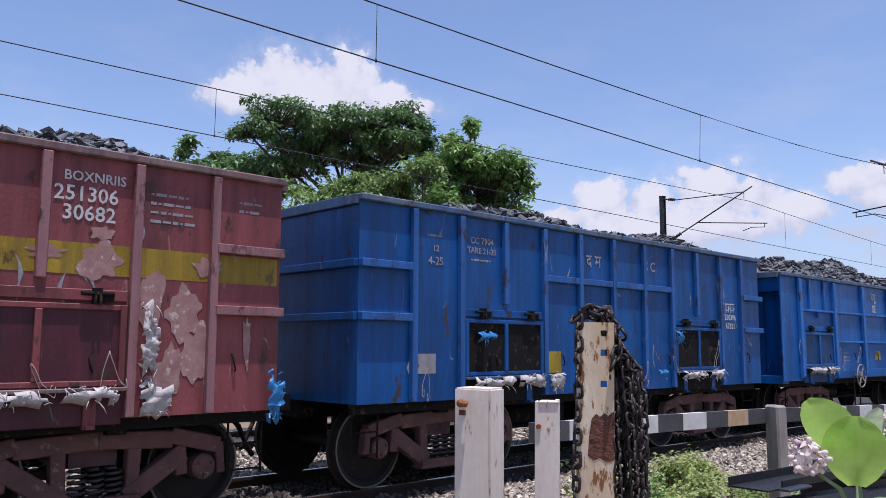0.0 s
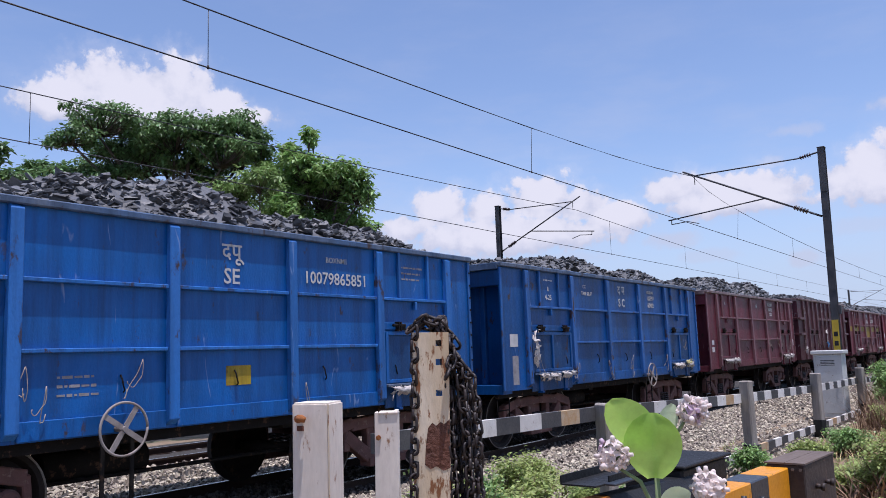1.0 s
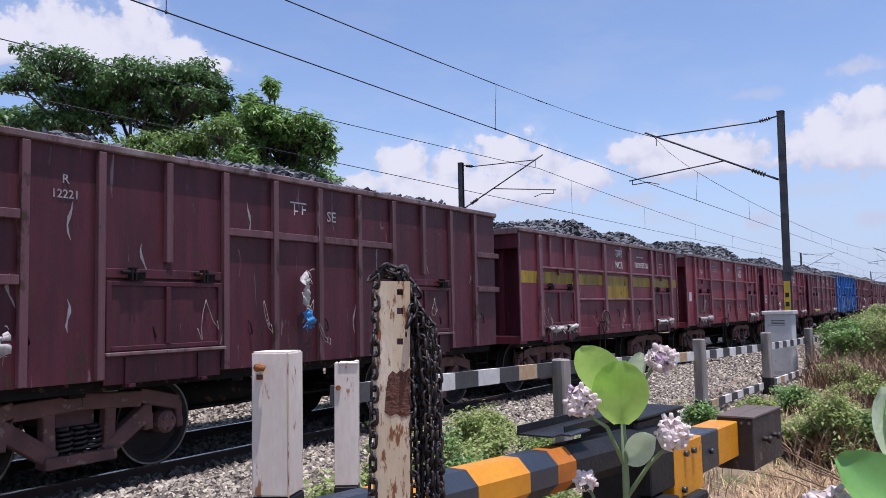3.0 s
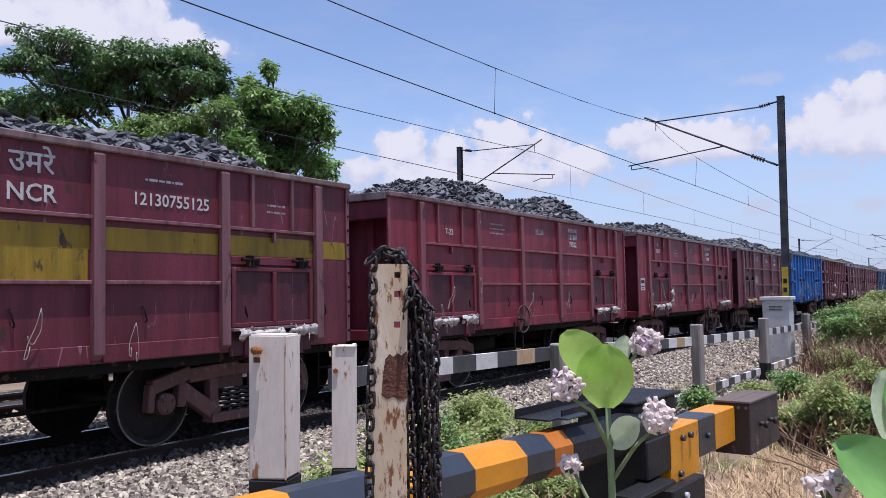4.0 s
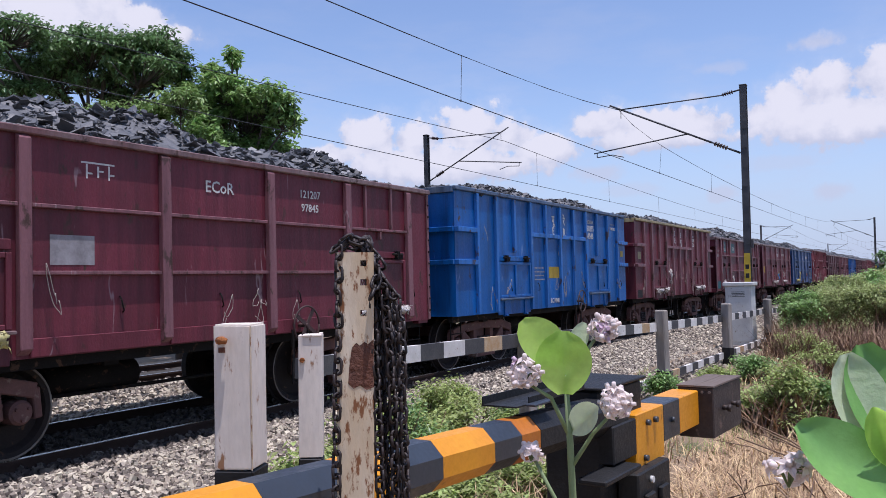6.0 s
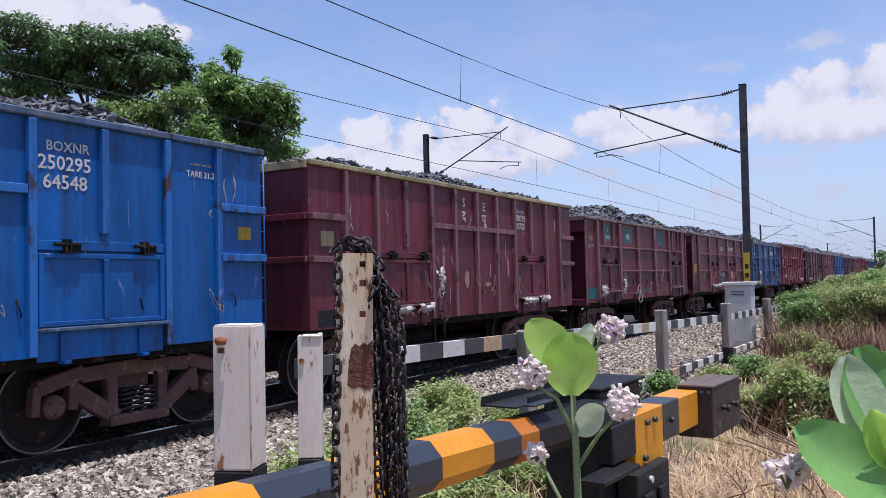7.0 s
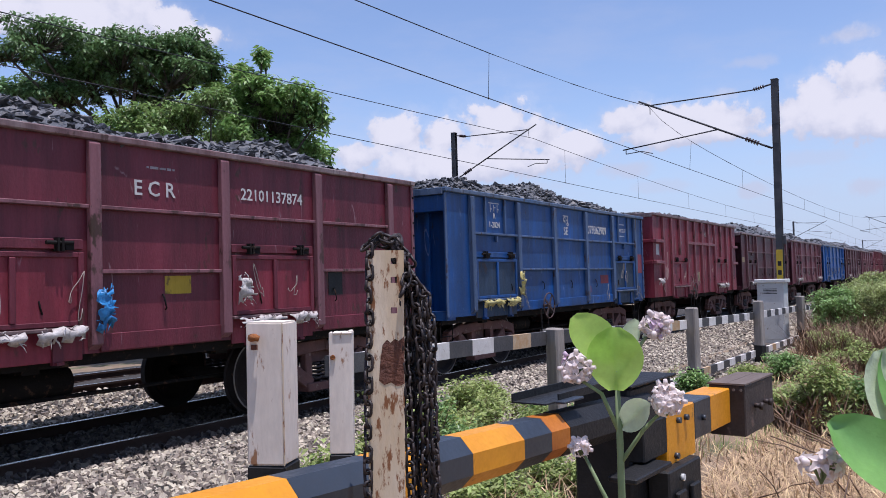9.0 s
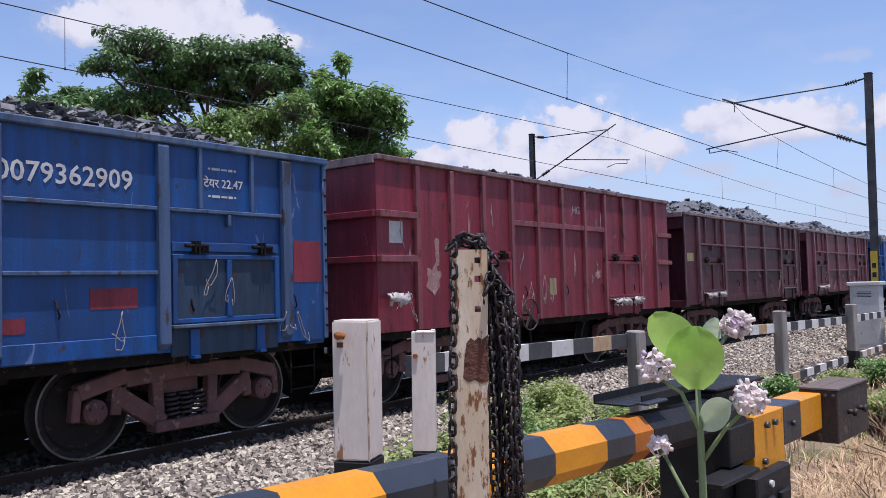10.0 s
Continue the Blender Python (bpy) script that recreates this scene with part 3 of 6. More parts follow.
# ---- the coal train ----
def coal_mesh(kind, length, top, crest, seed, n=2600):
    key = ("coal", kind, seed, round(crest, 2), n)
    if key in CACHE:
        return CACHE[key]
    rng = np.random.default_rng(seed)
    w = 1.44

    def heap(x, y):
        """Two long mounds that fall off to the rim."""
        e = np.clip((length / 2 - 0.1 - np.abs(y)) / 1.6, 0, 1) ** 0.8
        s = np.clip((w - np.abs(x)) / 0.85, 0, 1) ** 0.75
        wave = 0.80 + 0.20 * np.cos(y * 1.5 + seed) + 0.08 * np.sin(y * 3.7 + 2 * seed)
        return top - 0.10 + (crest + 0.10) * s * e * wave
    xs, ys = np.linspace(-w, w, 24), np.linspace(-length / 2 + 0.06, length / 2 - 0.06, 70)
    gx, gy = np.meshgrid(xs, ys)
    gz = heap(gx, gy) + rng.uniform(-0.03, 0.03, gx.shape)
    v = np.stack([gx, gy, gz], -1).reshape(-1, 3)
    k = len(xs)
    q = np.array([(j * k + i, j * k + i + 1, (j + 1) * k + i + 1, (j + 1) * k + i) for j in range(len(ys) - 1) for i in range(k - 1)])
    x = np.where(rng.random(n) < 0.72, rng.uniform(-0.3, w - 0.02, n), rng.uniform(-w + 0.02, -0.2, n))
    y = rng.uniform(-length / 2 + 0.15, length / 2 - 0.15, n)
    size = 0.034 + 0.105 * rng.random(n) ** 2.2
    p = np.stack([x, y, heap(x, y) + rng.uniform(-0.01, 0.05, n)], -1)
    r = CUBE[None] * (1 + rng.uniform(-0.45, 0.2, (n, 8, 3))) * 0.5 * size[:, None, None] * np.stack([rng.uniform(0.8, 1.5, n), rng.uniform(0.8, 1.5, n), rng.uniform(0.14, 0.42, n)], -1)[:, None]
    r = np.einsum("nij,nkj->nki", turns(rng, n, 0.7), r) + p[:, None]
    f = CUBE_F[None] + 8 * np.arange(n)[:, None, None] + len(v)
    CACHE[key] = quads_mesh("coal", np.concatenate([v, r.reshape(-1, 3)]), np.concatenate([q, f.reshape(-1, 4)]))
    return CACHE[key]


def wheel_mesh():
    if "wheel" not in CACHE:
        bm = bmesh.new()
        add_lathe(bm, [(0.09, 0.09), (0.13, 0.08), (0.15, 0.02), (0.38, -0.01), (0.42, 0.055), (0.492, 0.062), (0.50, -0.05), (0.53, -0.06), (0.53, -0.075), (0.42, -0.075), (0.36, -0.035), (0.15, -0.02), (0.09, -0.02)], 36)
        CACHE["wheel"] = mesh_of("wheel", bm)
        bm = bmesh.new()
        add_lathe(bm, [(0.47, 0.066), (0.49, 0.066), (0.49, 0.06), (0.47, 0.06)], 36, closed=True)
        CACHE["wheel_rim"] = mesh_of("wheel_rim", bm)
        bm = bmesh.new()
        add_rod(bm, (-1.08, 0, 0), (1.08, 0, 0), 0.075, n=12)
        CACHE["axle"] = mesh_of("axle", bm)
        bm = bmesh.new()
        add_lathe(bm, [(0.125, -0.12), (0.125, 0.05), (0.10, 0.075), (0.05, 0.078)], 18)
        for k in range(3):
            a = 2 * math.pi * k / 3 + 0.5
            add_rod(bm, (0.07, 0.075 * math.cos(a), 0.075 * math.sin(a)), (0.10, 0.075 * math.cos(a), 0.075 * math.sin(a)), 0.018, n=6)
        CACHE["axle_box"] = mesh_of("axle_box", bm)
    return CACHE["wheel"]


def beam(bm, y0, z0, y1, z1, h, x0, x1):
    """A flat bar in the side frame's plane, from one point to another."""
    d = Vector((0, y1 - y0, z1 - z0)).normalized()
    n = Vector((0, -d.z, d.y)) * h / 2
    vs = []
    for x in (x0, x1):
        for p, s in (((y0, z0), 1), ((y1, z1), 1), ((y1, z1), -1), ((y0, z0), -1)):
            vs.append(bm.verts.new(Vector((x, p[0], p[1])) + n * s))
    bm.faces.new(vs[:4][::-1])
    bm.faces.new(vs[4:])
    for i in range(4):
        bm.faces.new((vs[i], vs[(i + 1) % 4], vs[4 + (i + 1) % 4], vs[4 + i]))


def frame_mesh():
    """A cast three-piece bogie side frame."""
    if "side_frame" not in CACHE:
        bm = bmesh.new()
        for s in (-1, 1):
            beam(bm, 0, 0.83, s * 0.72, 0.79, 0.17, -0.07, 0.07)
            beam(bm, s * 0.70, 0.83, s * 1.22, 0.70, 0.16, -0.07, 0.07)
            beam(bm, s * 1.22, 0.73, s * 1.25, 0.42, 0.09, -0.06, 0.06)
            beam(bm, s * 0.80, 0.72, s * 0.83, 0.44, 0.12, -0.06, 0.06)
            beam(bm, s * 0.84, 0.66, s * 0.28, 0.28, 0.18, -0.065, 0.065)
            beam(bm, s * 0.35, 0.80, s * 0.33, 0.30, 0.13, -0.06, 0.06)
        beam(bm, -0.40, 0.255, 0.40, 0.255, 0.12, -0.10, 0.10)
        bmesh.ops.recalc_face_normals(bm, faces=bm.faces[:])
        bmesh.ops.bevel(bm, geom=bm.edges[:], offset=0.012, segments=1, affect="EDGES")
        CACHE["side_frame"] = mesh_of("side_frame", bm)
        bm = bmesh.new()
        for y in (-0.16, 0.0, 0.16):
            pts = [(0.075 * math.cos(a), y + 0.075 * math.sin(a), 0.32 + 0.26 * a / (2 * math.pi * 5)) for a in np.linspace(0, 2 * math.pi * 5, 36)]
            add_tube(bm, pts, 0.017, 4)
        CACHE["spring"] = mesh_of("spring", bm)
        bm = bmesh.new()
        add_box(bm, -1.02, 1.02, -0.22, 0.22, 0.58, 0.78)
        CACHE["bolster"] = mesh_of("bolster", bm)
    return CACHE["side_frame"]


def add_bogie(wagon, y, paint_):
    frame_mesh()
    wheel_mesh()
    b = put("bolster", CACHE["bolster"], paint_, wagon, pose(0, y, 0))
    for s in (-1, 1):
        put("side_frame", CACHE["side_frame"], paint_, b, pose(s * 1.08, 0, 0), "dusty cast bogie side frame")
        put("spring", CACHE["spring"], SPRING, b, pose(s * 1.10, 0, 0), "nest of coil springs")
        for w in (-1, 1):
            put("axle_box", CACHE["axle_box"], paint_, b, pose(s * 1.10, w * 1.05, 0.5, 0, 0, 0 if s > 0 else 180), "bolted axle box cover")
    sets = []
    for w in (-1, 1):
        a = put("wheelset", CACHE["axle"], WHEEL, wagon, pose(0, y + w * 1.05, 0.5))
        for s in (-1, 1):
            put("wheel", CACHE["wheel"], WHEEL, a, pose(s * 0.86, 0, 0, 0, 0, 0 if s > 0 else 180))
            put("wheel_rim", CACHE["wheel_rim"], TREAD, a, pose(s * 0.86, 0, 0, 0, 0, 0 if s > 0 else 180), "bright worn wheel rim")
        sets.append(a)
    return sets


def handwheel_mesh():
    if "handwheel" not in CACHE:
        bm = bmesh.new()
        pts = [(0, 0.27 * math.cos(a), 0.27 * math.sin(a)) for a in np.linspace(0, 2 * math.pi, 33)]
        add_tube(bm, pts, 0.014, 6)
        for k in range(4):
            a = math.pi / 4 + k * math.pi / 2 + 0.2
            beam(bm, 0.03 * math.cos(a), 0.03 * math.sin(a), 0.265 * math.cos(a), 0.265 * math.sin(a), 0.055, -0.006, 0.006)
        add_rod(bm, (-0.16, 0, 0), (0.03, 0, 0), 0.03)
        st = bmesh.new()
        for y in (-0.16, 0.16):
            add_box(st, -0.12, -0.10, y - 0.02, y + 0.02, -0.78, -0.05)
        add_rod(st, (-0.11, -0.16, -0.74), (-0.11, 0.16, -0.74), 0.012, n=6)
        CACHE["wheel_step"] = mesh_of("wheel_step", st)
        CACHE["handwheel"] = mesh_of("brake_handwheel", bm)
    return CACHE["handwheel"]


def rag_mesh(seed, w, h):
    """A crumpled torn strip of sacking stuffed along a sill."""
    key = ("rag", seed, w, h)
    if key not in CACHE:
        rng = random.Random(seed)
        bm = bmesh.new()
        nx, nz = max(5, int(w / 0.05)), max(4, int(h / 0.035))
        grid = []
        for j in range(nz + 1):
            row = []
            for i in range(nx + 1):
                u, v = i / nx - 0.5, j / nz - 0.5
                n = noise.noise((u * w * 14 + seed, v * h * 16, seed * 0.7))
                n2 = noise.noise((u * w * 9, v * h * 9 + seed, 4.0))
                edge = (1 - (2 * abs(v)) ** 3)
                row.append(bm.verts.new((0.03 + 0.06 * n + 0.05 * edge, u * w + 0.05 * n2, v * h * (0.75 + 0.5 * n2) - (0.05 * rng.random() if j == 0 else 0))))
            grid.append(row)
        for j in range(nz):
            for i in range(nx):
                if (j in (0, nz - 1) or i in (0, nx - 1)) and rng.random() < 0.3:
                    continue
                bm.faces.new((grid[j][i], grid[j][i + 1], grid[j + 1][i + 1], grid[j + 1][i]))
        for k in range(int(8 + w * 14)):
            y, z = rng.uniform(-w / 2, w / 2), rng.choice((-1, 1)) * h * rng.uniform(0.25, 0.5)
            d = Vector((rng.uniform(0, 0.04), rng.uniform(-0.07, 0.07), rng.uniform(-0.08, 0.05)))
            add_tube(bm, [(0.06, y, z), Vector((0.07, y, z)) + d * 0.6, Vector((0.07, y, z)) + d + Vector((0, 0, -0.02))], [0.006, 0.004, 0.002], 4)
        loose = [v for v in bm.verts if not v.link_faces]
        bmesh.ops.delete(bm, geom=loose, context="VERTS")
        bmesh.ops.solidify(bm, geom=bm.faces[:], thickness=0.004)
        for f in bm.faces:
            f.smooth = True
        CACHE[key] = mesh_of("rag", bm)
    return CACHE[key]


def cord_mesh(seed, drop, spread):
    key = ("cord", seed, drop, spread)
    if key not in CACHE:
        rng = random.Random(seed)
        bm = bmesh.new()
        for k in range(2):
            dy, a, w = rng.uniform(-spread, spread), rng.uniform(0, 6), rng.uniform(0.02, 0.06)
            fall = drop * rng.uniform(0.55, 1.0)
            pts = []
            for i in range(17):
                t = i / 16
                pts.append((0.03 + 0.015 * math.sin(5 * t + a), dy * t + w * math.sin(4.5 * t + a) - w * math.sin(a), -fall * math.sin(2.3 * t) + 0.012 * math.sin(17 * t + a)))
            add_tube(bm, pts, 0.0045, 4)
        CACHE[key] = mesh_of("cord", bm)
    return CACHE[key]


def add_door(wagon, body, dark, x, y0, y1, z0, z1):
    """A drop door with its frame, stiffener, hinges, lock bar and sill brackets."""
    m = pose(x, (y0 + y1) / 2, (z0 + z1) / 2)
    hy, hz = (y1 - y0) / 2, (z1 - z0) / 2
    d = put("door", box_mesh(0.03, 2 * hy, 2 * hz), dark, wagon, m, "hinged steel drop door")
    for y in (-hy + 0.03, hy - 0.03):
        bar("door_frame", body, d, 0.012, 0.045, y - 0.03, y + 0.03, -hz, hz)
    for z in (-hz + 0.025, hz - 0.025):
        bar("door_frame", body, d, 0.012, 0.042, -hy + 0.062, hy - 0.062, z - 0.025, z + 0.025)
    bar("door_stiffener", body, d, 0.014, 0.05, -0.03, 0.03, -hz + 0.052, hz - 0.052)
    for y in (-hy * 0.62, hy * 0.62):
        bm = bmesh.new()
        add_box(bm, 0.0, 0.085, -0.035, -0.012, -0.05, 0.08)
        add_box(bm, 0.0, 0.085, 0.012, 0.035, -0.05, 0.08)
        add_rod(bm, (0.06, -0.14, 0.03), (0.06, 0.14, 0.03), 0.02, n=8)
        add_box(bm, 0.03, 0.06, 0.06, 0.15, -0.04, 0.05)
        part("hinge", bm, UNDER, d, "greasy door hinge", pose(0.012, y, hz + 0.06))
        bm = bmesh.new()
        add_box(bm, -0.02, 0.03, -0.055, 0.055, -0.30, 0.0)
        add_box(bm, 0.03, 0.07, -0.04, 0.04, -0.30, -0.27)
        part("sill_bracket", bm, body, d, "", pose(0.0, y, -hz - 0.07))
    bar("lock_bar", body, d, 0.0, 0.03, -hy, hy, hz + 0.03, hz + 0.13)
    bar("sill", COPING if body not in (BLUE, BLUE_DEEP, BLUE_DULL, BLUE_DUSTY) else COPING_BLUE, d, 0.0, 0.09, -hy - 0.02, hy + 0.02, -hz - 0.045, -hz - 0.01)
    return d


A_RIBS = (0.82, 1.62, 2.45, 3.26, 4.08, 4.92, 5.76, 6.59, 7.40, 8.22, 9.00)
B_RIBS = (0.87, 2.66, 4.34, 6.06, 7.72, 9.36)


def add_side(wagon, kind, body, dark, flip, L, top):
    """One side of the body: sheet, ribs, rails and doors. flip turns it to the other side."""
    P, W = 1.47, 1.55
    worn = WORN[body]
    root = put("side_wall", box_mesh(0.02, L - 0.02, top - 1.05, 0), body, wagon, pose((P - 0.01) * (-1 if flip else 1), 0, (top + 1.05) / 2, 0, 0, 180 if flip else 0))
    h = (top + 1.05) / 2
    Y = lambda y: y - L / 2

    def b(name, m, x0, x1, y0, y1, z0, z1, label="", bevel=0.006):
        return bar(name, m, root, x0 - P + 0.01, x1 - P + 0.01, y0, y1, z0 - h, z1 - h, label, bevel)
    if kind == "A":
        for y in A_RIBS:
            short = y in (2.45, 7.40)
            b("rib", worn, P, W - 0.01, Y(y) - 0.042, Y(y) + 0.042, 2.27 if short else 1.06, top - 0.09)
        for a, c in ((0.0, 0.76), (9.02, L)):
            for z in (2.66, 2.05):
                b("stiffener", worn, P, W + 0.01, Y(a), Y(c), z - 0.045, z + 0.045)
        for a, c in zip(A_RIBS[3:7], A_RIBS[4:8]):
            b("stiffener", worn, P, W - 0.02, Y(a) + 0.045, Y(c) - 0.045, 2.63, 2.72)
        doors = ((1.68, 3.20), (6.65, 8.16))
    else:
        for y in B_RIBS:
            bm_key = ("ribB", round(top, 3))
            if bm_key not in CACHE:
                bm = bmesh.new()
                add_box(bm, 0, 0.085, -0.065, 0.065, 1.08 - h, top - 0.06 - h)
                for v in bm.verts:
                    if v.co.x > 0.05 and v.co.z > 0:
                        v.co.x, v.co.z = 0.07, v.co.z - 0.05
                    if v.co.x > 0.05 and v.co.z < 0:
                        v.co.z += 0.06
                bmesh.ops.bevel(bm, geom=bm.edges[:], offset=0.008, segments=1, affect="EDGES")
                CACHE[bm_key] = mesh_of("rib", bm)
            put("rib", CACHE[bm_key], worn, root, pose(0.01, Y(y), 0))
        bays = list(zip(B_RIBS, B_RIBS[1:]))
        door_bays = (1, 3) if kind == "C" else (0, 4)
        for i, (a, c) in enumerate(bays):
            b("stiffener", worn, P, W - 0.02, Y(a) + 0.07, Y(c) - 0.07, 2.505, 2.545)
            if i not in door_bays:
                b("stiffener", worn, P, W - 0.02, Y(a) + 0.07, Y(c) - 0.07, 1.85, 1.89)
                b("sill_plate", body, P, P + 0.03, Y(a) + 0.07, Y(c) - 0.07, 1.06, 1.24)
            elif kind == "B":
                for y in (a + (c - a) * 0.28, a + (c - a) * 0.70):
                    b("short_rib", worn, P, W - 0.03, Y(y) - 0.02, Y(y) + 0.02, 2.55, top - 0.07)
                y = (a + c) / 2
                b("short_rib", worn, P, W - 0.02, Y(y) - 0.02, Y(y) + 0.02, 2.38, 2.50)
        doors = tuple((bays[i][0] + 0.1, bays[i][1] - 0.13) for i in door_bays)
        for y in (0.03, L - 0.03):
            b("corner_post", worn, P, P + 0.03, Y(y) - 0.03, Y(y) + 0.03, 1.06, top - 0.09)
        for i in range(10):
            b("bolt", UNDER, P + 0.03, P + 0.045, Y(L - 0.045), Y(L - 0.015), 1.2 + 0.2 * i, 1.23 + 0.2 * i, "", 0)
    for a, c in doors:
        bar("door_skirt", dark, root, 0.01, 0.03, Y(a), Y(c), 1.0 - h, 1.30 - h)
        d = add_door(root, body, dark, 0.025, Y(a), Y(c), 1.34 - h, 2.06 - h)
    return root


def build_wagon(kind, body, coping, dark=None, bogie=None, seed=0, heap=None, texts=(), marks=(), rags=(), wheel_at=None, ladder=False, peels=()):
    L, top = (9.78, 3.46) if kind == "A" else (10.03, 3.28)
    tint = "blue" if body in (BLUE, BLUE_DEEP, BLUE_DULL, BLUE_DUSTY) else "maroon"
    make = "ribbed" if kind == "A" else "panelled"
    wagon = thing("coal_wagon", f"{tint} {make} steel open wagon heaped with coal on the track", "wagon", "wagons of the coal train")
    dark = dark or (BLUE_DULL if tint == "blue" else MAROON_DARK)
    bogie = bogie or BOGIE
    near = add_side(wagon, kind, body, dark, False, L, top)
    if seed < 17 or seed == 20:
        add_side(wagon, kind, body, dark, True, L, top)
    else:
        bar("side_wall", body, wagon, -1.55, -1.45, -L / 2, L / 2, 1.05, top - 0.08, "", 0)
    h = (top + 1.05) / 2
    inset = 0.02 if kind == "A" else 0.34
    for s in (-1, 1):
        e = put("end_wall", box_mesh(2.90, 0.02, top - 1.05, 0), body, wagon, pose(0, s * (L / 2 - inset), h, 0, 0, 0 if s > 0 else 180))
        for z in (2.66, 2.05):
            if kind == "A":
                bar("stiffener", body, e, -1.46, 1.46, 0.01, 0.07, z - 0.045 - h, z + 0.045 - h)
        if kind != "A":
            for x in (-0.95, -0.32, 0.32, 0.95):
                bar("end_rib", body, e, x - 0.05, x + 0.05, 0.01, 0.10, -1.1, 0.78)
            bar("head_beam", body, wagon, -1.45, 1.45, *sorted((s * (L / 2 - 0.33), s * (L / 2 - 0.03))), top - 0.40, top - 0.122)
            bar("end_sill", body, wagon, -1.45, 1.45, *sorted((s * (L / 2 - 0.33), s * (L / 2 - 0.03))), 1.0, 1.16)
        bar("end_coping", coping, wagon, -1.46, 1.46, s * (L / 2 - 0.02) - 0.06, s * (L / 2 - 0.02) + 0.09, top - 0.12, top - 0.005)
        bm = bmesh.new()
        add_box(bm, -0.13, 0.13, 0, 0.30, 0.92, 1.12)
        add_box(bm, -0.10, 0.16, 0.26, 0.45, 0.86, 1.16)
        add_tube(bm, [(0.4, 0.02, 0.95), (0.42, 0.16, 0.8), (0.38, 0.30, 0.55), (0.30, 0.42, 0.45)], 0.03, 6)
        part("coupler", bm, UNDER, wagon, "grimy knuckle coupler with brake hose", pose(0, s * L / 2, 0, 0, 0, 0 if s > 0 else 180))
        bm = bmesh.new()
        for x in (0.0, 0.38):
            add_rod(bm, (1.3, x, 1.02), (1.3, x, 0.42), 0.012, n=6)
        for z in (0.46, 0.72):
            add_rod(bm, (1.3, 0, z), (1.3, 0.38, z), 0.012, n=6)
        part("step_iron", bm, UNDER, wagon, "", pose(0, s * L / 2 - (0.45 if s > 0 else -0.07), 0))
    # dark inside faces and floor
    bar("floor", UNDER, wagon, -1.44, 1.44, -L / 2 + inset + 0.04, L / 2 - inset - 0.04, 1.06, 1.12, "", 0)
    for s in (-1, 1):
        bar("coping", coping, wagon, s * 1.49 - 0.045, s * 1.49 + 0.045, -L / 2 - 0.01, L / 2 + 0.01, top - 0.075, top, "worn top rail", 0.012)
    # underframe
    if ("under", L) not in CACHE:
        bm = bmesh.new()
        add_box(bm, -0.25, 0.25, -L / 2 + 0.1, L / 2 - 0.1, 0.82, 1.05)
        CACHE[("under", L)] = mesh_of("centre_sill", bm)
        bm = bmesh.new()
        add_rod(bm, (0, -0.6, 0), (0, 0.6, 0), 0.17, n=14)
        CACHE["tank"] = mesh_of("air_reservoir", bm)
        bm = bmesh.new()
        add_rod(bm, (0, -2.2, 0), (0, 2.2, 0), 0.025, n=6)
        CACHE["rod"] = mesh_of("brake_rod", bm)
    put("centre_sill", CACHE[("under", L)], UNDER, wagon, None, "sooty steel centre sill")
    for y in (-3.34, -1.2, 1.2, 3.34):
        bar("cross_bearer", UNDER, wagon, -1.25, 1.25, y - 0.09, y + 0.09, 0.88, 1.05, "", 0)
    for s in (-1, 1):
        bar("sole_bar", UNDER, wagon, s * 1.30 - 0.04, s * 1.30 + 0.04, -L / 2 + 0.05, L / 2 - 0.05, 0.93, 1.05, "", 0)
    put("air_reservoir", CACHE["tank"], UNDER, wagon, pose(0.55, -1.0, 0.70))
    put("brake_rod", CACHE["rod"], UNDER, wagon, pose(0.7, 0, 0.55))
    put("coal_load", coal_mesh(kind, L - 0.06 - 2 * inset, top, heap or (0.30 if kind == "A" else 0.55), seed % 3, 900 if 17 <= seed < 20 else 3600), COAL, wagon, None, "heap of broken grey-black coal")
    wagon_sets = []
    for s in (-1, 1):
        wagon_sets += add_bogie(wagon, s * 3.22, bogie)
    P = 1.474
    for text, y, z, size, *faint in texts:
        put("lettering", words(text, size), LETTER_FAINT if faint else LETTER, wagon, Matrix.Translation((P + 0.003, y - L / 2, z)) @ SIDE, "stencilled white lettering")
    for i, (m, y, z, w, hh) in enumerate(marks):
        lift = 0.0006 * (i % 5)
        bar("painted_patch", m, wagon, P - 0.004, P - 0.002 + lift, y - L / 2 - w / 2, y - L / 2 + w / 2, z - hh / 2, z + hh / 2, "", 0)
    for m, y, z, w, hh in rags:
        put("rag", rag_mesh(int(y * 10) + seed, w, hh), m, wagon, pose(P + 0.07, y - L / 2, z), "torn plastic sacking stuffed at the door")
    for i, (y, z, w, hh) in enumerate(peels):
        bm = bmesh.new()
        ring = []
        for k in range(34):
            a = 2 * math.pi * k / 34
            q = 1 + 0.6 * noise.noise((1.5 * math.cos(a) + i * 3, 2.2 * math.sin(a) + seed, i)) + 0.12 * noise.noise((5 * math.cos(a), 5 * math.sin(a), i + seed))
            ring.append(bm.verts.new((0, w / 2 * q * math.cos(a), hh / 2 * q * math.sin(a))))
        bm.faces.new(ring)
        part("peeled_patch", bm, PEEL, wagon, "pale undercoat where paint has peeled", pose(P + 0.0012 + 0.0003 * i, y - L / 2, z))
    if "hook" not in CACHE:
        bm = bmesh.new()
        add_tube(bm, [(0, 0, 0.10), (0.03, 0.0, 0.06), (0.035, 0.01, 0.0), (0.03, 0.03, -0.05), (0.0, 0.035, -0.07)], 0.009, 5)
        CACHE["hook"] = mesh_of("tie_hook", bm)
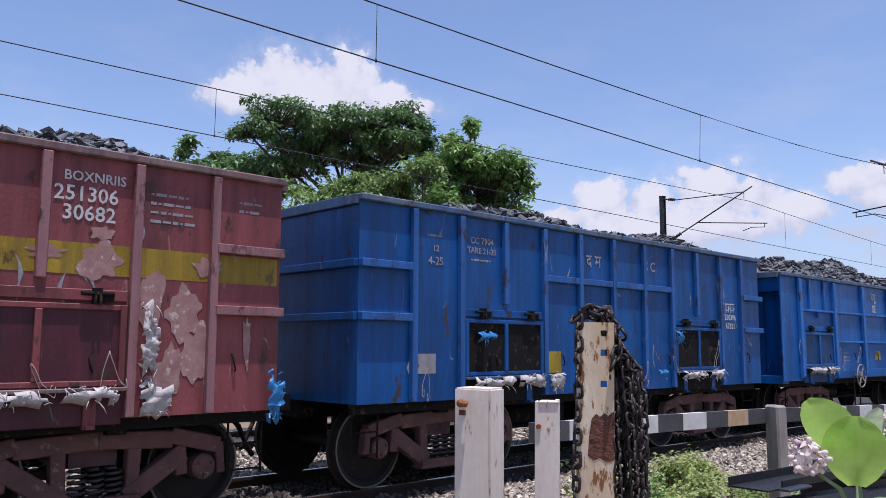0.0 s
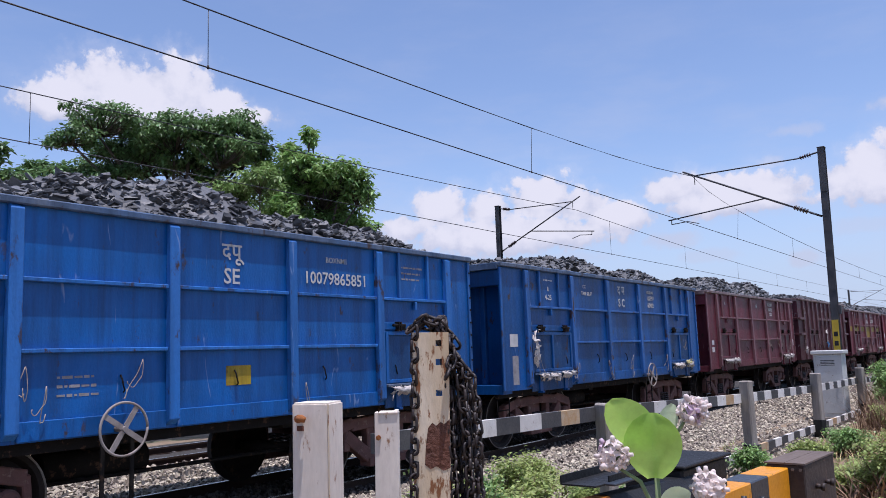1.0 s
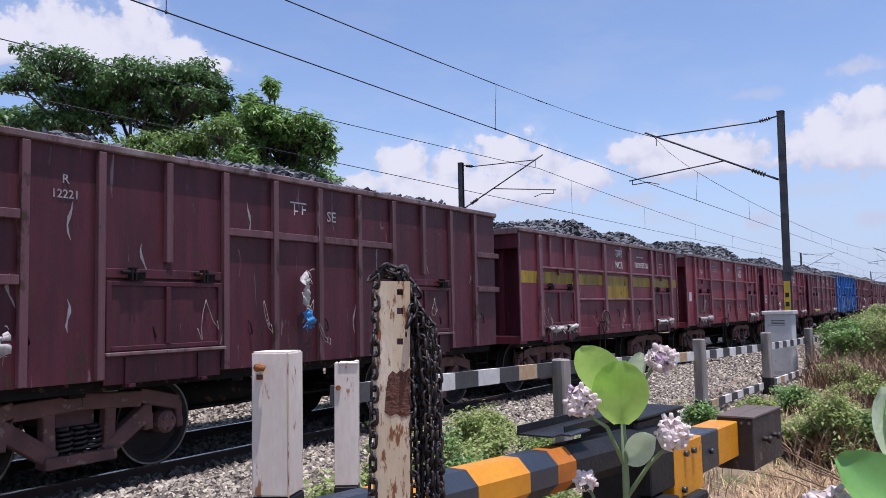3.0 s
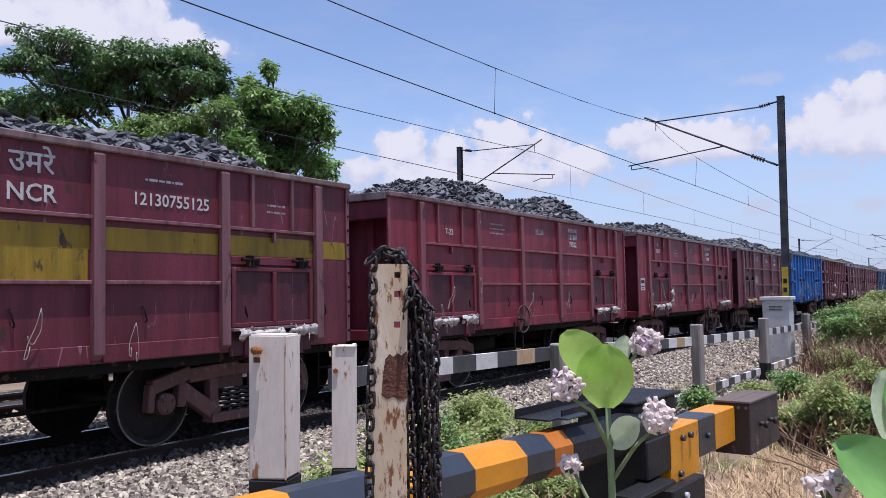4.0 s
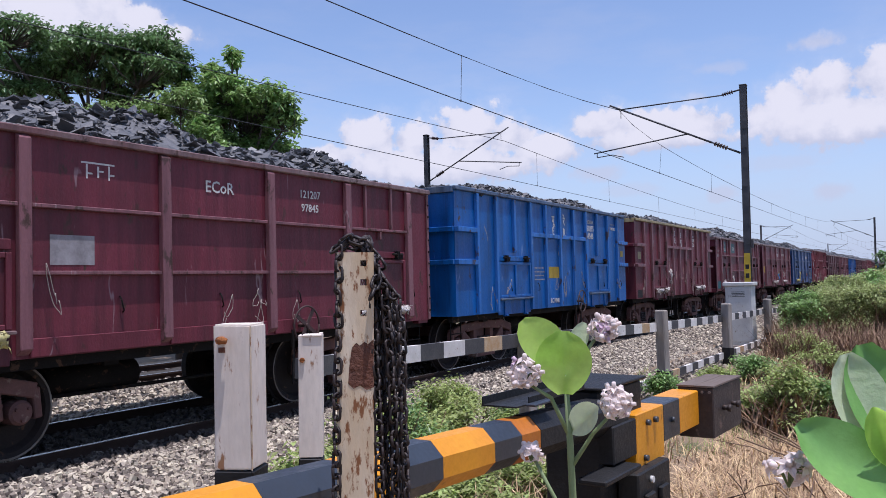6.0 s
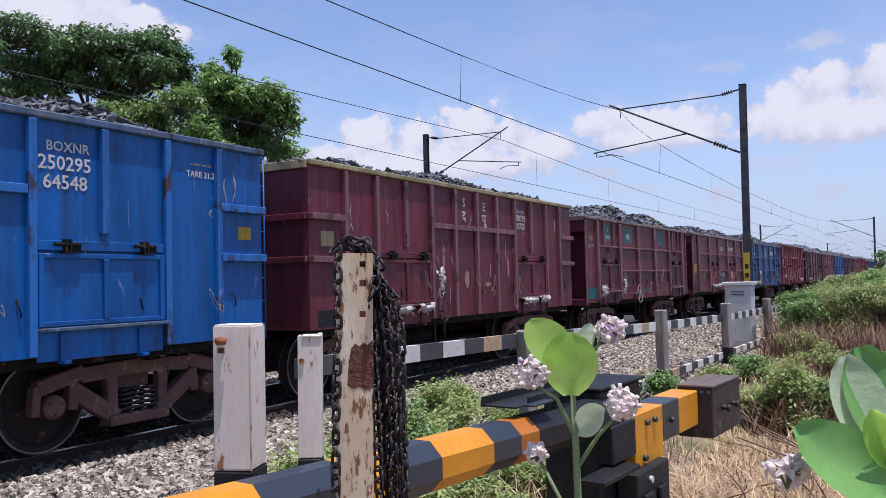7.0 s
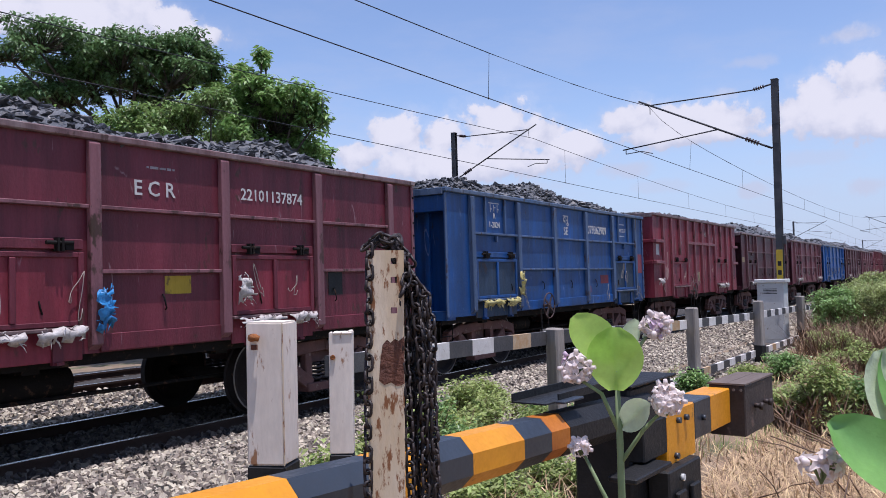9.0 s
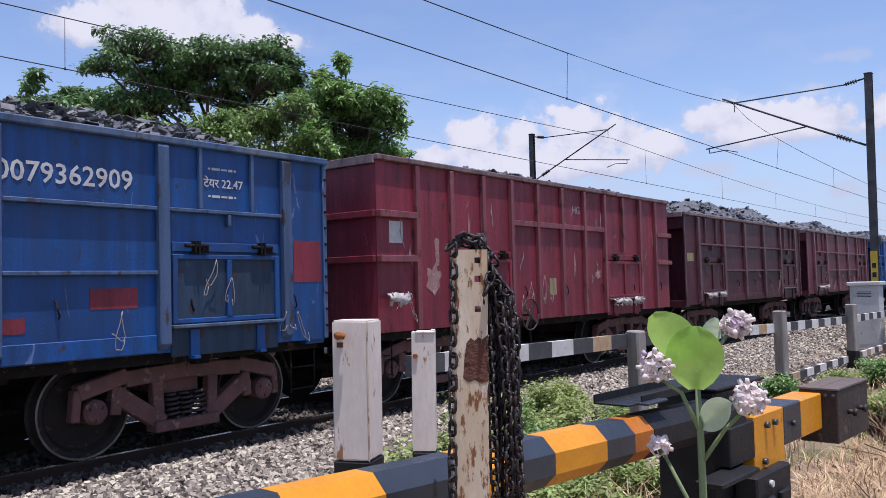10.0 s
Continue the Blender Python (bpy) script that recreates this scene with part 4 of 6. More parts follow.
    for k in range(7):
        put("tie_hook", CACHE["hook"], UNDER, wagon, pose(P, -L / 2 + L * (k + 0.62) / 7, 1.52), "small bent tie-down hook")
    r = random.Random(seed)
    for k in range(6):
        put("cord", cord_mesh(seed % 5 + k, 0.32 + 0.1 * (k % 3), 0.12 + 0.08 * (k % 2)), ROPE, wagon, pose(P + 0.05, r.uniform(-4.4, 4.6), r.uniform(1.4, 2.0)), "frayed loose cord")
    if kind == "A":
        # long pale scratches in the paint
        for k in range(22 if seed in (1, 12, 16) else 10):
            y, z, l = r.uniform(-4.4, 4.4), r.uniform(1.25, 2.75), r.uniform(0.12, 0.45)
            bm = bmesh.new()
            a = r.uniform(-0.3, 0.3)
            pts = [(0, a * l * t + 0.03 * math.sin(5 * t + k), l * t) for t in np.linspace(0, 1, 6)]
            ws = [0.002, 0.012, 0.008, 0.02, 0.01, 0.002]
            last = None
            for p, w_ in zip(pts, ws):
                q = (bm.verts.new((0, p[1] - w_, p[2])), bm.verts.new((0, p[1] + w_, p[2])))
                if last:
                    bm.faces.new((last[0], last[1], q[1], q[0]))
                last = q
            part("scratch", bm, LETTER_FAINT, wagon, "", pose(P, y, z))
    if wheel_at:
        y, z, *size = wheel_at
        me = handwheel_mesh()
        put("brake_handwheel", me, WHEEL_PALE if seed in (3, 4, 13) else WHEEL_RUST, wagon, pose(P + 0.16, y - L / 2, z) @ Matrix.Scale(size[0] if size else 0.95, 4), "four-spoked brake handwheel")
        put("step_iron", CACHE["wheel_step"], UNDER, wagon, pose(P + 0.16, y - L / 2, z), "narrow hanging step iron")
    if ladder:
        bm = bmesh.new()
        for y in (0.0, 0.1):
            add_rod(bm, (1.40, y, 1.0), (1.40, y, top - 0.1), 0.014, n=6)
        for i in range(7):
            add_rod(bm, (1.40, 0, 1.2 + 0.3 * i), (1.40, 0.1, 1.2 + 0.3 * i), 0.01, n=6)
        part("ladder", bm, body, wagon, "", pose(0, L / 2 + 0.02, 0))
    return wagon, wagon_sets


def bars(y, z, w, n, kind="glyph"):
    """Marks standing for script that cannot be set: short strokes under a head line."""
    out = [(LETTER, y, z + 0.09, w, 0.018)]
    for i in range(n):
        out.append((LETTER, y - w / 2 + w * (i + 0.5) / n, z, 0.02, 0.15 - 0.03 * (i % 2)))
        out.append((LETTER, y - w / 2 + w * (i + 0.5) / n + 0.035, z - 0.02 + 0.03 * (i % 2), 0.06, 0.018))
    return out


def small_lines(y, z, n=3, w=0.4, mat=None):
    """Unreadable small stencil lines as rows of plain dashes."""
    out = []
    for i in range(n):
        x, k = -w / 2, 0
        while x < w / 2 - 0.03:
            l = 0.03 + 0.025 * ((i * 5 + k * 3) % 4)
            out.append((mat or LETTER_FAINT, y + x + l / 2, z - 0.085 * i, l, 0.020 + 0.008 * ((i + k) % 2)))
            x += l + 0.018
            k += 1
    return out


def door_rags(kind, m=None, m2=None, bays=(0, 4)):
    if kind == "A":
        spans = ((1.68, 3.20), (6.65, 8.16))
    else:
        spans = tuple((B_RIBS[i] + 0.1, B_RIBS[i + 1] - 0.13) for i in bays)
    out = []
    for (a, c), q in zip(spans, (m, m2)):
        if q:
            out += [(q, (a + c) / 2 - 0.3, 1.26, 0.75, 0.13), (q, (a + c) / 2 + 0.45, 1.27, 0.5, 0.15)]
    return out


def band(kind, z0, z1):
    ribs = (0.0, *(A_RIBS if kind == "A" else B_RIBS), 9.78 if kind == "A" else 10.03)
    half = 0.045 if kind == "A" else 0.07
    return [(YELLOW_BAND, (a + c) / 2, (z0 + z1) / 2, c - a - 2 * half, z1 - z0) for a, c in zip(ribs, ribs[1:])]


def build_train():
    W = RAG_WHITE
    C0, CB = COPING, COPING_BLUE
    spec = [
        ("A", dict(body=MAROON_RED, coping=C0, seed=20)),
        ("A", dict(body=MAROON_BROWN, coping=C0, seed=1, texts=[("BOXNRIIS", 7.83, 3.19, 0.125), ("251306", 7.76, 3.03, 0.19), ("30682", 7.79, 2.86, 0.19), ("R", 8.6, 1.18, 0.13)],
                   marks=band("A", 2.32, 2.60) + small_lines(8.55, 3.12, 4, 0.4) + small_lines(9.4, 3.15, 2, 0.25), rags=door_rags("A", W, W) + [(W, 8.35, 1.75, 0.16, 0.75), (W, 8.42, 1.22, 0.28, 0.36), (RAG_BLUE, 9.68, 1.2, 0.18, 0.52)], peels=[(8.4, 2.1, 0.26, 0.6), (8.55, 1.35, 0.3, 0.35), (8.75, 2.02, 0.34, 0.5), (8.86, 1.62, 0.3, 0.55), (8.62, 1.5, 0.2, 0.4), (7.9, 2.46, 0.34, 0.34), (8.95, 2.46, 0.3, 0.16), (7.45, 2.5, 0.3, 0.12), (9.4, 1.75, 0.1, 0.45), (7.9, 2.7, 0.2, 0.12)])),
        ("A", dict(body=BLUE_DEEP, coping=CB, dark=UNDER, seed=2, heap=0.3, texts=[("द म", 4.45, 3.0, 0.26, 1), ("S C", 5.98, 3.02, 0.22, 1), ("250396", 8.62, 2.27, 0.14), ("67321", 8.62, 2.11, 0.14), ("12", 1.2, 2.92, 0.11, 1), ("4-25", 1.2, 2.76, 0.14, 1), ("CC 7904", 2.02, 3.08, 0.12, 1), ("TARE 21-23", 2.02, 2.95, 0.11, 1)],
                   marks=bars(8.62, 2.43, 0.36, 4) + small_lines(1.2, 3.08, 1, 0.28) + small_lines(2.02, 2.83, 1, 0.4) + [(LABEL_YELLOW, 3.5, 1.5, 0.3, 0.3), (LETTER_FAINT, 1.06, 1.5, 0.3, 0.24)], rags=door_rags("A", W, W) + [(RAG_BLUE, 2.0, 1.85, 0.3, 0.12), (RAG_BLUE, 6.62, 1.9, 0.2, 0.24), (RAG_BLUE, 6.1, 1.3, 0.22, 0.14), (W, 3.4, 1.25, 0.3, 0.25)])),
        ("B", dict(body=BLUE, coping=CB, seed=3, heap=0.62, texts=[("दपू", 5.15, 2.97, 0.26), ("SE", 5.15, 2.68, 0.25), ("10079865851", 6.9, 2.74, 0.22), ("BOXNM1", 6.9, 2.99, 0.1)],
                   marks=small_lines(8.5, 3.0, 3, 0.45, LETTER_FAINT) + small_lines(3.3, 1.62, 3, 0.4) + [(LABEL_YELLOW, 5.25, 1.56, 0.36, 0.22)], rags=door_rags("B", W, W), wheel_at=(3.7, 1.1))),
        ("B", dict(body=BLUE_DEEP, coping=CB, seed=4, heap=0.45, texts=[("द म", 5.15, 3.0, 0.27), ("S C", 5.15, 2.72, 0.24), ("BOXNM1", 6.85, 3.02, 0.1), ("100997", 6.85, 2.88, 0.15), ("60402", 6.85, 2.71, 0.15), ("R", 1.75, 2.88, 0.12), ("4-25", 1.75, 2.72, 0.14), ("CC", 3.3, 3.0, 0.1), ("TARE 22.47", 3.4, 2.86, 0.1)],
                   marks=small_lines(1.75, 3.05, 1, 0.3, LETTER) + [(LETTER, 0.42, 1.92, 0.26, 0.22), (LETTER_FAINT, 0.45, 1.4, 0.2, 0.5)], rags=door_rags("B", W, W) + [(W, 1.0, 1.75, 0.16, 0.7), (RAG_YELLOW, 8.9, 1.3, 0.3, 0.2)], wheel_at=(6.3, 1.1))),
        ("B", dict(body=MAROON, coping=C0, seed=5, heap=0.6, texts=[("SF", 5.15, 2.95, 0.17), ("BOXNM1", 6.85, 3.05, 0.16), ("100792", 6.85, 2.88, 0.16), ("77012", 6.85, 2.72, 0.15), ("SF10079277012", 5.2, 1.15, 0.17), ("R", 1.75, 2.95, 0.13)],
                   marks=[(LETTER, 0.4, 1.8, 0.2, 0.12), (LETTER, 0.4, 1.6, 0.22, 0.14), (LETTER, 9.72, 1.75, 0.3, 0.22)], rags=door_rags("B", W, W))),
        ("A", dict(body=MAROON_DARK, coping=C0, dark=MAROON_DARK, seed=6, heap=0.28, texts=[("R", 1.25, 3.05, 0.13, 1), ("12221", 1.25, 2.9, 0.12, 1), ("SE", 5.2, 3.0, 0.2, 1)], marks=bars(4.55, 3.05, 0.3, 2),
                   rags=[(W, 0.5, 1.45, 0.3, 0.3), (W, 4.55, 2.0, 0.12, 0.5), (RAG_BLUE, 4.6, 1.62, 0.2, 0.26)])),
        ("B", dict(body=MAROON, coping=C0, seed=7, heap=0.5, texts=[("उमरे", 5.38, 3.0, 0.29), ("NCR", 5.38, 2.71, 0.24), ("12130755125", 7.0, 2.76, 0.19), ("NCR12130755125", 5.0, 1.15, 0.17)], marks=small_lines(6.9, 2.98, 1, 0.5, LETTER) + band("B", 2.20, 2.44) + [(YELLOW_BAND, 5.2, 2.15, 1.54, 0.56)] + small_lines(8.6, 2.85, 2, 0.3),
                   rags=door_rags("B", W, W), wheel_at=(4.0, 1.35))),
        ("B", dict(body=MAROON_RED, coping=C0, seed=8, heap=0.6, texts=[("ECoR", 5.2, 2.93, 0.16), ("BOXNHL", 6.85, 3.05, 0.12), ("121207", 6.85, 2.9, 0.16), ("79502", 6.85, 2.74, 0.16), ("ECoR", 3.4, 1.15, 0.17), ("7-23", 1.75, 2.75, 0.14)],
                   marks=small_lines(3.4, 2.98, 3, 0.5) + [(LETTER, 0.42, 1.95, 0.24, 0.28)], rags=door_rags("B", W, W), wheel_at=(4.1, 1.2))),
        ("B", dict(body=MAROON_RED, coping=C0, seed=9, heap=0.5, texts=[("BOXNM1", 6.85, 3.05, 0.15), ("100491", 6.85, 2.88, 0.16), ("13036", 6.85, 2.71, 0.16), ("NER", 4.9, 2.93, 0.16, 1), ("R", 1.75, 2.98, 0.14), ("12-21", 1.75, 2.81, 0.14)], marks=[(LETTER, 0.42, 1.88, 0.32, 0.32), (BLACK, 0.42, 1.95, 0.26, 0.09), (BLACK, 0.42, 1.82, 0.24, 0.025), (BLACK, 0.42, 1.77, 0.2, 0.02)] + small_lines(3.4, 2.9, 3, 0.4),
                   rags=door_rags("B", W, W) + [(W, 2.6, 1.5, 0.16, 0.6)], wheel_at=(6.35, 1.1))),
        ("B", dict(body=MAROON, coping=C0, seed=10, heap=0.55, texts=[("ECoR", 5.2, 2.9, 0.2), ("121207", 6.9, 2.95, 0.15), ("97845", 6.9, 2.76, 0.15)], marks=bars(3.5, 2.92, 0.4, 3) + [(LETTER_FAINT, 3.2, 2.1, 0.5, 0.3)], rags=door_rags("B", RAG_YELLOW, W), wheel_at=(6.6, 1.15))),
        ("A", dict(body=BLUE, coping=CB, dark=BLUE, seed=11, heap=0.32, texts=[("BOXNR", 7.0, 3.13, 0.14), ("250295", 6.97, 2.96, 0.2), ("64548", 6.97, 2.77, 0.2), ("पू", 4.6, 3.06, 0.28), ("रे", 5.25, 3.06, 0.28), ("E", 4.6, 2.8, 0.24), ("R", 5.25, 2.8, 0.24), ("BOXNR", 4.6, 1.2, 0.15), ("TARE 21.2", 8.75, 3.03, 0.1)],
                   marks=[(LABEL_YELLOW, 4.6, 1.85, 0.62, 0.26), (LABEL_YELLOW, 9.47, 2.36, 0.22, 0.16)] + small_lines(8.75, 3.15, 1, 0.3) + small_lines(3.75, 1.95, 4, 0.5), wheel_at=(5.9, 1.15), ladder=True)),
        ("A", dict(body=MAROON, coping=CREAM, dark=MAROON, seed=12, heap=0.32, texts=[("S", 4.48, 3.15, 0.24), ("E", 5.28, 3.12, 0.24), ("द", 4.48, 2.9, 0.27), ("पू", 5.28, 2.88, 0.27), ("BOXNR", 6.93, 3.13, 0.11), ("250793", 6.93, 2.99, 0.18), ("60732", 6.93, 2.82, 0.18)], marks=[(CREAM, 0.42, 2.35, 0.3, 0.22), (BLACK, 0.4, 1.2, 0.45, 0.24)],
                   rags=door_rags("A", W, W) + [(W, 3.4, 1.7, 0.2, 0.5)], wheel_at=(3.42, 1.18, 0.62), peels=[(4.55, 1.72, 0.16, 0.34), (5.4, 1.62, 0.22, 0.1), (6.3, 1.95, 0.1, 0.4), (6.2, 2.3, 0.05, 0.4), (8.8, 2.9, 0.08, 0.3), (5.5, 1.9, 0.06, 0.3), (3.7, 2.0, 0.05, 0.4)])),
        ("B", dict(body=MAROON, coping=C0, seed=13, heap=0.55, texts=[("R", 1.75, 2.98, 0.14), ("10-22", 1.75, 2.78, 0.14), ("SER", 3.5, 2.85, 0.2), ("100", 0.45, 2.7, 0.15, 1), ("40779", 0.45, 2.5, 0.15, 1)],
                   marks=[(TEAL, 1.75, 2.9, 0.5, 0.46), (TEAL, 3.5, 2.88, 0.7, 0.42), (TEAL, 6.85, 2.88, 0.6, 0.42), (TEAL, 0.45, 1.3, 0.7, 0.3), (TEAL, 5.0, 1.2, 0.8, 0.24)], rags=[(W, 1.05, 1.35, 0.4, 0.35), (W, 2.75, 1.45, 0.22, 0.5)], wheel_at=(4.0, 1.2))),
        ("C", dict(body=MAROON, coping=C0, dark=MAROON_RED, seed=14, heap=0.4, texts=[("E C R", 5.1, 2.76, 0.23), ("22101137874", 6.9, 2.8, 0.2)], marks=[(LABEL_YELLOW, 0.5, 1.95, 0.34, 0.34), (LABEL_YELLOW, 5.4, 1.72, 0.36, 0.2), (BLACK, 8.1, 1.7, 0.3, 0.34), (BLACK, 0.4, 1.2, 0.45, 0.2)] + small_lines(5.2, 3.0, 1, 0.4),
                   rags=door_rags("C", W, W, (1, 3)) + [(RAG_BLUE, 4.4, 1.5, 0.2, 0.5), (W, 6.3, 1.65, 0.24, 0.4)])),
        ("B", dict(body=BLUE_DUSTY, coping=CB, dark=BLUE_GREY, seed=15, heap=0.5, texts=[("R", 1.75, 2.87, 0.14), ("1-2024", 1.75, 2.7, 0.15), ("दपू", 5.0, 2.97, 0.25), ("SE", 5.0, 2.7, 0.24), ("10079362909", 6.68, 2.78, 0.265), ("EMPTY LOAD", 6.6, 1.14, 0.09), ("टेयर 22.47", 8.5, 2.84, 0.13)],
                   marks=bars(1.75, 3.02, 0.4, 3) +  small_lines(8.5, 3.0, 1, 0.4, LETTER) + small_lines(8.5, 2.7, 1, 0.4, LETTER) + [(MAROON_RED, 7.2, 1.62, 0.5, 0.2), (MAROON_RED, 9.72, 2.0, 0.44, 0.5), (MAROON_RED, 6.2, 1.4, 0.3, 0.14)], rags=door_rags("B", RAG_YELLOW, None) + [(RAG_YELLOW, 2.62, 1.6, 0.18, 0.5)], wheel_at=(3.7, 1.12))),
        ("A", dict(body=MAROON_RED, coping=C0, dark=MAROON_RED, seed=16, heap=0.18, texts=[("HG", 5.5, 3.0, 0.2, 1)], marks=[(LETTER, 0.4, 2.42, 0.28, 0.3), (CREAM, 4.6, 1.6, 0.22, 0.3)], rags=[(W, 0.3, 1.5, 0.4, 0.2), *door_rags("A", None, W)], wheel_at=(3.55, 1.15), peels=[(1.2, 1.75, 0.3, 0.4), (1.3, 2.15, 0.12, 0.4), (5.4, 2.0, 0.08, 0.4), (6.3, 1.8, 0.2, 0.15), (2.1, 2.5, 0.05, 0.5)])),
        ("B", dict(body=MAROON_DARK, coping=C0, seed=17, heap=0.55, marks=[(CREAM, 0.4, 2.2, 0.4, 0.2)], rags=door_rags("B", W, None))),
        ("B", dict(body=MAROON, coping=C0, seed=18, heap=0.5, rags=door_rags("B", W, W))),
        ("B", dict(body=BLUE_DEEP, coping=CB, seed=19, heap=0.5)),
    ]
    made, first = [], {}
    off = -10.71
    for i, (kind, kw) in enumerate(spec):
        L = 9.78 if kind == "A" else 10.03
        if i > 1:
            off += 10.713 if kind == "A" else 10.963
        elif i == 1:
            off = 0.0
        w, sets = build_wagon(kind, **kw)
        made.append((w, sets, off - L / 2 - (0.09 if i == 1 else 0.0)))
        first[i] = (w, kind)
    # the rest of the train repeats the same makes
    for j in (17, 18, 16, 17, 19, 18, 17, 14, 18, 17, 19, 16, 18):
        w, kind = first[j]
        off += 10.713 if kind == "A" else 10.963
        made.append((copy_thing(w, pose(TRACK, 0, 0)), [], off - (9.78 if kind == "A" else 10.03) / 2))
    return made


TRAIN = build_train()
# metres that the train has run, time by time
RUN = [(0.0, -4.68), (1.0, 10.63), (1.5, 18.25), (2.5, 33.55), (4.0, 56.3), (4.5, 63.9), (5.5, 78.75), (7.0, 100.95), (7.5, 108.35), (9.0, 130.8), (9.5, 138.2), (10.0, 145.4)]


# ---- overhead line ----
def insulator(bm, a, b, r=0.05, sheds=5):
    a, b = Vector(a), Vector(b)
    add_rod(bm, a, b, 0.02, n=8)
    d = (b - a) / (sheds + 1)
    for i in range(sheds):
        p = a + d * (i + 1)
        add_rod(bm, p - d * 0.28, p + d * 0.28, r, r * 0.6, n=10)


def build_mast(x, y, height, reach, tilt=0.0, banded=True, label_side="near"):
    """A steel mast with a hinged cantilever that reaches over its track (reach is signed)."""
    m = thing("overhead_line_mast", "dark steel mast with cantilever holding the overhead wires", "mast", "masts of the overhead line", m=pose(x, y, 0, 0, tilt, 0))
    bm = bmesh.new()
    add_box(bm, -0.09, 0.09, -0.10, -0.085, -0.6, height)
    add_box(bm, -0.09, 0.09, 0.085, 0.10, -0.6, height)
    add_box(bm, -0.012, 0.012, -0.085, 0.085, -0.6, height)
    for k in range(int(height / 0.55)):
        z = -0.2 + 0.55 * k
        add_box(bm, -0.085, 0.085, -0.112, -0.1, z, z + 0.07)
    part("column", bm, MAST, m)
    bar("cap", MAST, m, -0.10, 0.10, -0.115, 0.115, height, height + 0.03)
    bar("foundation", POST_GREY, m, -0.3, 0.3, -0.3, 0.3, -0.9, -0.15, "grey concrete footing")
    if banded:
        bar("number_plate", MAST_YELLOW, m, -0.085, 0.085, -0.118, -0.113, 1.1, 2.3, "faded yellow painted band")
        for i in range(3):
            bar("plate_mark", BLACK, m, -0.05, 0.05, -0.122, -0.118, 1.35 + 0.25 * i, 1.48 + 0.25 * i, "", 0)
        bar("terminal_box", MAST, m, 0.09, 0.17, -0.05, 0.05, 2.45, 2.7)
    s = 1 if reach > 0 else -1
    e = abs(reach)
    X = lambda d: s * d
    apex = (X(e * 0.85), 0, height - 0.26)
    foot = (X(0.12), 0, height - 1.92)
    # top stay with its insulator
    bm = bmesh.new()
    add_rod(bm, (X(0.62), 0, height - 0.20), apex, 0.02, n=8)
    add_rod(bm, (X(0.1), 0, height - 0.10), (X(0.25), 0, height - 0.13), 0.025, n=8)
    part("stay_tube", bm, MAST, m)
    bm = bmesh.new()
    insulator(bm, (X(0.25), 0, height - 0.13), (X(0.62), 0, height - 0.20), 0.065)
    part("insulator", bm, INSUL, m, "ribbed brown insulator")
    # bracket tube
    fa, fb = Vector(foot), Vector(apex)
    p1, p2 = fa.lerp(fb, 0.09), fa.lerp(fb, 0.22)
    bm = bmesh.new()
    add_rod(bm, p2, fb + (fb - fa) * 0.10, 0.028, n=8)
    add_rod(bm, fa, p1, 0.03, n=8)
    part("bracket_tube", bm, MAST, m)
    bm = bmesh.new()
    insulator(bm, p1, p2, 0.075)
    part("insulator", bm, INSUL, m, "ribbed brown insulator")
    # register arm and steady arm
    q = fa.lerp(fb, 0.42)
    bm = bmesh.new()
    tip = Vector((X(e * 1.06), 0, height - 1.55))
    add_rod(bm, q, tip, 0.02, n=8)
    add_rod(bm, tip + Vector((X(-0.1), 0, 0)), tip + Vector((X(-0.1), 0, -0.13)), 0.015, n=6)
    add_tube(bm, [tip + Vector((X(-0.1), 0, -0.13)), tip + Vector((X(-0.6), 0, -0.09)), tip + Vector((X(-0.95), 0, -0.19))], 0.015, 6)
    part("register_arm", bm, MAST, m)
    bm = bmesh.new()
    add_rod(bm, fb, fb + Vector((0, 0, -0.28)), 0.012, n=6)
    part("hanger", bm, MAST, m)
    return m


def build_wires(name, x, z, masts, top_at, dip, first, gap, swing=0.0):
    """Contact wire, messenger wire and droppers of one track."""
    t = thing(name, "thin contact and messenger wires with droppers above the track", "overhead wire", kind="structure")

    def top_z(y):
        a, b = next((a, b) for a, b in zip(masts, masts[1:]) if y <= b)
        u = (y - a) / (b - a)
        return top_at - dip * 4 * u * (1 - u)

    def top_x(y):
        """The messenger hangs straight above but swings in to its bracket at a mast."""
        return x + swing * math.exp(-min(abs(y - q) for q in masts) / 3.5)
    bm = bmesh.new()
    add_tube(bm, [(x, y, z) for y in masts], 0.010, 6)
    part("contact_wire", bm, WIRE, t)
    bm = bmesh.new()
    add_tube(bm, [(top_x(a + (b - a) * i / 30), a + (b - a) * i / 30, top_z(a + (b - a) * i / 30)) for a, b in zip(masts, masts[1:]) for i in range(30)], 0.010, 6)
    part("messenger_wire", bm, WIRE, t)
    for a, b in zip(masts, masts[1:]):
        y = b - first
        while y > a + 2:
            bm = bmesh.new()
            add_rod(bm, (top_x(y), y, top_z(y)), (x, y, z), 0.006, n=5)
            add_rod(bm, (x, y, z + 0.03), (x, y, z - 0.02), 0.016, n=5)
            part("dropper", bm, WIRE, t)
            y -= gap


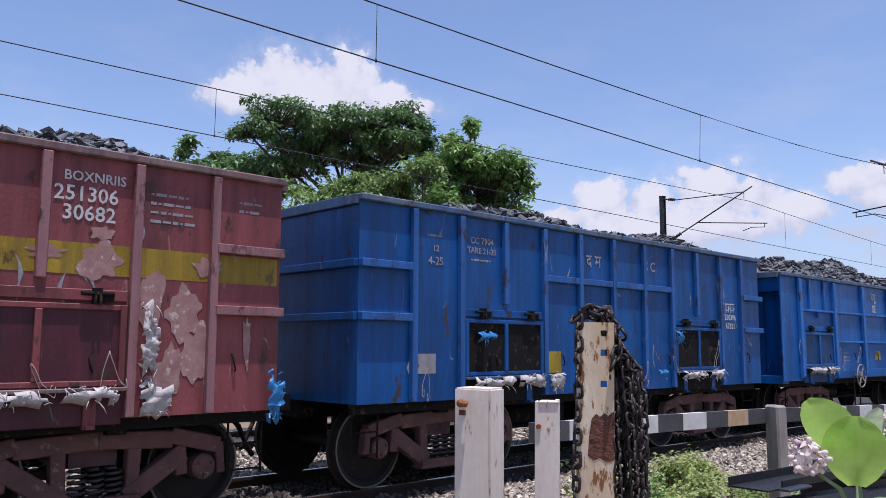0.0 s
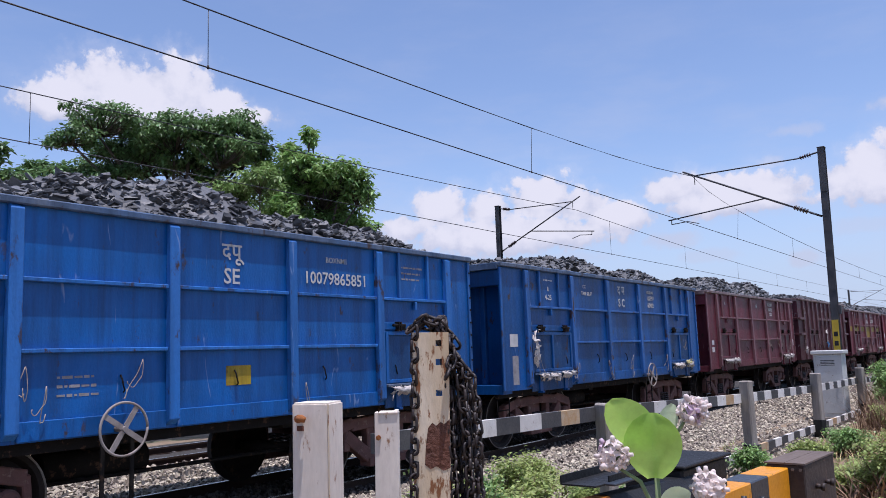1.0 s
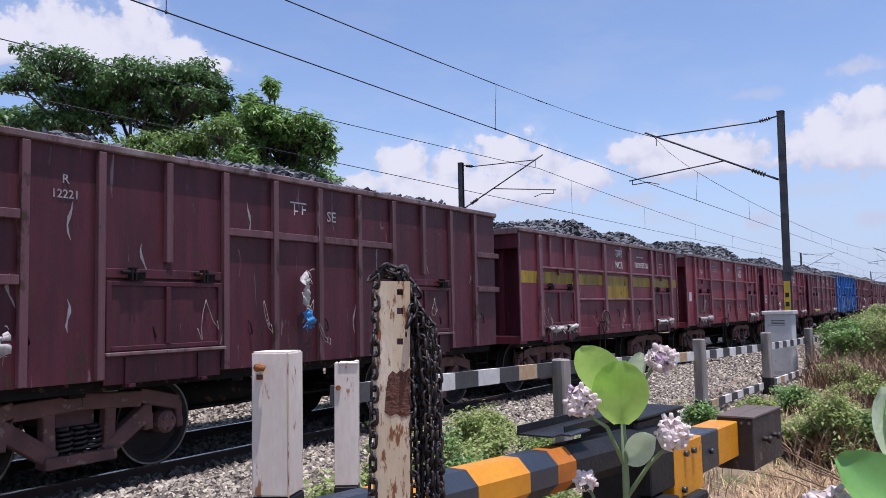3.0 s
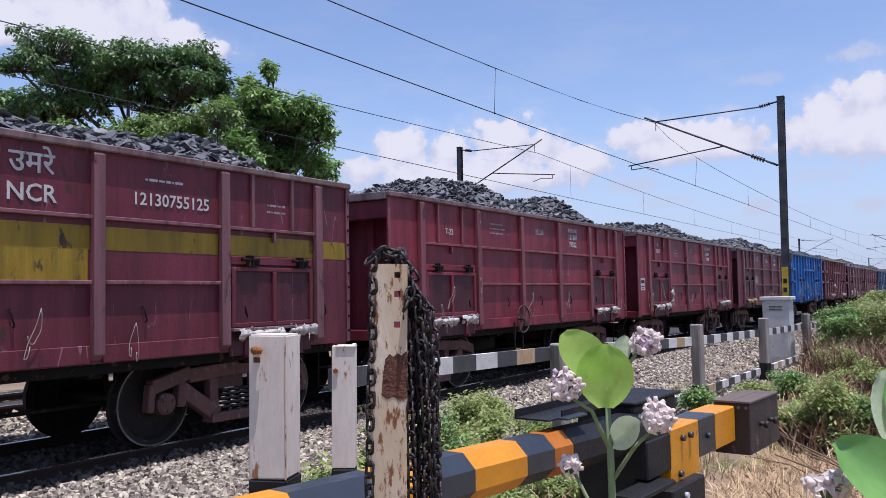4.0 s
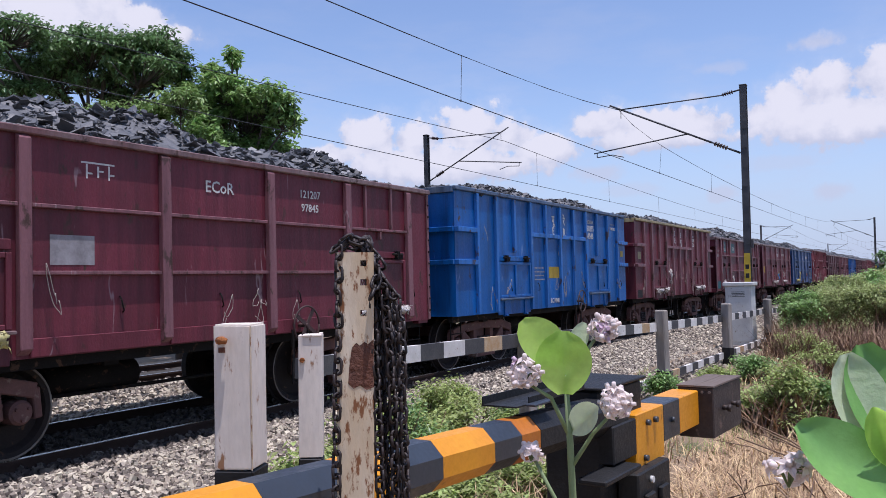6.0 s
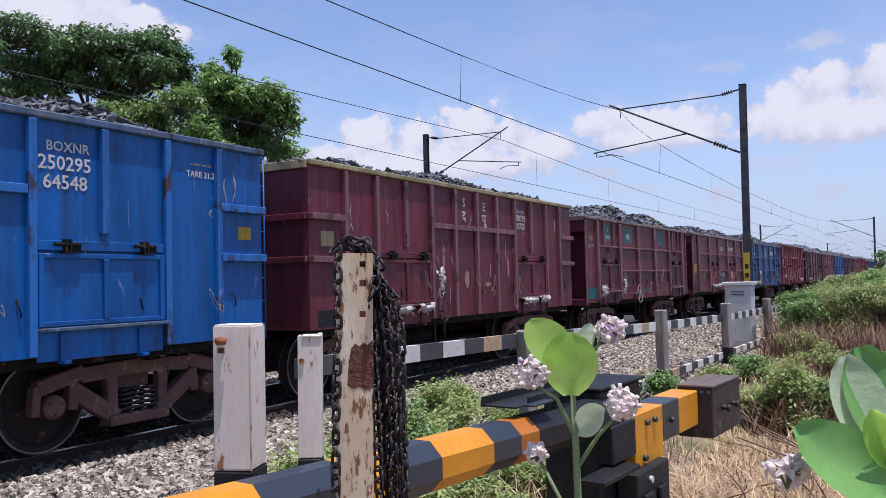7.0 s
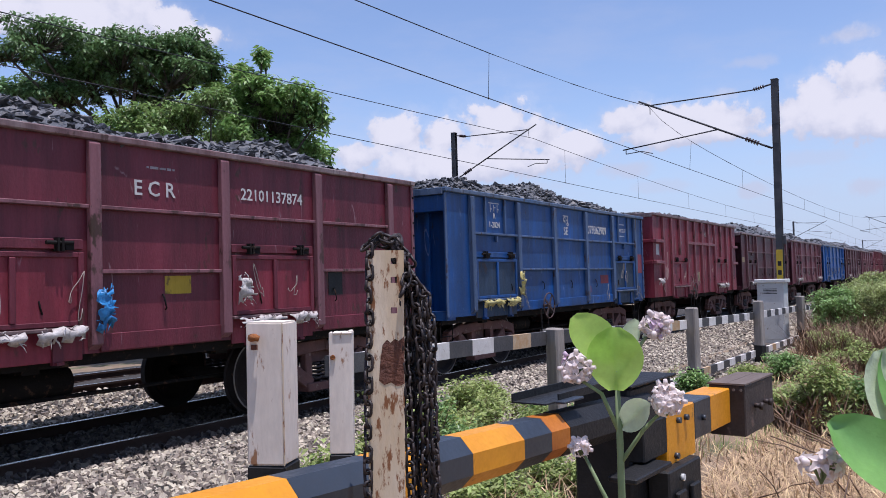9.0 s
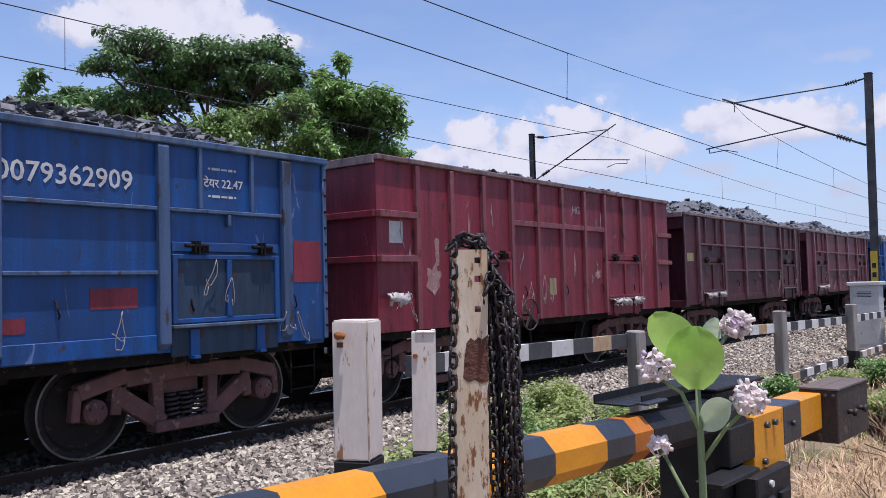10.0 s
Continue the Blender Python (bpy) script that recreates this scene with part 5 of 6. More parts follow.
def build_line():
    for y in (24.4, 92.0, 160.0, 228.0):
        build_mast(-4.40, y, 7.1, -4.25, 0.6)
    for y in (29.0, 109.0, 190.0):
        build_mast(-17.85, y, 7.85, 4.1, 0.0, False)
    build_wires("overhead_wires_1", -8.6, 5.63, (-43.5, 24.4, 92, 160, 228, 296), 6.87, 0.55, 8.95, 8.7, 0.6)
    build_wires("overhead_wires_2", -14.2, 5.71, (-51.0, 29.0, 109, 190, 270), 7.22, 0.73, 12.55, 9.2)


build_line()


# ---- fence, cabinet, posts ----
def build_fence():
    f = thing("track_fence", "black and white banded rail fence on weathered posts", "fence")
    posts = [(-4.06, 8.72, 1.10), (-4.07, 14.4, 1.10), (-3.95, 19.2, 1.05), (-3.9, 24.4, 1.0)]
    rng = random.Random(4)
    for x, y, top in posts:
        z0 = ground_z(x, y) - 0.2
        me = box_mesh(0.22, 0.13, top - z0, 0.02)
        p = put("fence_post", me, POST_GREY, f, pose(x, y, (top + z0) / 2, 0, rng.uniform(-1, 1), -28), "weathered grey sleeper post")
        put("black_foot", box_mesh(0.228, 0.138, 0.5, 0.01), BLACK, p, pose(0, 0, -(top - z0) / 2 + 0.34), "black painted foot")
    # the banded rails: old rail sections, each painted band a piece
    def rail(points, band_len, height, count):
        n = 0
        for (x0, y0, z0), (x1, y1, z1) in zip(points, points[1:]):
            a, b = Vector((x0, y0, z0)), Vector((x1, y1, z1))
            k = max(1, round((b - a).length / band_len))
            for i in range(k):
                p, q = a.lerp(b, i / k), a.lerp(b, (i + 1) / k)
                key = ("band", round((q - p).length, 3), height)
                if key not in CACHE:
                    bm = bmesh.new()
                    ln = (q - p).length
                    add_box(bm, -0.03, 0.03, 0, ln, -height / 2, height / 2)
                    CACHE[key] = mesh_of("rail_band", bm)
                turn = (q - p).to_track_quat("Y", "Z").to_matrix().to_4x4()
                mat = BAND_WHITE if n % 2 else BAND_BLACK
                if n % 13 == 7:
                    mat = BAND_RUST
                put("rail_band", CACHE[key], mat, f, Matrix.Translation(p) @ turn, "")
                n += 1
    rail([(-4.19, 4.85, 1.05), (-4.19, 8.72, 0.98), (-4.19, 14.4, 0.80), (-4.07, 19.2, 0.71), (-4.0, 24.4, 0.65), (-3.95, 28.2, 0.56)], 0.44, 0.155, 0)
    rail([(-4.19, 12.0, -0.14), (-4.19, 14.4, -0.12), (-4.07, 19.2, -0.13), (-4.0, 24.4, -0.16), (-3.95, 28.0, -0.2)], 0.44, 0.14, 0)
    c = thing("relay_cabinet", "grey steel trackside cabinet with a pale lid", "cabinet", m=pose(-4.47, 23.6, ground_z(-4.47, 23.6), 0, 0, -2) @ Matrix.Diagonal((1.15, 1, 1, 1)))
    bar("body", CABINET, c, -0.30, 0.30, -0.25, 0.25, 0.1, 1.72, "", 0.012)
    bar("lid", CABINET, c, -0.35, 0.35, -0.3, 0.3, 1.721, 1.82, "pale overhanging lid", 0.015)
    bar("plinth", POST_GREY, c, -0.36, 0.36, -0.31, 0.31, -0.15, 0.098)
    d = bar("door", CABINET, c, -0.26, 0.26, -0.268, -0.252, 0.2, 1.66)
    bar("handle", BLACK, d, 0.17, 0.2, -0.03, -0.008, -0.06, 0.1)
    for i in range(4):
        bar("vent", BLACK, d, -0.15, 0.15, -0.012, -0.009, 0.5 + 0.04 * i, 0.515 + 0.04 * i, "", 0)


build_fence()


def build_white_posts():
    # square post with two faces seen
    p = thing("white_post", "square white painted post with rust stains and black foot", "post", m=pose(-1.965, 1.995, 0, 0, 0, 21))
    bm = bmesh.new()
    add_box(bm, -0.065, 0.065, -0.065, 0.065, 1.10, 1.565)
    bmesh.ops.bevel(bm, geom=bm.edges[:], offset=0.006, segments=2, affect="EDGES")
    for v in bm.verts:
        v.co += Vector((noise.noise(v.co * 17), noise.noise(v.co * 13 + Vector((3, 0, 0))), noise.noise(v.co * 15))) * 0.003
    part("shaft", bm, WHITE_POST, p)
    bar("black_foot", BLACK, p, -0.066, 0.066, -0.066, 0.066, -0.45, 1.098, "black painted lower part")
    bm = bmesh.new()
    add_rod(bm, (-0.035, -0.066, 1.515), (-0.035, -0.085, 1.515), 0.013, n=8)
    add_tube(bm, [(-0.035, -0.085, 1.515), (-0.02, -0.095, 1.518), (-0.005, -0.09, 1.512)], [0.011, 0.013, 0.01], 6)
    part("bolt", bm, RUST_ORANGE, p, "rusty orange bolt")
    bar("corner_seam", RUST_WHITE, p, 0.0632, 0.0662, -0.0672, -0.0645, 1.10, 1.56, "rust line down the corner", 0)
    bar("bolt_hole", RUST, p, -0.045, -0.022, -0.0675, -0.064, 1.475, 1.492, "rusted empty bolt hole", 0)
    # thinner post behind it
    q = thing("white_post", "narrow white steel post with chipped top and black foot", "post", m=pose(-2.085, 2.475, 0, 0, 0.6, 34))
    bm = bmesh.new()
    for a in ((-0.045, 0.045, -0.04, -0.034), (0.039, 0.045, -0.034, 0.035), (-0.045, -0.039, -0.034, 0.035)):
        add_box(bm, *a, 1.03, 1.495)
    add_box(bm, 0.03, 0.045, -0.04, 0.02, 1.495, 1.502)
    bmesh.ops.bevel(bm, geom=bm.edges[:], offset=0.002, segments=1, affect="EDGES")
    part("channel", bm, WHITE_POST, q)
    bar("lip", WHITE_POST, q, -0.03, 0.046, -0.046, 0.03, 1.488, 1.497)
    bar("black_foot", BLACK, q, -0.046, 0.046, -0.041, 0.037, -0.45, 1.028, "black painted lower part")
    bm = bmesh.new()
    add_rod(bm, (-0.03, -0.04, 1.40), (-0.03, -0.05, 1.40), 0.010, n=8)
    part("bolt", bm, RUST_ORANGE, q, "rusty bolt")


build_white_posts()


def build_chain_post():
    p = thing("chain_post", "rust-streaked white steel channel post hung with chain", "post", m=pose(-1.229, 1.607, 0.22, 0.6, 1.0, 36.5) @ Matrix.Scale(0.87, 4))
    w, d, t = 0.05, 0.05, 0.007
    bm = bmesh.new()
    holes = [(1.742, 0.008), (1.69, 0.0085), (1.606, 0.0085), (1.495, 0.015)]
    cx = 0.022
    z = -0.5
    # front plate left standing between its holes
    for hz, hr in sorted(holes):
        add_box(bm, -w, w, -d, -d + t, z, hz - hr)
        add_box(bm, -w, cx - hr, -d, -d + t, hz - hr, hz + hr)
        add_box(bm, cx + hr, w, -d, -d + t, hz - hr, hz + hr)
        z = hz + hr
    add_box(bm, -w, w, -d, -d + t, z, 1.772)
    add_box(bm, -w, -w + t, -d + t, d, -0.5, 1.772)
    add_box(bm, w - t, w, -d + t, d, -0.5, 1.772)
    bmesh.ops.remove_doubles(bm, verts=bm.verts[:], dist=0.0001)
    part("channel", bm, RUST_WHITE, p)
    bm = bmesh.new()
    rim = [(-0.020, 1.415), (-0.005, 1.402), (0.012, 1.41), (0.03, 1.398), (0.0495, 1.405), (0.0495, 1.47), (0.0495, 1.535), (0.035, 1.522), (0.024, 1.528), (0.012, 1.518), (0.002, 1.526), (-0.010, 1.512), (-0.016, 1.47)]
    front = [bm.verts.new((x, -d - 0.0012, z_)) for x, z_ in rim]
    back = [bm.verts.new((x, -d - 0.0004, z_)) for x, z_ in rim]
    bm.faces.new(front)
    for k in range(len(rim)):
        bm.faces.new((front[k], back[k], back[(k + 1) % len(rim)], front[(k + 1) % len(rim)]))
    bmesh.ops.recalc_face_normals(bm, faces=bm.faces[:])
    part("rust_patch", bm, RUST, p, "patch of bare brown rust")
    c = tagged(new("chain"), "long heavy black steel chain draped over the post", "chain")
    c.matrix_basis = pose(-1.229, 1.607, 0.22, 0, 0, 36.5) @ Matrix.Scale(0.87, 4)
    bm = bmesh.new()
    pts = []
    for i in range(17):
        a = 2 * math.pi * i / 16
        pts.append((0.0115 * math.cos(a), 0, 0.0115 * math.sin(a) + (0.0095 if math.sin(a) > 0 else -0.0095)))
    add_tube(bm, pts[:-1] + [pts[0]], 0.0043, 6)
    link = mesh_of("link", bm)
    rng = random.Random(11)

    def strand(points, step=0.031):
        """Links set one into the next along a line."""
        pts_ = [Vector(q) for q in points]
        d_, k = 0.0, 0
        lens = [(b - a).length for a, b in zip(pts_, pts_[1:])]
        total = sum(lens)
        while d_ < total:
            e, i = d_, 0
            while e > lens[i]:
                e -= lens[i]
                i += 1
            a, b = pts_[i], pts_[i + 1]
            at = a.lerp(b, e / lens[i])
            turn = (b - a).to_track_quat("Z", "Y").to_matrix().to_4x4()
            put("link", link, CHAIN, c, Matrix.Translation(at) @ turn @ pose(0, 0, 0, rng.uniform(-8, 8), rng.uniform(-8, 8), 45 + 90 * (k % 2) + rng.uniform(-22, 22)))
            d_ += step
            k += 1
    F = -0.066
    strand([(0.005, -0.055, 1.795), (-0.012, F, 1.775), (-0.016, F, 1.66), (-0.020, F, 1.5), (-0.028, F, 1.3), (-0.034, F, 1.0), (-0.036, F, 0.8)])
    for k in range(9):
        x = 0.066 + 0.0095 * k
        y = F + 0.012 + 0.026 * ((k * 5) % 4)
        low = 0.9 + 0.07 * ((k * 3) % 4)
        strand([(0.02 + 0.006 * k, -0.03 + 0.007 * k, 1.79 + 0.012 * math.sin(k)), (0.045 + 0.004 * k, y * 0.7, 1.785 - 0.006 * k), (x, y, 1.73 - 0.012 * k),
                (x + 0.012, y, 1.55), (x + 0.008 * math.sin(k * 2.1) + 0.018, y, 1.3), (x + 0.02, y, low)])
    strand([(-0.02, -0.06, 1.785), (0.01, -0.062, 1.808), (0.05, -0.055, 1.80), (0.085, -0.04, 1.765), (0.09, -0.07, 1.70), (0.075, -0.085, 1.66)])
    strand([(-0.015, -0.03, 1.79), (0.02, -0.02, 1.812), (0.06, -0.03, 1.80), (0.10, -0.03, 1.74)])


build_chain_post()


# ---- level-crossing boom ----
def build_boom():
    d = Vector((0.07, 1.0, 0.0)).normalized()
    m = Matrix.Translation((-1.40, 2.2, 1.122)) @ d.to_track_quat("Y", "Z").to_matrix().to_4x4()
    b = thing("boom_barrier", "lowered octagonal level-crossing boom in yellow and black bands", "barrier", m=m)
    R = 0.086

    def prism(r, s0, s1, fall=0.032):
        bm = bmesh.new()
        rings = [[bm.verts.new((r * math.cos(math.pi / 8 + k * math.pi / 4), s, r * math.sin(math.pi / 8 + k * math.pi / 4) - fall * (s + 0.35))) for k in range(8)] for s in (s0 + 0.0004, s1 - 0.0004)]
        for k in range(8):
            bm.faces.new((rings[0][k], rings[0][(k + 1) % 8], rings[1][(k + 1) % 8], rings[1][k]))
        bm.faces.new(rings[0])
        bm.faces.new(rings[1][::-1])
        bmesh.ops.recalc_face_normals(bm, faces=bm.faces[:])
        return bm
    cuts = [-0.74 - 0.27 * i for i in range(20, 0, -1)] + [-0.72, -0.40, -0.22, 0.01, 0.32, 0.51, 0.65]
    for i, (s0, s1) in enumerate(zip(cuts, cuts[1:])):
        yellow = (i % 2 == 1)
        coat = BOOM_ORANGE if s0 > 0.4 and yellow else BOOM_YELLOW
        part("band", prism(R, s0, s1), coat if yellow else BOOM_DARK, b, "yellow painted band" if yellow else "faded black band")
    # root shaft that runs into the stand
    for s0, s1, mt in ((0.65, 1.50, BLACK),):
        part("root_shaft", prism(0.088, s0, s1), mt, b, "yellow painted band" if mt is BOOM_YELLOW else "")
    bm = bmesh.new()
    add_box(bm, -0.12, 0.03, 0.56, 1.15, 0.090, 0.096)
    add_box(bm, -0.12, -0.114, 0.56, 1.15, 0.096, 0.125)
    add_box(bm, 0.024, 0.03, 0.66, 1.15, 0.096, 0.12)
    part("clamp_channel", bm, BLACK, b, "dark folded steel channel")
    bar("clamp_plate", BOOM_DARK, b, 0.035, 0.075, 0.62, 0.78, 0.09, 0.10)
    tail = ((1.30, 1.57, BLACK, -0.26, -0.09), (1.57, 1.935, BOOM_YELLOW, -0.33, -0.075), (1.935, 2.18, BOOM_DARK, -0.265, -0.075), (2.18, 2.50, BOOM_YELLOW, -0.265, -0.075))
    for s0, s1, mt, lo, hi in tail:
        bar("tail_band", mt, b, -0.06, 0.09, s0 + 0.0005, s1 - 0.0005, lo, hi, "yellow painted band" if mt is BOOM_YELLOW else "")
    for s, z in ((1.70, -0.13), (1.80, -0.13), (2.05, -0.17), (1.66, -0.29)):
        bm = bmesh.new()
        add_rod(bm, (0.09, s, z), (0.11, s, z), 0.015, n=6)
        part("bolt", bm, BOOM_DARK, b)
    w = part("counterweight_box", box_bm(-0.03, 0.17, 2.505, 3.06, -0.34, -0.06), BOX_SIDE, b, "brown-black riveted counterweight box")
    bm = bmesh.new()
    add_box(bm, -0.035, 0.068, 2.50, 3.065, -0.0595, -0.05)
    add_box(bm, 0.071, 0.175, 2.50, 3.065, -0.0595, -0.05)
    part("lid", bm, BOX_WOOD, w, "weathered grey-brown lid boards")
    for x in (-0.005, 0.03, 0.065, 0.11, 0.15):
        bm = bmesh.new()
        add_rod(bm, (x, 2.505, -0.085), (x, 2.497, -0.085), 0.008, n=6)
        part("rivet", bm, BOX_WOOD, w)
    for s in (2.68, 2.86):
        bm = bmesh.new()
        add_rod(bm, (0.17, s, -0.19), (0.20, s, -0.19), 0.014, n=8)
        add_rod(bm, (0.20, s, -0.19), (0.22, s, -0.193), 0.022, n=6)
        part("bolt", bm, BOX_SIDE, w, "protruding bolt")
    st = thing("barrier_stand", "black steel stand and machine casing of the boom", "stand", m=pose(-1.40, 2.2, 0, 0, 0, -4))
    bar("casing", BLACK, st, -0.25, 0.03, 1.30, 1.80, -0.5, 1.185, "", 0.012)
    bar("top_plate", BLACK, st, -0.27, 0.05, 1.28, 1.82, 1.187, 1.20)
    bar("front_leg", BLACK, st, 0.035, 0.14, 1.45, 1.86, -0.5, 0.80, "", 0.008)
    bar("ledge", BLACK, st, 0.03, 0.16, 1.05, 1.44, 0.83, 0.855)
    for s in (1.50, 1.68):
        bar("casing_rib", BLACK, st, 0.143, 0.165, s, s + 0.1, 0.2, 0.70)
    bm = bmesh.new()
    add_rod(bm, (0.14, 1.60, 0.75), (0.155, 1.60, 0.75), 0.016, n=8)
    part("bolt", bm, CABINET, st)


def box_bm(x0, x1, y0, y1, z0, z1, bevel=0.006):
    bm = bmesh.new()
    add_box(bm, x0, x1, y0, y1, z0, z1)
    bmesh.ops.bevel(bm, geom=bm.edges[:], offset=bevel, segments=1, affect="EDGES")
    return bm


build_boom()


# ---- milkweed plants in front ----
def leaf_bm(length, width, cup=0.18, droop=0.25, n=9):
    """A broad rounded leaf along +y with a raised midrib."""
    bm = bmesh.new()
    rows = []
    for i in range(n + 1):
        t = i / n
        half = width / 2 * (math.sin(math.pi * min(1, t * 0.95 + 0.03)) ** 0.55) * (0.95 + 0.12 * t)
        row = []
        for j in range(-4, 5):
            u = j / 4
            z = cup * width * (abs(u) ** 1.6) * (1 - 0.3 * t) - droop * length * t * t + 0.012 * width * math.sin(9 * t + 3 * u)
            row.append(bm.verts.new((u * half, t * length, z)))
        rows.append(row)
    for a, b in zip(rows, rows[1:]):
        for j in range(8):
            f = bm.faces.new((a[j], a[j + 1], b[j + 1], b[j]))
            f.smooth = True
    bmesh.ops.remove_doubles(bm, verts=bm.verts[:], dist=0.0003)
    return bm


def place_leaf(plant, base, tip, length, width, mat, normal=(0, -1, 0.6), cup=0.18, droop=0.1, label="broad green leaf"):
    base, tip = Vector(base), Vector(tip)
    y = (tip - base).normalized()
    x = y.cross(Vector(normal)).normalized()
    z = x.cross(y)
    m = Matrix((x, y, z)).transposed().to_4x4()
    l = part("leaf", leaf_bm(length, width, cup, droop), mat, plant, label, Matrix.Translation(base) @ m)
    bm = bmesh.new()
    pts = [(0, length * t, -droop * length * t * t - 0.002) for t in np.linspace(0, 0.97, 8)]
    add_tube(bm, pts, [0.0019 * (1.1 - t) for t in np.linspace(0, 0.97, 8)], 5)
    part("midrib", bm, MILK_VEIN, l)
    return l


def flower_head(plant, at, r, n, seed):
    """A cluster of waxy five-lobed flowers and round buds."""
    rng = random.Random(seed)
    if "flower" not in CACHE:
        bm = bmesh.new()
        for k in range(5):
            a = 2 * math.pi * k / 5
            c, s = math.cos(a), math.sin(a)
            pts = [(0, 0, 0), (0.006 * c - 0.004 * s, 0.006 * s + 0.004 * c, 0.001), (0.013 * c, 0.013 * s, -0.004), (0.006 * c + 0.004 * s, 0.006 * s - 0.004 * c, 0.001)]
            bm.faces.new([bm.verts.new(q) for q in pts])
        add_rod(bm, (0, 0, 0), (0, 0, 0.007), 0.0035, 0.0025, n=6)
        CACHE["flower"] = mesh_of("flower", bm)
        bm = bmesh.new()
        bmesh.ops.create_icosphere(bm, subdivisions=2, radius=0.0048)
        for v in bm.verts:
            v.co.z *= 1.25
        for f in bm.faces:
            f.smooth = True
        CACHE["bud"] = mesh_of("bud", bm)
    at = Vector(at)
    for i in range(n):
        d = Vector((rng.gauss(0, 1), rng.gauss(0, 1), rng.gauss(0.25, 0.8))).normalized()
        p = at + d * r * rng.uniform(0.55, 1.1)
        turn = d.to_track_quat("Z", "Y").to_matrix().to_4x4()
        if rng.random() < 0.68:
            put("flower", CACHE["flower"], PETAL_TIP if rng.random() < 0.06 else PETAL, plant, Matrix.Translation(p) @ turn @ Matrix.Scale(1.4, 4))
        else:
            put("bud", CACHE["bud"], PETAL, plant, Matrix.Translation(p) @ turn)
        bm = bmesh.new()
        add_tube(bm, [at - Vector((0, 0, r * 0.8)), at + d * r * 0.4, p], 0.0012, 4)
        part("flower_stalk", bm, MILK_STEM, plant)


def build_milkweeds():
    # everything is set in the plant's own space: origin at its foot
    f1 = Vector((-0.545, 1.345, -0.12))
    p = thing("milkweed", "tall milkweed with broad pale green leaves and lilac flowers", "plant", m=Matrix.Translation(f1))
    o = lambda x, y, z: Vector((x, y, z)) - f1
    bm = bmesh.new()
    add_tube(bm, [o(-0.545, 1.345, -0.14), o(-0.535, 1.345, 0.6), o(-0.54, 1.342, 1.1), o(-0.555, 1.34, 1.30), o(-0.557, 1.338, 1.40), o(-0.562, 1.336, 1.52)], [0.011, 0.010, 0.008, 0.0065, 0.006, 0.004], 8)
    part("stem", bm, MILK_STEM, p)
    for pts in ([o(-0.556, 1.338, 1.41), o(-0.585, 1.325, 1.48), o(-0.617, 1.303, 1.505)], [o(-0.557, 1.338, 1.36), o(-0.52, 1.352, 1.42), o(-0.488, 1.356, 1.455)], [o(-0.562, 1.336, 1.50), o(-0.535, 1.35, 1.55), o(-0.512, 1.358, 1.585)],
                [o(-0.545, 1.342, 1.22), o(-0.58, 1.33, 1.30), o(-0.615, 1.315, 1.375)]):
        bm = bmesh.new()
        add_tube(bm, pts, [0.0045, 0.004, 0.003], 6)
        part("stem", bm, MILK_STEM, p)
    look_at = Vector((0.38, -0.92, 0.15))
    place_leaf(p, o(-0.562, 1.332, 1.487), o(-0.564, 1.330, 1.61), 0.108, 0.096, MILK_LEAF, look_at, 0.10, 0.06)
    place_leaf(p, o(-0.570, 1.345, 1.535), o(-0.628, 1.32, 1.608), 0.105, 0.075, MILK_LEAF, (0.25, -0.75, 0.5), 0.14, 0.10)
    place_leaf(p, o(-0.553, 1.340, 1.425), o(-0.50, 1.30, 1.47), 0.085, 0.05, MILK_PALE, (0.5, -0.8, 0.5), 0.12, 0.1, "pale leaf underside")
    place_leaf(p, o(-0.560, 1.350, 1.545), o(-0.53, 1.37, 1.62), 0.07, 0.035, MILK_PALE, (0.7, -0.7, 0.2), 0.1, 0.1, "pale young leaf")
    flower_head(p, o(-0.622, 1.300, 1.522), 0.029, 34, 1)
    flower_head(p, o(-0.503, 1.36, 1.60), 0.025, 30, 2)
    flower_head(p, o(-0.480, 1.355, 1.470), 0.028, 32, 3)
    flower_head(p, o(-0.62, 1.313, 1.385), 0.018, 9, 4)
    f2 = Vector((-0.07, 1.17, -0.1))
    q = thing("milkweed", "young milkweed shoot with large upright cupped leaves", "plant", m=Matrix.Translation(f2))
    o2 = lambda x, y, z: Vector((x, y, z)) - f2
    bm = bmesh.new()
    add_tube(bm, [o2(-0.06, 1.17, -0.12), o2(-0.065, 1.17, 0.8), o2(-0.06, 1.165, 1.42), o2(-0.06, 1.165, 1.47)], [0.011, 0.009, 0.007, 0.005], 8)
    part("stem", bm, MILK_STEM, q)
    place_leaf(q, o2(-0.045, 1.15, 1.405), o2(-0.154, 1.115, 1.500), 0.145, 0.085, MILK_SHADED, (0.25, -0.8, 0.6), 0.22, 0.08)
    place_leaf(q, o2(-0.068, 1.17, 1.46), o2(-0.108, 1.18, 1.575), 0.125, 0.075, MILK_PALE, (0.6, -0.8, 0.1), 0.15, -0.08, "pale leaf underside")
    # dark leaf behind paints in the shaded half of the pale one
    place_leaf(q, o2(-0.060, 1.18, 1.46), o2(-0.085, 1.20, 1.575), 0.135, 0.085, MILK_SHADED, (0.5, -0.8, 0.3), 0.3, 0.0)
    place_leaf(q, o2(-0.055, 1.155, 1.45), o2(-0.075, 1.13, 1.54), 0.075, 0.04, MILK_LEAF, (0.3, -0.9, 0.2), 0.2, 0.0)
    place_leaf(q, o2(-0.04, 1.16, 1.43), o2(0.02, 1.15, 1.54), 0.13, 0.085, MILK_LEAF, (-0.3, -0.8, 0.5), 0.2, 0.05)
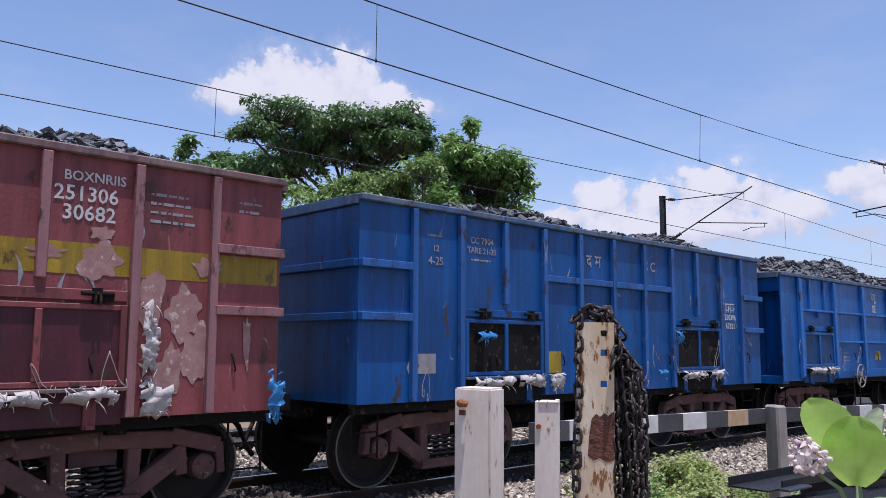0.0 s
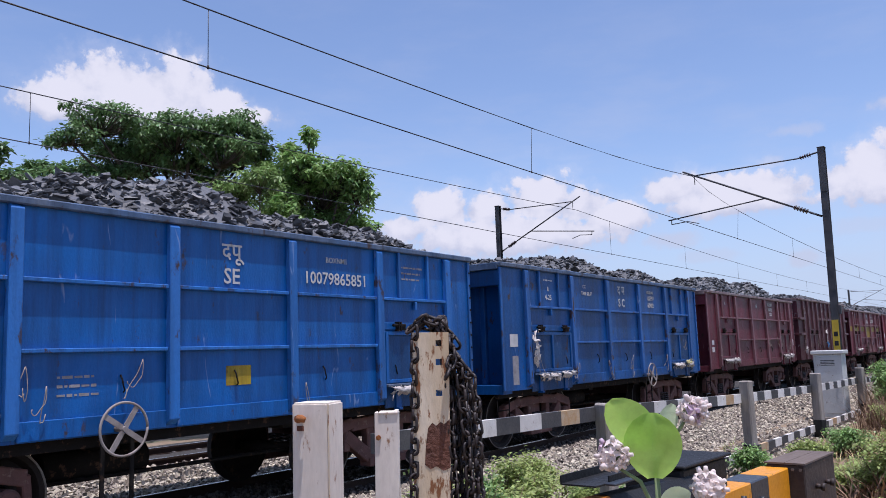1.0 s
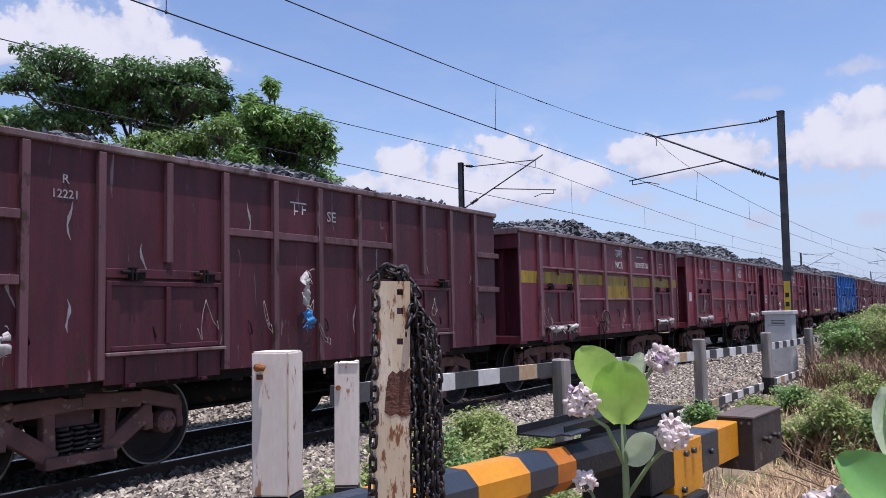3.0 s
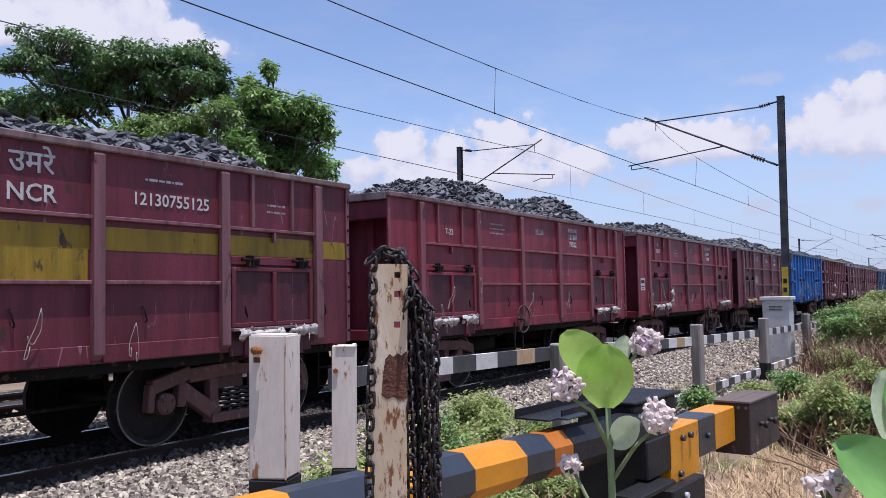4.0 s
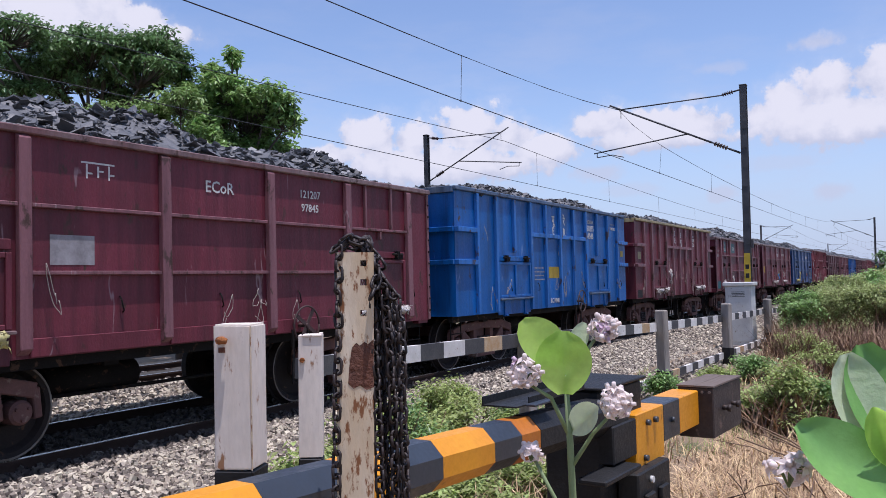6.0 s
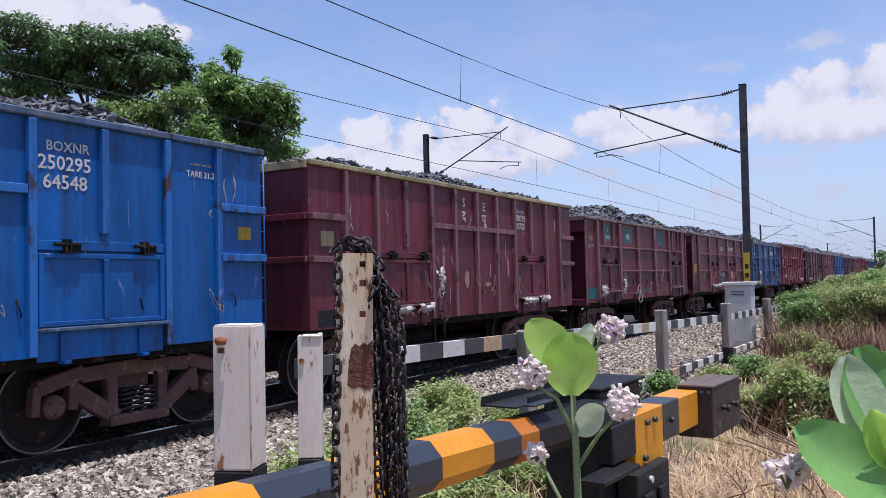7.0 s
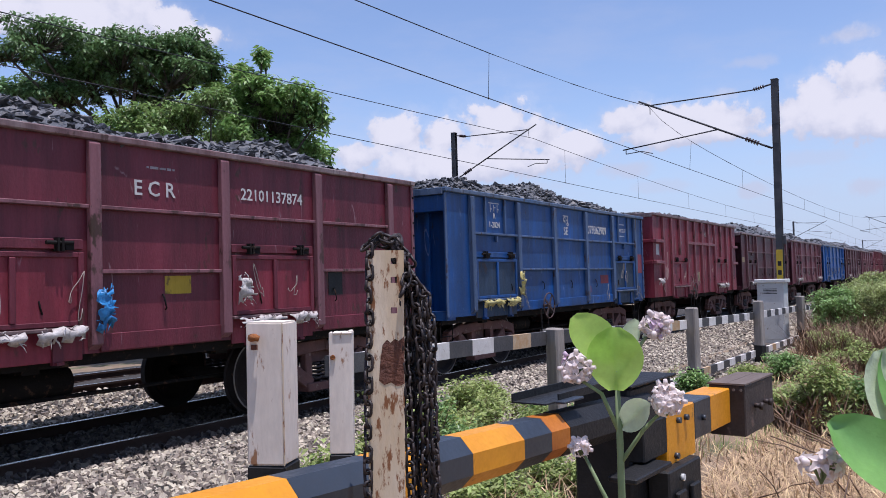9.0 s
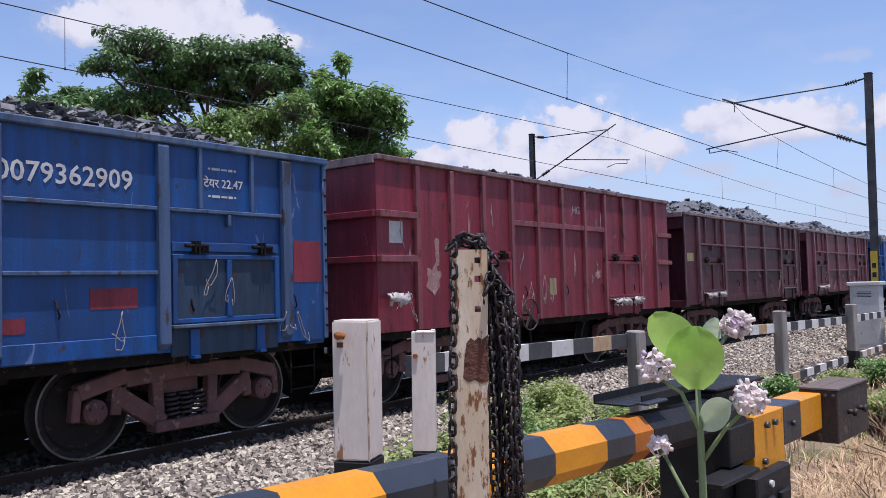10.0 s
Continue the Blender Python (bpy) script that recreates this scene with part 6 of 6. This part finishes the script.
    place_leaf(q, o2(-0.05, 1.14, 1.40), o2(0.0, 1.06, 1.40), 0.12, 0.08, MILK_PALE, (0.1, -0.5, 0.85), 0.2, 0.2, "pale leaf underside")
    flower_head(q, o2(-0.168, 1.13, 1.435), 0.024, 16, 5)
    return p, q


MILKWEEDS = build_milkweeds()


# ---- trees and growth ----
def rosettes(places, rng, leaves, length, width, droop=0.5):
    """Whorls of drooping leaves round the given twig ends, joined."""
    n = len(places)
    a = rng.uniform(0, 2 * np.pi, (n, 1)) + np.arange(leaves)[None] * (2 * np.pi / leaves) + rng.normal(0, 0.35, (n, leaves))
    e = rng.uniform(-droop - 0.5, 0.55, (n, leaves))
    d = np.stack([np.cos(a) * np.cos(e), np.sin(a) * np.cos(e), np.sin(e)], -1)
    side = np.stack([-np.sin(a), np.cos(a), rng.normal(0, 0.35, (n, leaves))], -1)
    l = length * rng.uniform(0.6, 1.3, (n, leaves, 1))
    base = places[:, None] + d * l * 0.12 + rng.normal(0, 0.05, (n, leaves, 3))
    drop = np.array([0, 0, -0.22])[None, None] * l
    v = np.stack([base, base + d * l * 0.5 + side * width * l + drop * 0.15, base + d * l + drop, base + d * l * 0.5 - side * width * l + drop * 0.15], 2)
    q = np.arange(n * leaves)[:, None] * 4 + np.arange(4)[None]
    return v.reshape(-1, 3), q


def build_tree(name, label, foot, lobes, mat, seed, leaf=0.24, dense=60, trunk_r=0.25, fork=3.0, leaves=9):
    """A trunk, limbs to each lobe of the crown, twigs, and whorls of leaves at the twigs' ends.
    lobes: across the line from the crossing, height, half width, half height."""
    rng = np.random.default_rng(seed)
    t = thing(name, label, "tree", m=Matrix.Translation(foot))
    b = math.atan2(-foot[0], foot[1])
    across, away = Vector((math.cos(b), math.sin(b), 0)), Vector((-math.sin(b), math.cos(b), 0))
    top = Vector((0, 0.1, fork))
    bm = bmesh.new()
    add_tube(bm, [(0, 0, -0.3), (0.08, 0.05, fork * 0.5), top], [trunk_r * 1.2, trunk_r, trunk_r * 0.85], 10)
    part("trunk", bm, BARK, t, "grey-brown bark")
    twigs, ends = bmesh.new(), []
    for u, h, ru, rh in lobes:
        c = across * u + away * rng.uniform(-1.2, 1.2) + Vector((0, 0, h))
        low = c - Vector((0, 0, rh * 0.9))
        bm = bmesh.new()
        mid = top.lerp(low, 0.55) + Vector((rng.uniform(-0.2, 0.2), rng.uniform(-0.2, 0.2), -0.12 * (low - top).length))
        add_tube(bm, [top, top.lerp(mid, 0.5), mid, low], [trunk_r * 0.4, trunk_r * 0.34, trunk_r * 0.26, trunk_r * 0.14], 7)
        part("limb", bm, BARK, t)
        n = int(dense * (0.35 + 2.0 * ru * rh + 0.7 * ru))
        v = rng.normal(0, 1, (n, 3))
        v /= np.linalg.norm(v, axis=1)[:, None]
        v[:, 2] = np.where(v[:, 2] < -0.35, -v[:, 2] * 0.6, v[:, 2])
        v *= 0.35 + 0.75 * rng.random((n, 1)) ** 0.6
        sprays = v[rng.integers(0, n, max(6, n // 9))] * 1.08
        v = sprays[rng.integers(0, len(sprays), n)] + rng.normal(0, 1, (n, 3)) * np.array([[0.20, 0.20, 0.13]]) / np.array([[max(ru, 0.3), max(ru, 0.3), max(rh, 0.25)]]) ** 0.5
        p = v[:, :1] * ru * np.array(across)[None] + v[:, 1:2] * (0.35 + 0.8 * ru) * np.array(away)[None] + v[:, 2:] * rh * np.array([[0, 0, 1.0]]) + np.array(c)[None]
        ends.append(p)
        for q in p[::5]:
            q = Vector(q)
            add_tube(twigs, [low, low.lerp(q, 0.5) + Vector((0, 0, -0.08)), q], [trunk_r * 0.10, trunk_r * 0.06, 0.006], 4)
    part("twig_work", twigs, BARK, t)["kind"] = "stuff"
    v, q = rosettes(np.concatenate(ends), rng, leaves, leaf, 0.24)
    put("crown", quads_mesh("crown", v, q), mat, t, None, "many small drooping green leaves")["kind"] = "stuff"
    return t


def round_lobes(n, w, z0, z1, seed):
    """Lobes of a loose rounded crown."""
    r = random.Random(seed)
    return [(r.uniform(-w, w), r.uniform(z0, z1) - 0.25 * (z1 - z0) * r.random(), r.uniform(0.28, 0.42) * w, r.uniform(0.14, 0.22) * (z1 - z0)) for _ in range(n)]


def build_trees():
    g = -0.5
    build_tree("shade_tree", "broad dark green spreading tree beyond the tracks", (-22.6, 16.5, g + 0.1),
               [(-2.35, 9.75, 0.95, 0.5), (-3.1, 9.2, 0.7, 0.26), (-1.3, 9.85, 0.85, 0.5), (-1.9, 9.05, 1.0, 0.5), (-0.1, 9.4, 1.0, 0.6), (-0.95, 8.8, 1.05, 0.6), (0.95, 9.65, 0.9, 0.6), (1.75, 9.95, 0.8, 0.5), (2.7, 9.1, 0.6, 0.4), (0.4, 9.9, 0.7, 0.35),
                (2.5, 9.65, 0.42, 0.36), (0.4, 8.7, 0.95, 0.55), (1.35, 8.85, 0.9, 0.55), (-1.65, 8.2, 0.8, 0.35), (2.1, 9.0, 0.65, 0.45), (1.3, 8.1, 0.9, 0.45), (-2.5, 8.0, 0.9, 0.4), (-0.6, 9.55, 0.7, 0.4), (-3.4, 7.8, 0.8, 0.4)], LEAF, 3, 0.165, 125, 0.24, 6.9)
    build_tree("feathery_tree", "tall bright green tree with one lone upright shoot", (-19.0, 19.2, g),
               [(0.02, 9.75, 0.1, 0.2), (-0.1, 9.5, 0.1, 0.1), (-0.55, 8.95, 0.4, 0.35), (-1.25, 8.4, 0.75, 0.45), (-0.21, 8.35, 0.65, 0.5), (0.6, 8.2, 0.62, 0.48), (1.2, 8.35, 0.3, 0.38), (-0.96, 7.76, 1.05, 0.57),
                (0.24, 7.57, 1.05, 0.67), (1.0, 7.3, 0.65, 0.6), (0.3, 6.5, 1.3, 0.7), (-1.0, 6.5, 1.2, 0.7), (1.2, 6.6, 0.8, 0.6), (1.4, 7.5, 0.4, 0.45), (-0.5, 7.9, 1.0, 0.6), (0.8, 7.9, 0.9, 0.6)], LEAF_LIGHT, 5, 0.2, 100, 0.18, 5.6)
    build_tree("young_tree", "bright yellow-green young tree beyond the tracks", (-18.6, 16.4, g),
               [(-2.0, 6.85, 0.75, 0.35), (-1.2, 7.0, 0.75, 0.4), (-0.46, 6.95, 0.7, 0.44), (0.1, 7.35, 0.53, 0.4), (-1.6, 6.2, 1.2, 0.6), (0.3, 6.2, 1.1, 0.6), (-2.8, 6.3, 0.9, 0.5)], LEAF_YOUNG, 8, 0.155, 110, 0.12, 4.2)
    build_tree("young_tree", "bright green young tree beyond the tracks", (-22.4, 11.6, g), round_lobes(12, 2.4, 5.0, 7.3, 9), LEAF_YOUNG, 9, 0.24, 45, 0.12, 3.0)
    build_tree("shade_tree", "dark green tree beyond the tracks", (-30, 13.5, g), [(3.2, 9.5, 0.9, 0.35), (3.8, 9.45, 0.94, 0.41), (2.4, 9.2, 0.9, 0.35), (0.9, 8.8, 1.0, 0.4), (-0.6, 8.6, 1.2, 0.45), (1.93, 9.8, 0.26, 0.28), (3.0, 8.4, 1.4, 0.6), (0.8, 7.8, 1.6, 0.6)], LEAF, 12, 0.26, 50, 0.2, 5.6)
    build_tree("slim_tree", "slim young tree standing above the others", (-31.5, 15.0, g), [(-0.2, 10.2, 0.3, 0.3), (-0.1, 10.7, 0.22, 0.3), (-0.2, 9.6, 0.3, 0.3)], LEAF, 17, 0.26, 36, 0.08, 8.6)
    build_tree("shade_tree", "dark green tree beyond the tracks", (-24.0, 28.5, g), round_lobes(10, 1.5, 4.2, 6.7, 13), LEAF, 13, 0.3, 40, 0.2, 2.6)
    # one rounded tree far down the line
    build_tree("roadside_tree", "dense green tree beside the line", (-0.4, 62, -0.4), round_lobes(14, 1.9, 1.2, 4.4, 14), LEAF, 14, 0.34, 40, 0.15, 1.2)


build_trees()


def build_bush(label, foot, rx, ry, h, lobes, leaf, mat, seed, dry=0.0, per=70):
    """Arching stems from the ground with whorls of leaves in uneven lobes; dry adds bare brown stalks."""
    rng = np.random.default_rng(seed)
    b = thing("bush", label, "bush", "bushes along the line", m=Matrix.Translation(foot))
    bm = bmesh.new()
    ends = []
    for k in range(lobes):
        a, q = rng.uniform(0, 2 * math.pi), math.sqrt(rng.random()) * 0.9
        z = h * rng.uniform(0.45, 1.0) * (1 - 0.45 * q * q)
        c = np.array([rx * q * math.cos(a), ry * q * math.sin(a), z])
        w = np.array([0.36, 0.36, 0.22]) * h * rng.uniform(0.55, 1.1) * (0.8 if h > 1.2 else 0.75)
        v = rng.normal(0, 1, (per, 3))
        v /= np.linalg.norm(v, axis=1)[:, None]
        p = c[None] + v * w[None] * (0.4 + 0.6 * rng.random((per, 1)) ** 0.5)
        ends.append(p[p[:, 2] > 0.03])
        for e in p[::14]:
            add_tube(bm, [(c[0] * 0.55, c[1] * 0.55, -0.15), (c[0] * 0.8, c[1] * 0.8, c[2] * 0.55), tuple(e)], [0.012, 0.009, 0.003], 4)
    part("stem_work", bm, STICK, b)["kind"] = "stuff"
    v, q = rosettes(np.concatenate(ends), rng, 5, leaf, 0.26, 0.2)
    put("foliage", quads_mesh("foliage", v, q), mat, b)["kind"] = "stuff"
    if dry:
        n = int(900 * dry)
        a, r = rng.uniform(0, 2 * np.pi, n), np.sqrt(rng.random(n)) * 1.1
        p = np.stack([rx * r * np.cos(a), ry * r * np.sin(a), np.zeros(n)], -1)
        put("dry_undergrowth", blades_mesh("dry_undergrowth", p, h * rng.uniform(0.25, 0.8, n), rng, 0.012, 1.3), STALK, b, None, "bare brown dry stalks")["kind"] = "stuff"
    return b


def build_growth():
    rng = np.random.default_rng(21)
    for i, (x, y, rx, ry, h, dry) in enumerate([(-2.95, 24.6, 0.8, 1.3, 1.5, 0.6), (-2.0, 25.2, 1.0, 1.6, 1.75, 1.0), (-0.6, 24.8, 1.3, 1.6, 1.8, 1.2), (1.0, 25.2, 1.5, 1.8, 1.8, 1.2), (2.8, 26.5, 1.8, 2.2, 1.8, 1.0), (-2.3, 30.0, 1.3, 2.4, 1.9, 0.6), (0.2, 31.0, 1.8, 2.6, 2.0, 0.6),
                                                (3.0, 33.0, 2.2, 3, 2.0, 0.5), (-2.1, 38.0, 1.6, 3.5, 1.95, 0), (1.2, 40.0, 2.2, 4, 2.05, 0), (-2.1, 49.0, 1.9, 5, 2.05, 0), (2.2, 52.0, 2.6, 5, 2.1, 0), (5.5, 29.0, 2, 3, 1.8, 0), (5.8, 38.0, 2.5, 4, 1.9, 0)]):
        near = y < 34
        build_bush("feathery light green bush over brown dry stalks", (x, y, ground_z(x, y)), rx, ry, h, int(22 * rx * ry ** 0.5), 0.075 if near else 0.13, LEAF_BUSH if i % 4 else LEAF_LIGHT, 40 + i, dry, 150 if near else 80)
    for i, (x, y, rx, h, mt, dry) in enumerate([(-1.95, 11.4, 0.42, 0.62, LEAF_WEED, 0.2), (-1.55, 10.9, 0.45, 0.85, LEAF_WEED, 0.3), (-1.25, 11.4, 0.4, 0.7, LEAF_LIGHT, 0.3), (-0.45, 12.6, 0.45, 0.5, LEAF_WEED, 0.4), (-2.9, 16.6, 0.5, 0.5, LEAF_LIGHT, 0.2), (-1.9, 17.5, 0.6, 0.6, LEAF_WEED, 0.4), (-0.7, 16.4, 0.6, 0.5, LEAF_LIGHT, 0.5),
                                                (-4.0, 5.4, 0.35, 1.0, LEAF_WEED, 0), (-4.3, 6.4, 0.38, 0.85, LEAF_LIGHT, 0), (-4.7, 7.4, 0.4, 0.8, LEAF_WEED, 0), (-5.0, 8.2, 0.5, 0.85, LEAF_WEED, 0), (-5.3, 9.3, 0.5, 0.7, LEAF_WEED, 0), (-4.9, 10.3, 0.4, 0.45, LEAF_LIGHT, 0), (-3.2, 5.8, 0.5, 0.35, LEAF_WEED, 0), (-3.6, 6.8, 0.5, 0.35, LEAF_WEED, 0), (-2.8, 7.0, 0.4, 0.3, LEAF_WEED, 0), (-3.6, 4.3, 0.35, 0.9, LEAF_WEED, 0), (-4.6, 9.6, 0.3, 0.35, LEAF_WEED, 0), (-3.75, 13.2, 0.3, 0.4, LEAF_LIGHT, 0), (-3.3, 15.0, 0.3, 0.4, LEAF_WEED, 0), (0.9, 13.0, 0.6, 0.6, LEAF_WEED, 0.5), (-2.6, 20.5, 0.6, 0.7, LEAF_WEED, 0.6)]):
        build_bush("low leafy green weed on stony ground", (x, y, ground_z(x, y)), rx, rx, h, 13, 0.06, mt, 80 + i, dry, 46)
    # dry straw and green grass
    def field(n, x0, x1, y0, y1, keep):
        x, y = rng.uniform(x0, x1, n), y0 + (y1 - y0) * rng.random(n) ** 1.5
        ok = np.array([keep(a, b) for a, b in zip(x, y)])
        x, y = x[ok], y[ok]
        return np.stack([x, y, np.array([ground_z(a, b) for a, b in zip(x, y)]) - 0.01], -1)
    p = field(26000, -3.6, 6, 3.0, 26, lambda x, y: noise.noise((x * 0.7, y * 0.5, 2)) > -0.25)
    tagged(put("dry_grass", blades_mesh("dry_grass", p, rng.uniform(0.06, 0.34, len(p)), rng, 0.006, 1.6), STRAW), "tangled dry straw on the earth", "grass", kind="stuff")
    p = field(70000, -2.2, 3.0, 3.0, 12, lambda x, y: True)
    tagged(put("straw_litter", blades_mesh("straw_litter", p, rng.uniform(0.03, 0.14, len(p)), rng, 0.006, 4.5), STRAW), "flattened dry straw covering the earth", "straw", kind="stuff")
    p = field(22000, -5.3, 5, 2.5, 24, lambda x, y: noise.noise((x * 0.6 + 5, y * 0.4, 7)) + (0.12 if x < -3.2 and y < 8 else -0.12 if x < -3.2 else 0) > 0.05)
    tagged(put("green_grass", blades_mesh("green_grass", p, rng.uniform(0.05, 0.22, len(p)), rng, 0.005, 0.9), LEAF_WEED), "short green grass and weeds", "grass", kind="stuff")
    p = field(9000, -3.4, 7, 20, 25, lambda x, y: True)
    tagged(put("dry_stalks", blades_mesh("dry_stalks", p, rng.uniform(0.3, 0.95, len(p)), rng, 0.008, 1.2), STALK), "brown dry stalks under the bushes", "grass", kind="stuff")
    bm = bmesh.new()
    r = random.Random(2)
    for k in range(90):
        x, y = r.uniform(-1.6, 1.6), 4.5 + 6 * r.random() ** 1.3
        z = ground_z(x, y)
        a, l = r.uniform(0, 2 * math.pi), r.uniform(0.3, 1.0)
        e = Vector((x + l * math.cos(a), y + l * math.sin(a), z + r.uniform(0.05, 0.5)))
        add_tube(bm, [(x, y, z), Vector((x, y, z)).lerp(e, 0.5) + Vector((0, 0, 0.06)), e], [0.008, 0.006, 0.003], 4)
    for k in range(26):
        x, y = r.uniform(-1.1, 0.8), r.uniform(5.0, 9.0)
        a, l = r.uniform(-0.5, 3.6), r.uniform(0.7, 1.5)
        z = ground_z(x, y) + 0.04
        e = Vector((x + l * math.cos(a), y + 0.6 * l * math.sin(a), z + r.uniform(0.1, 0.75)))
        add_tube(bm, [(x, y, z), Vector((x, y, z)).lerp(e, 0.5) + Vector((0.03, 0, 0.05)), e], [0.013, 0.010, 0.005], 5)
    tagged(part("fallen_twigs", bm, STICK), "dry fallen twigs on the straw", "twigs", kind="stuff")


build_growth()


# ---- what moves ----
def motions():
    for wagon, sets, y in TRAIN:
        walk(wagon, [(t, pose(TRACK, y - s, 0)) for t, s in RUN])
    times = [i / 15 for i in range(151)]
    run = np.interp(times, [r[0] for r in RUN], [r[1] for r in RUN])
    for wagon, sets, y in TRAIN[:18]:
        for ws in sets:
            at = ws.matrix_basis.translation.copy()
            walk(ws, [(t, pose(at.x, at.y, at.z, math.degrees(s / 0.5))) for t, s in zip(times, run)])

    # the tall milkweed sways in the draught: metres of lean at head height
    sway = [(0.0, 0.052), (0.5, 0.034), (1.0, 0.028), (1.8, 0.05), (2.5, 0.056), (3.5, 0.03), (4.5, 0.019), (5.0, 0.006), (5.5, 0.0), (6.3, 0.02), (7.0, 0.024), (7.5, 0.031), (8.3, 0.036), (9.0, 0.047), (10.0, 0.034)]
    foot = MILKWEEDS[0].matrix_basis.translation.copy()
    axis = Vector((-0.54, 0.84, 0.0)).normalized()
    walk(MILKWEEDS[0], [(t, Matrix.Translation(foot) @ Matrix.Rotation(math.atan(s / 1.6), 4, axis)) for t, s in sway])


motions()
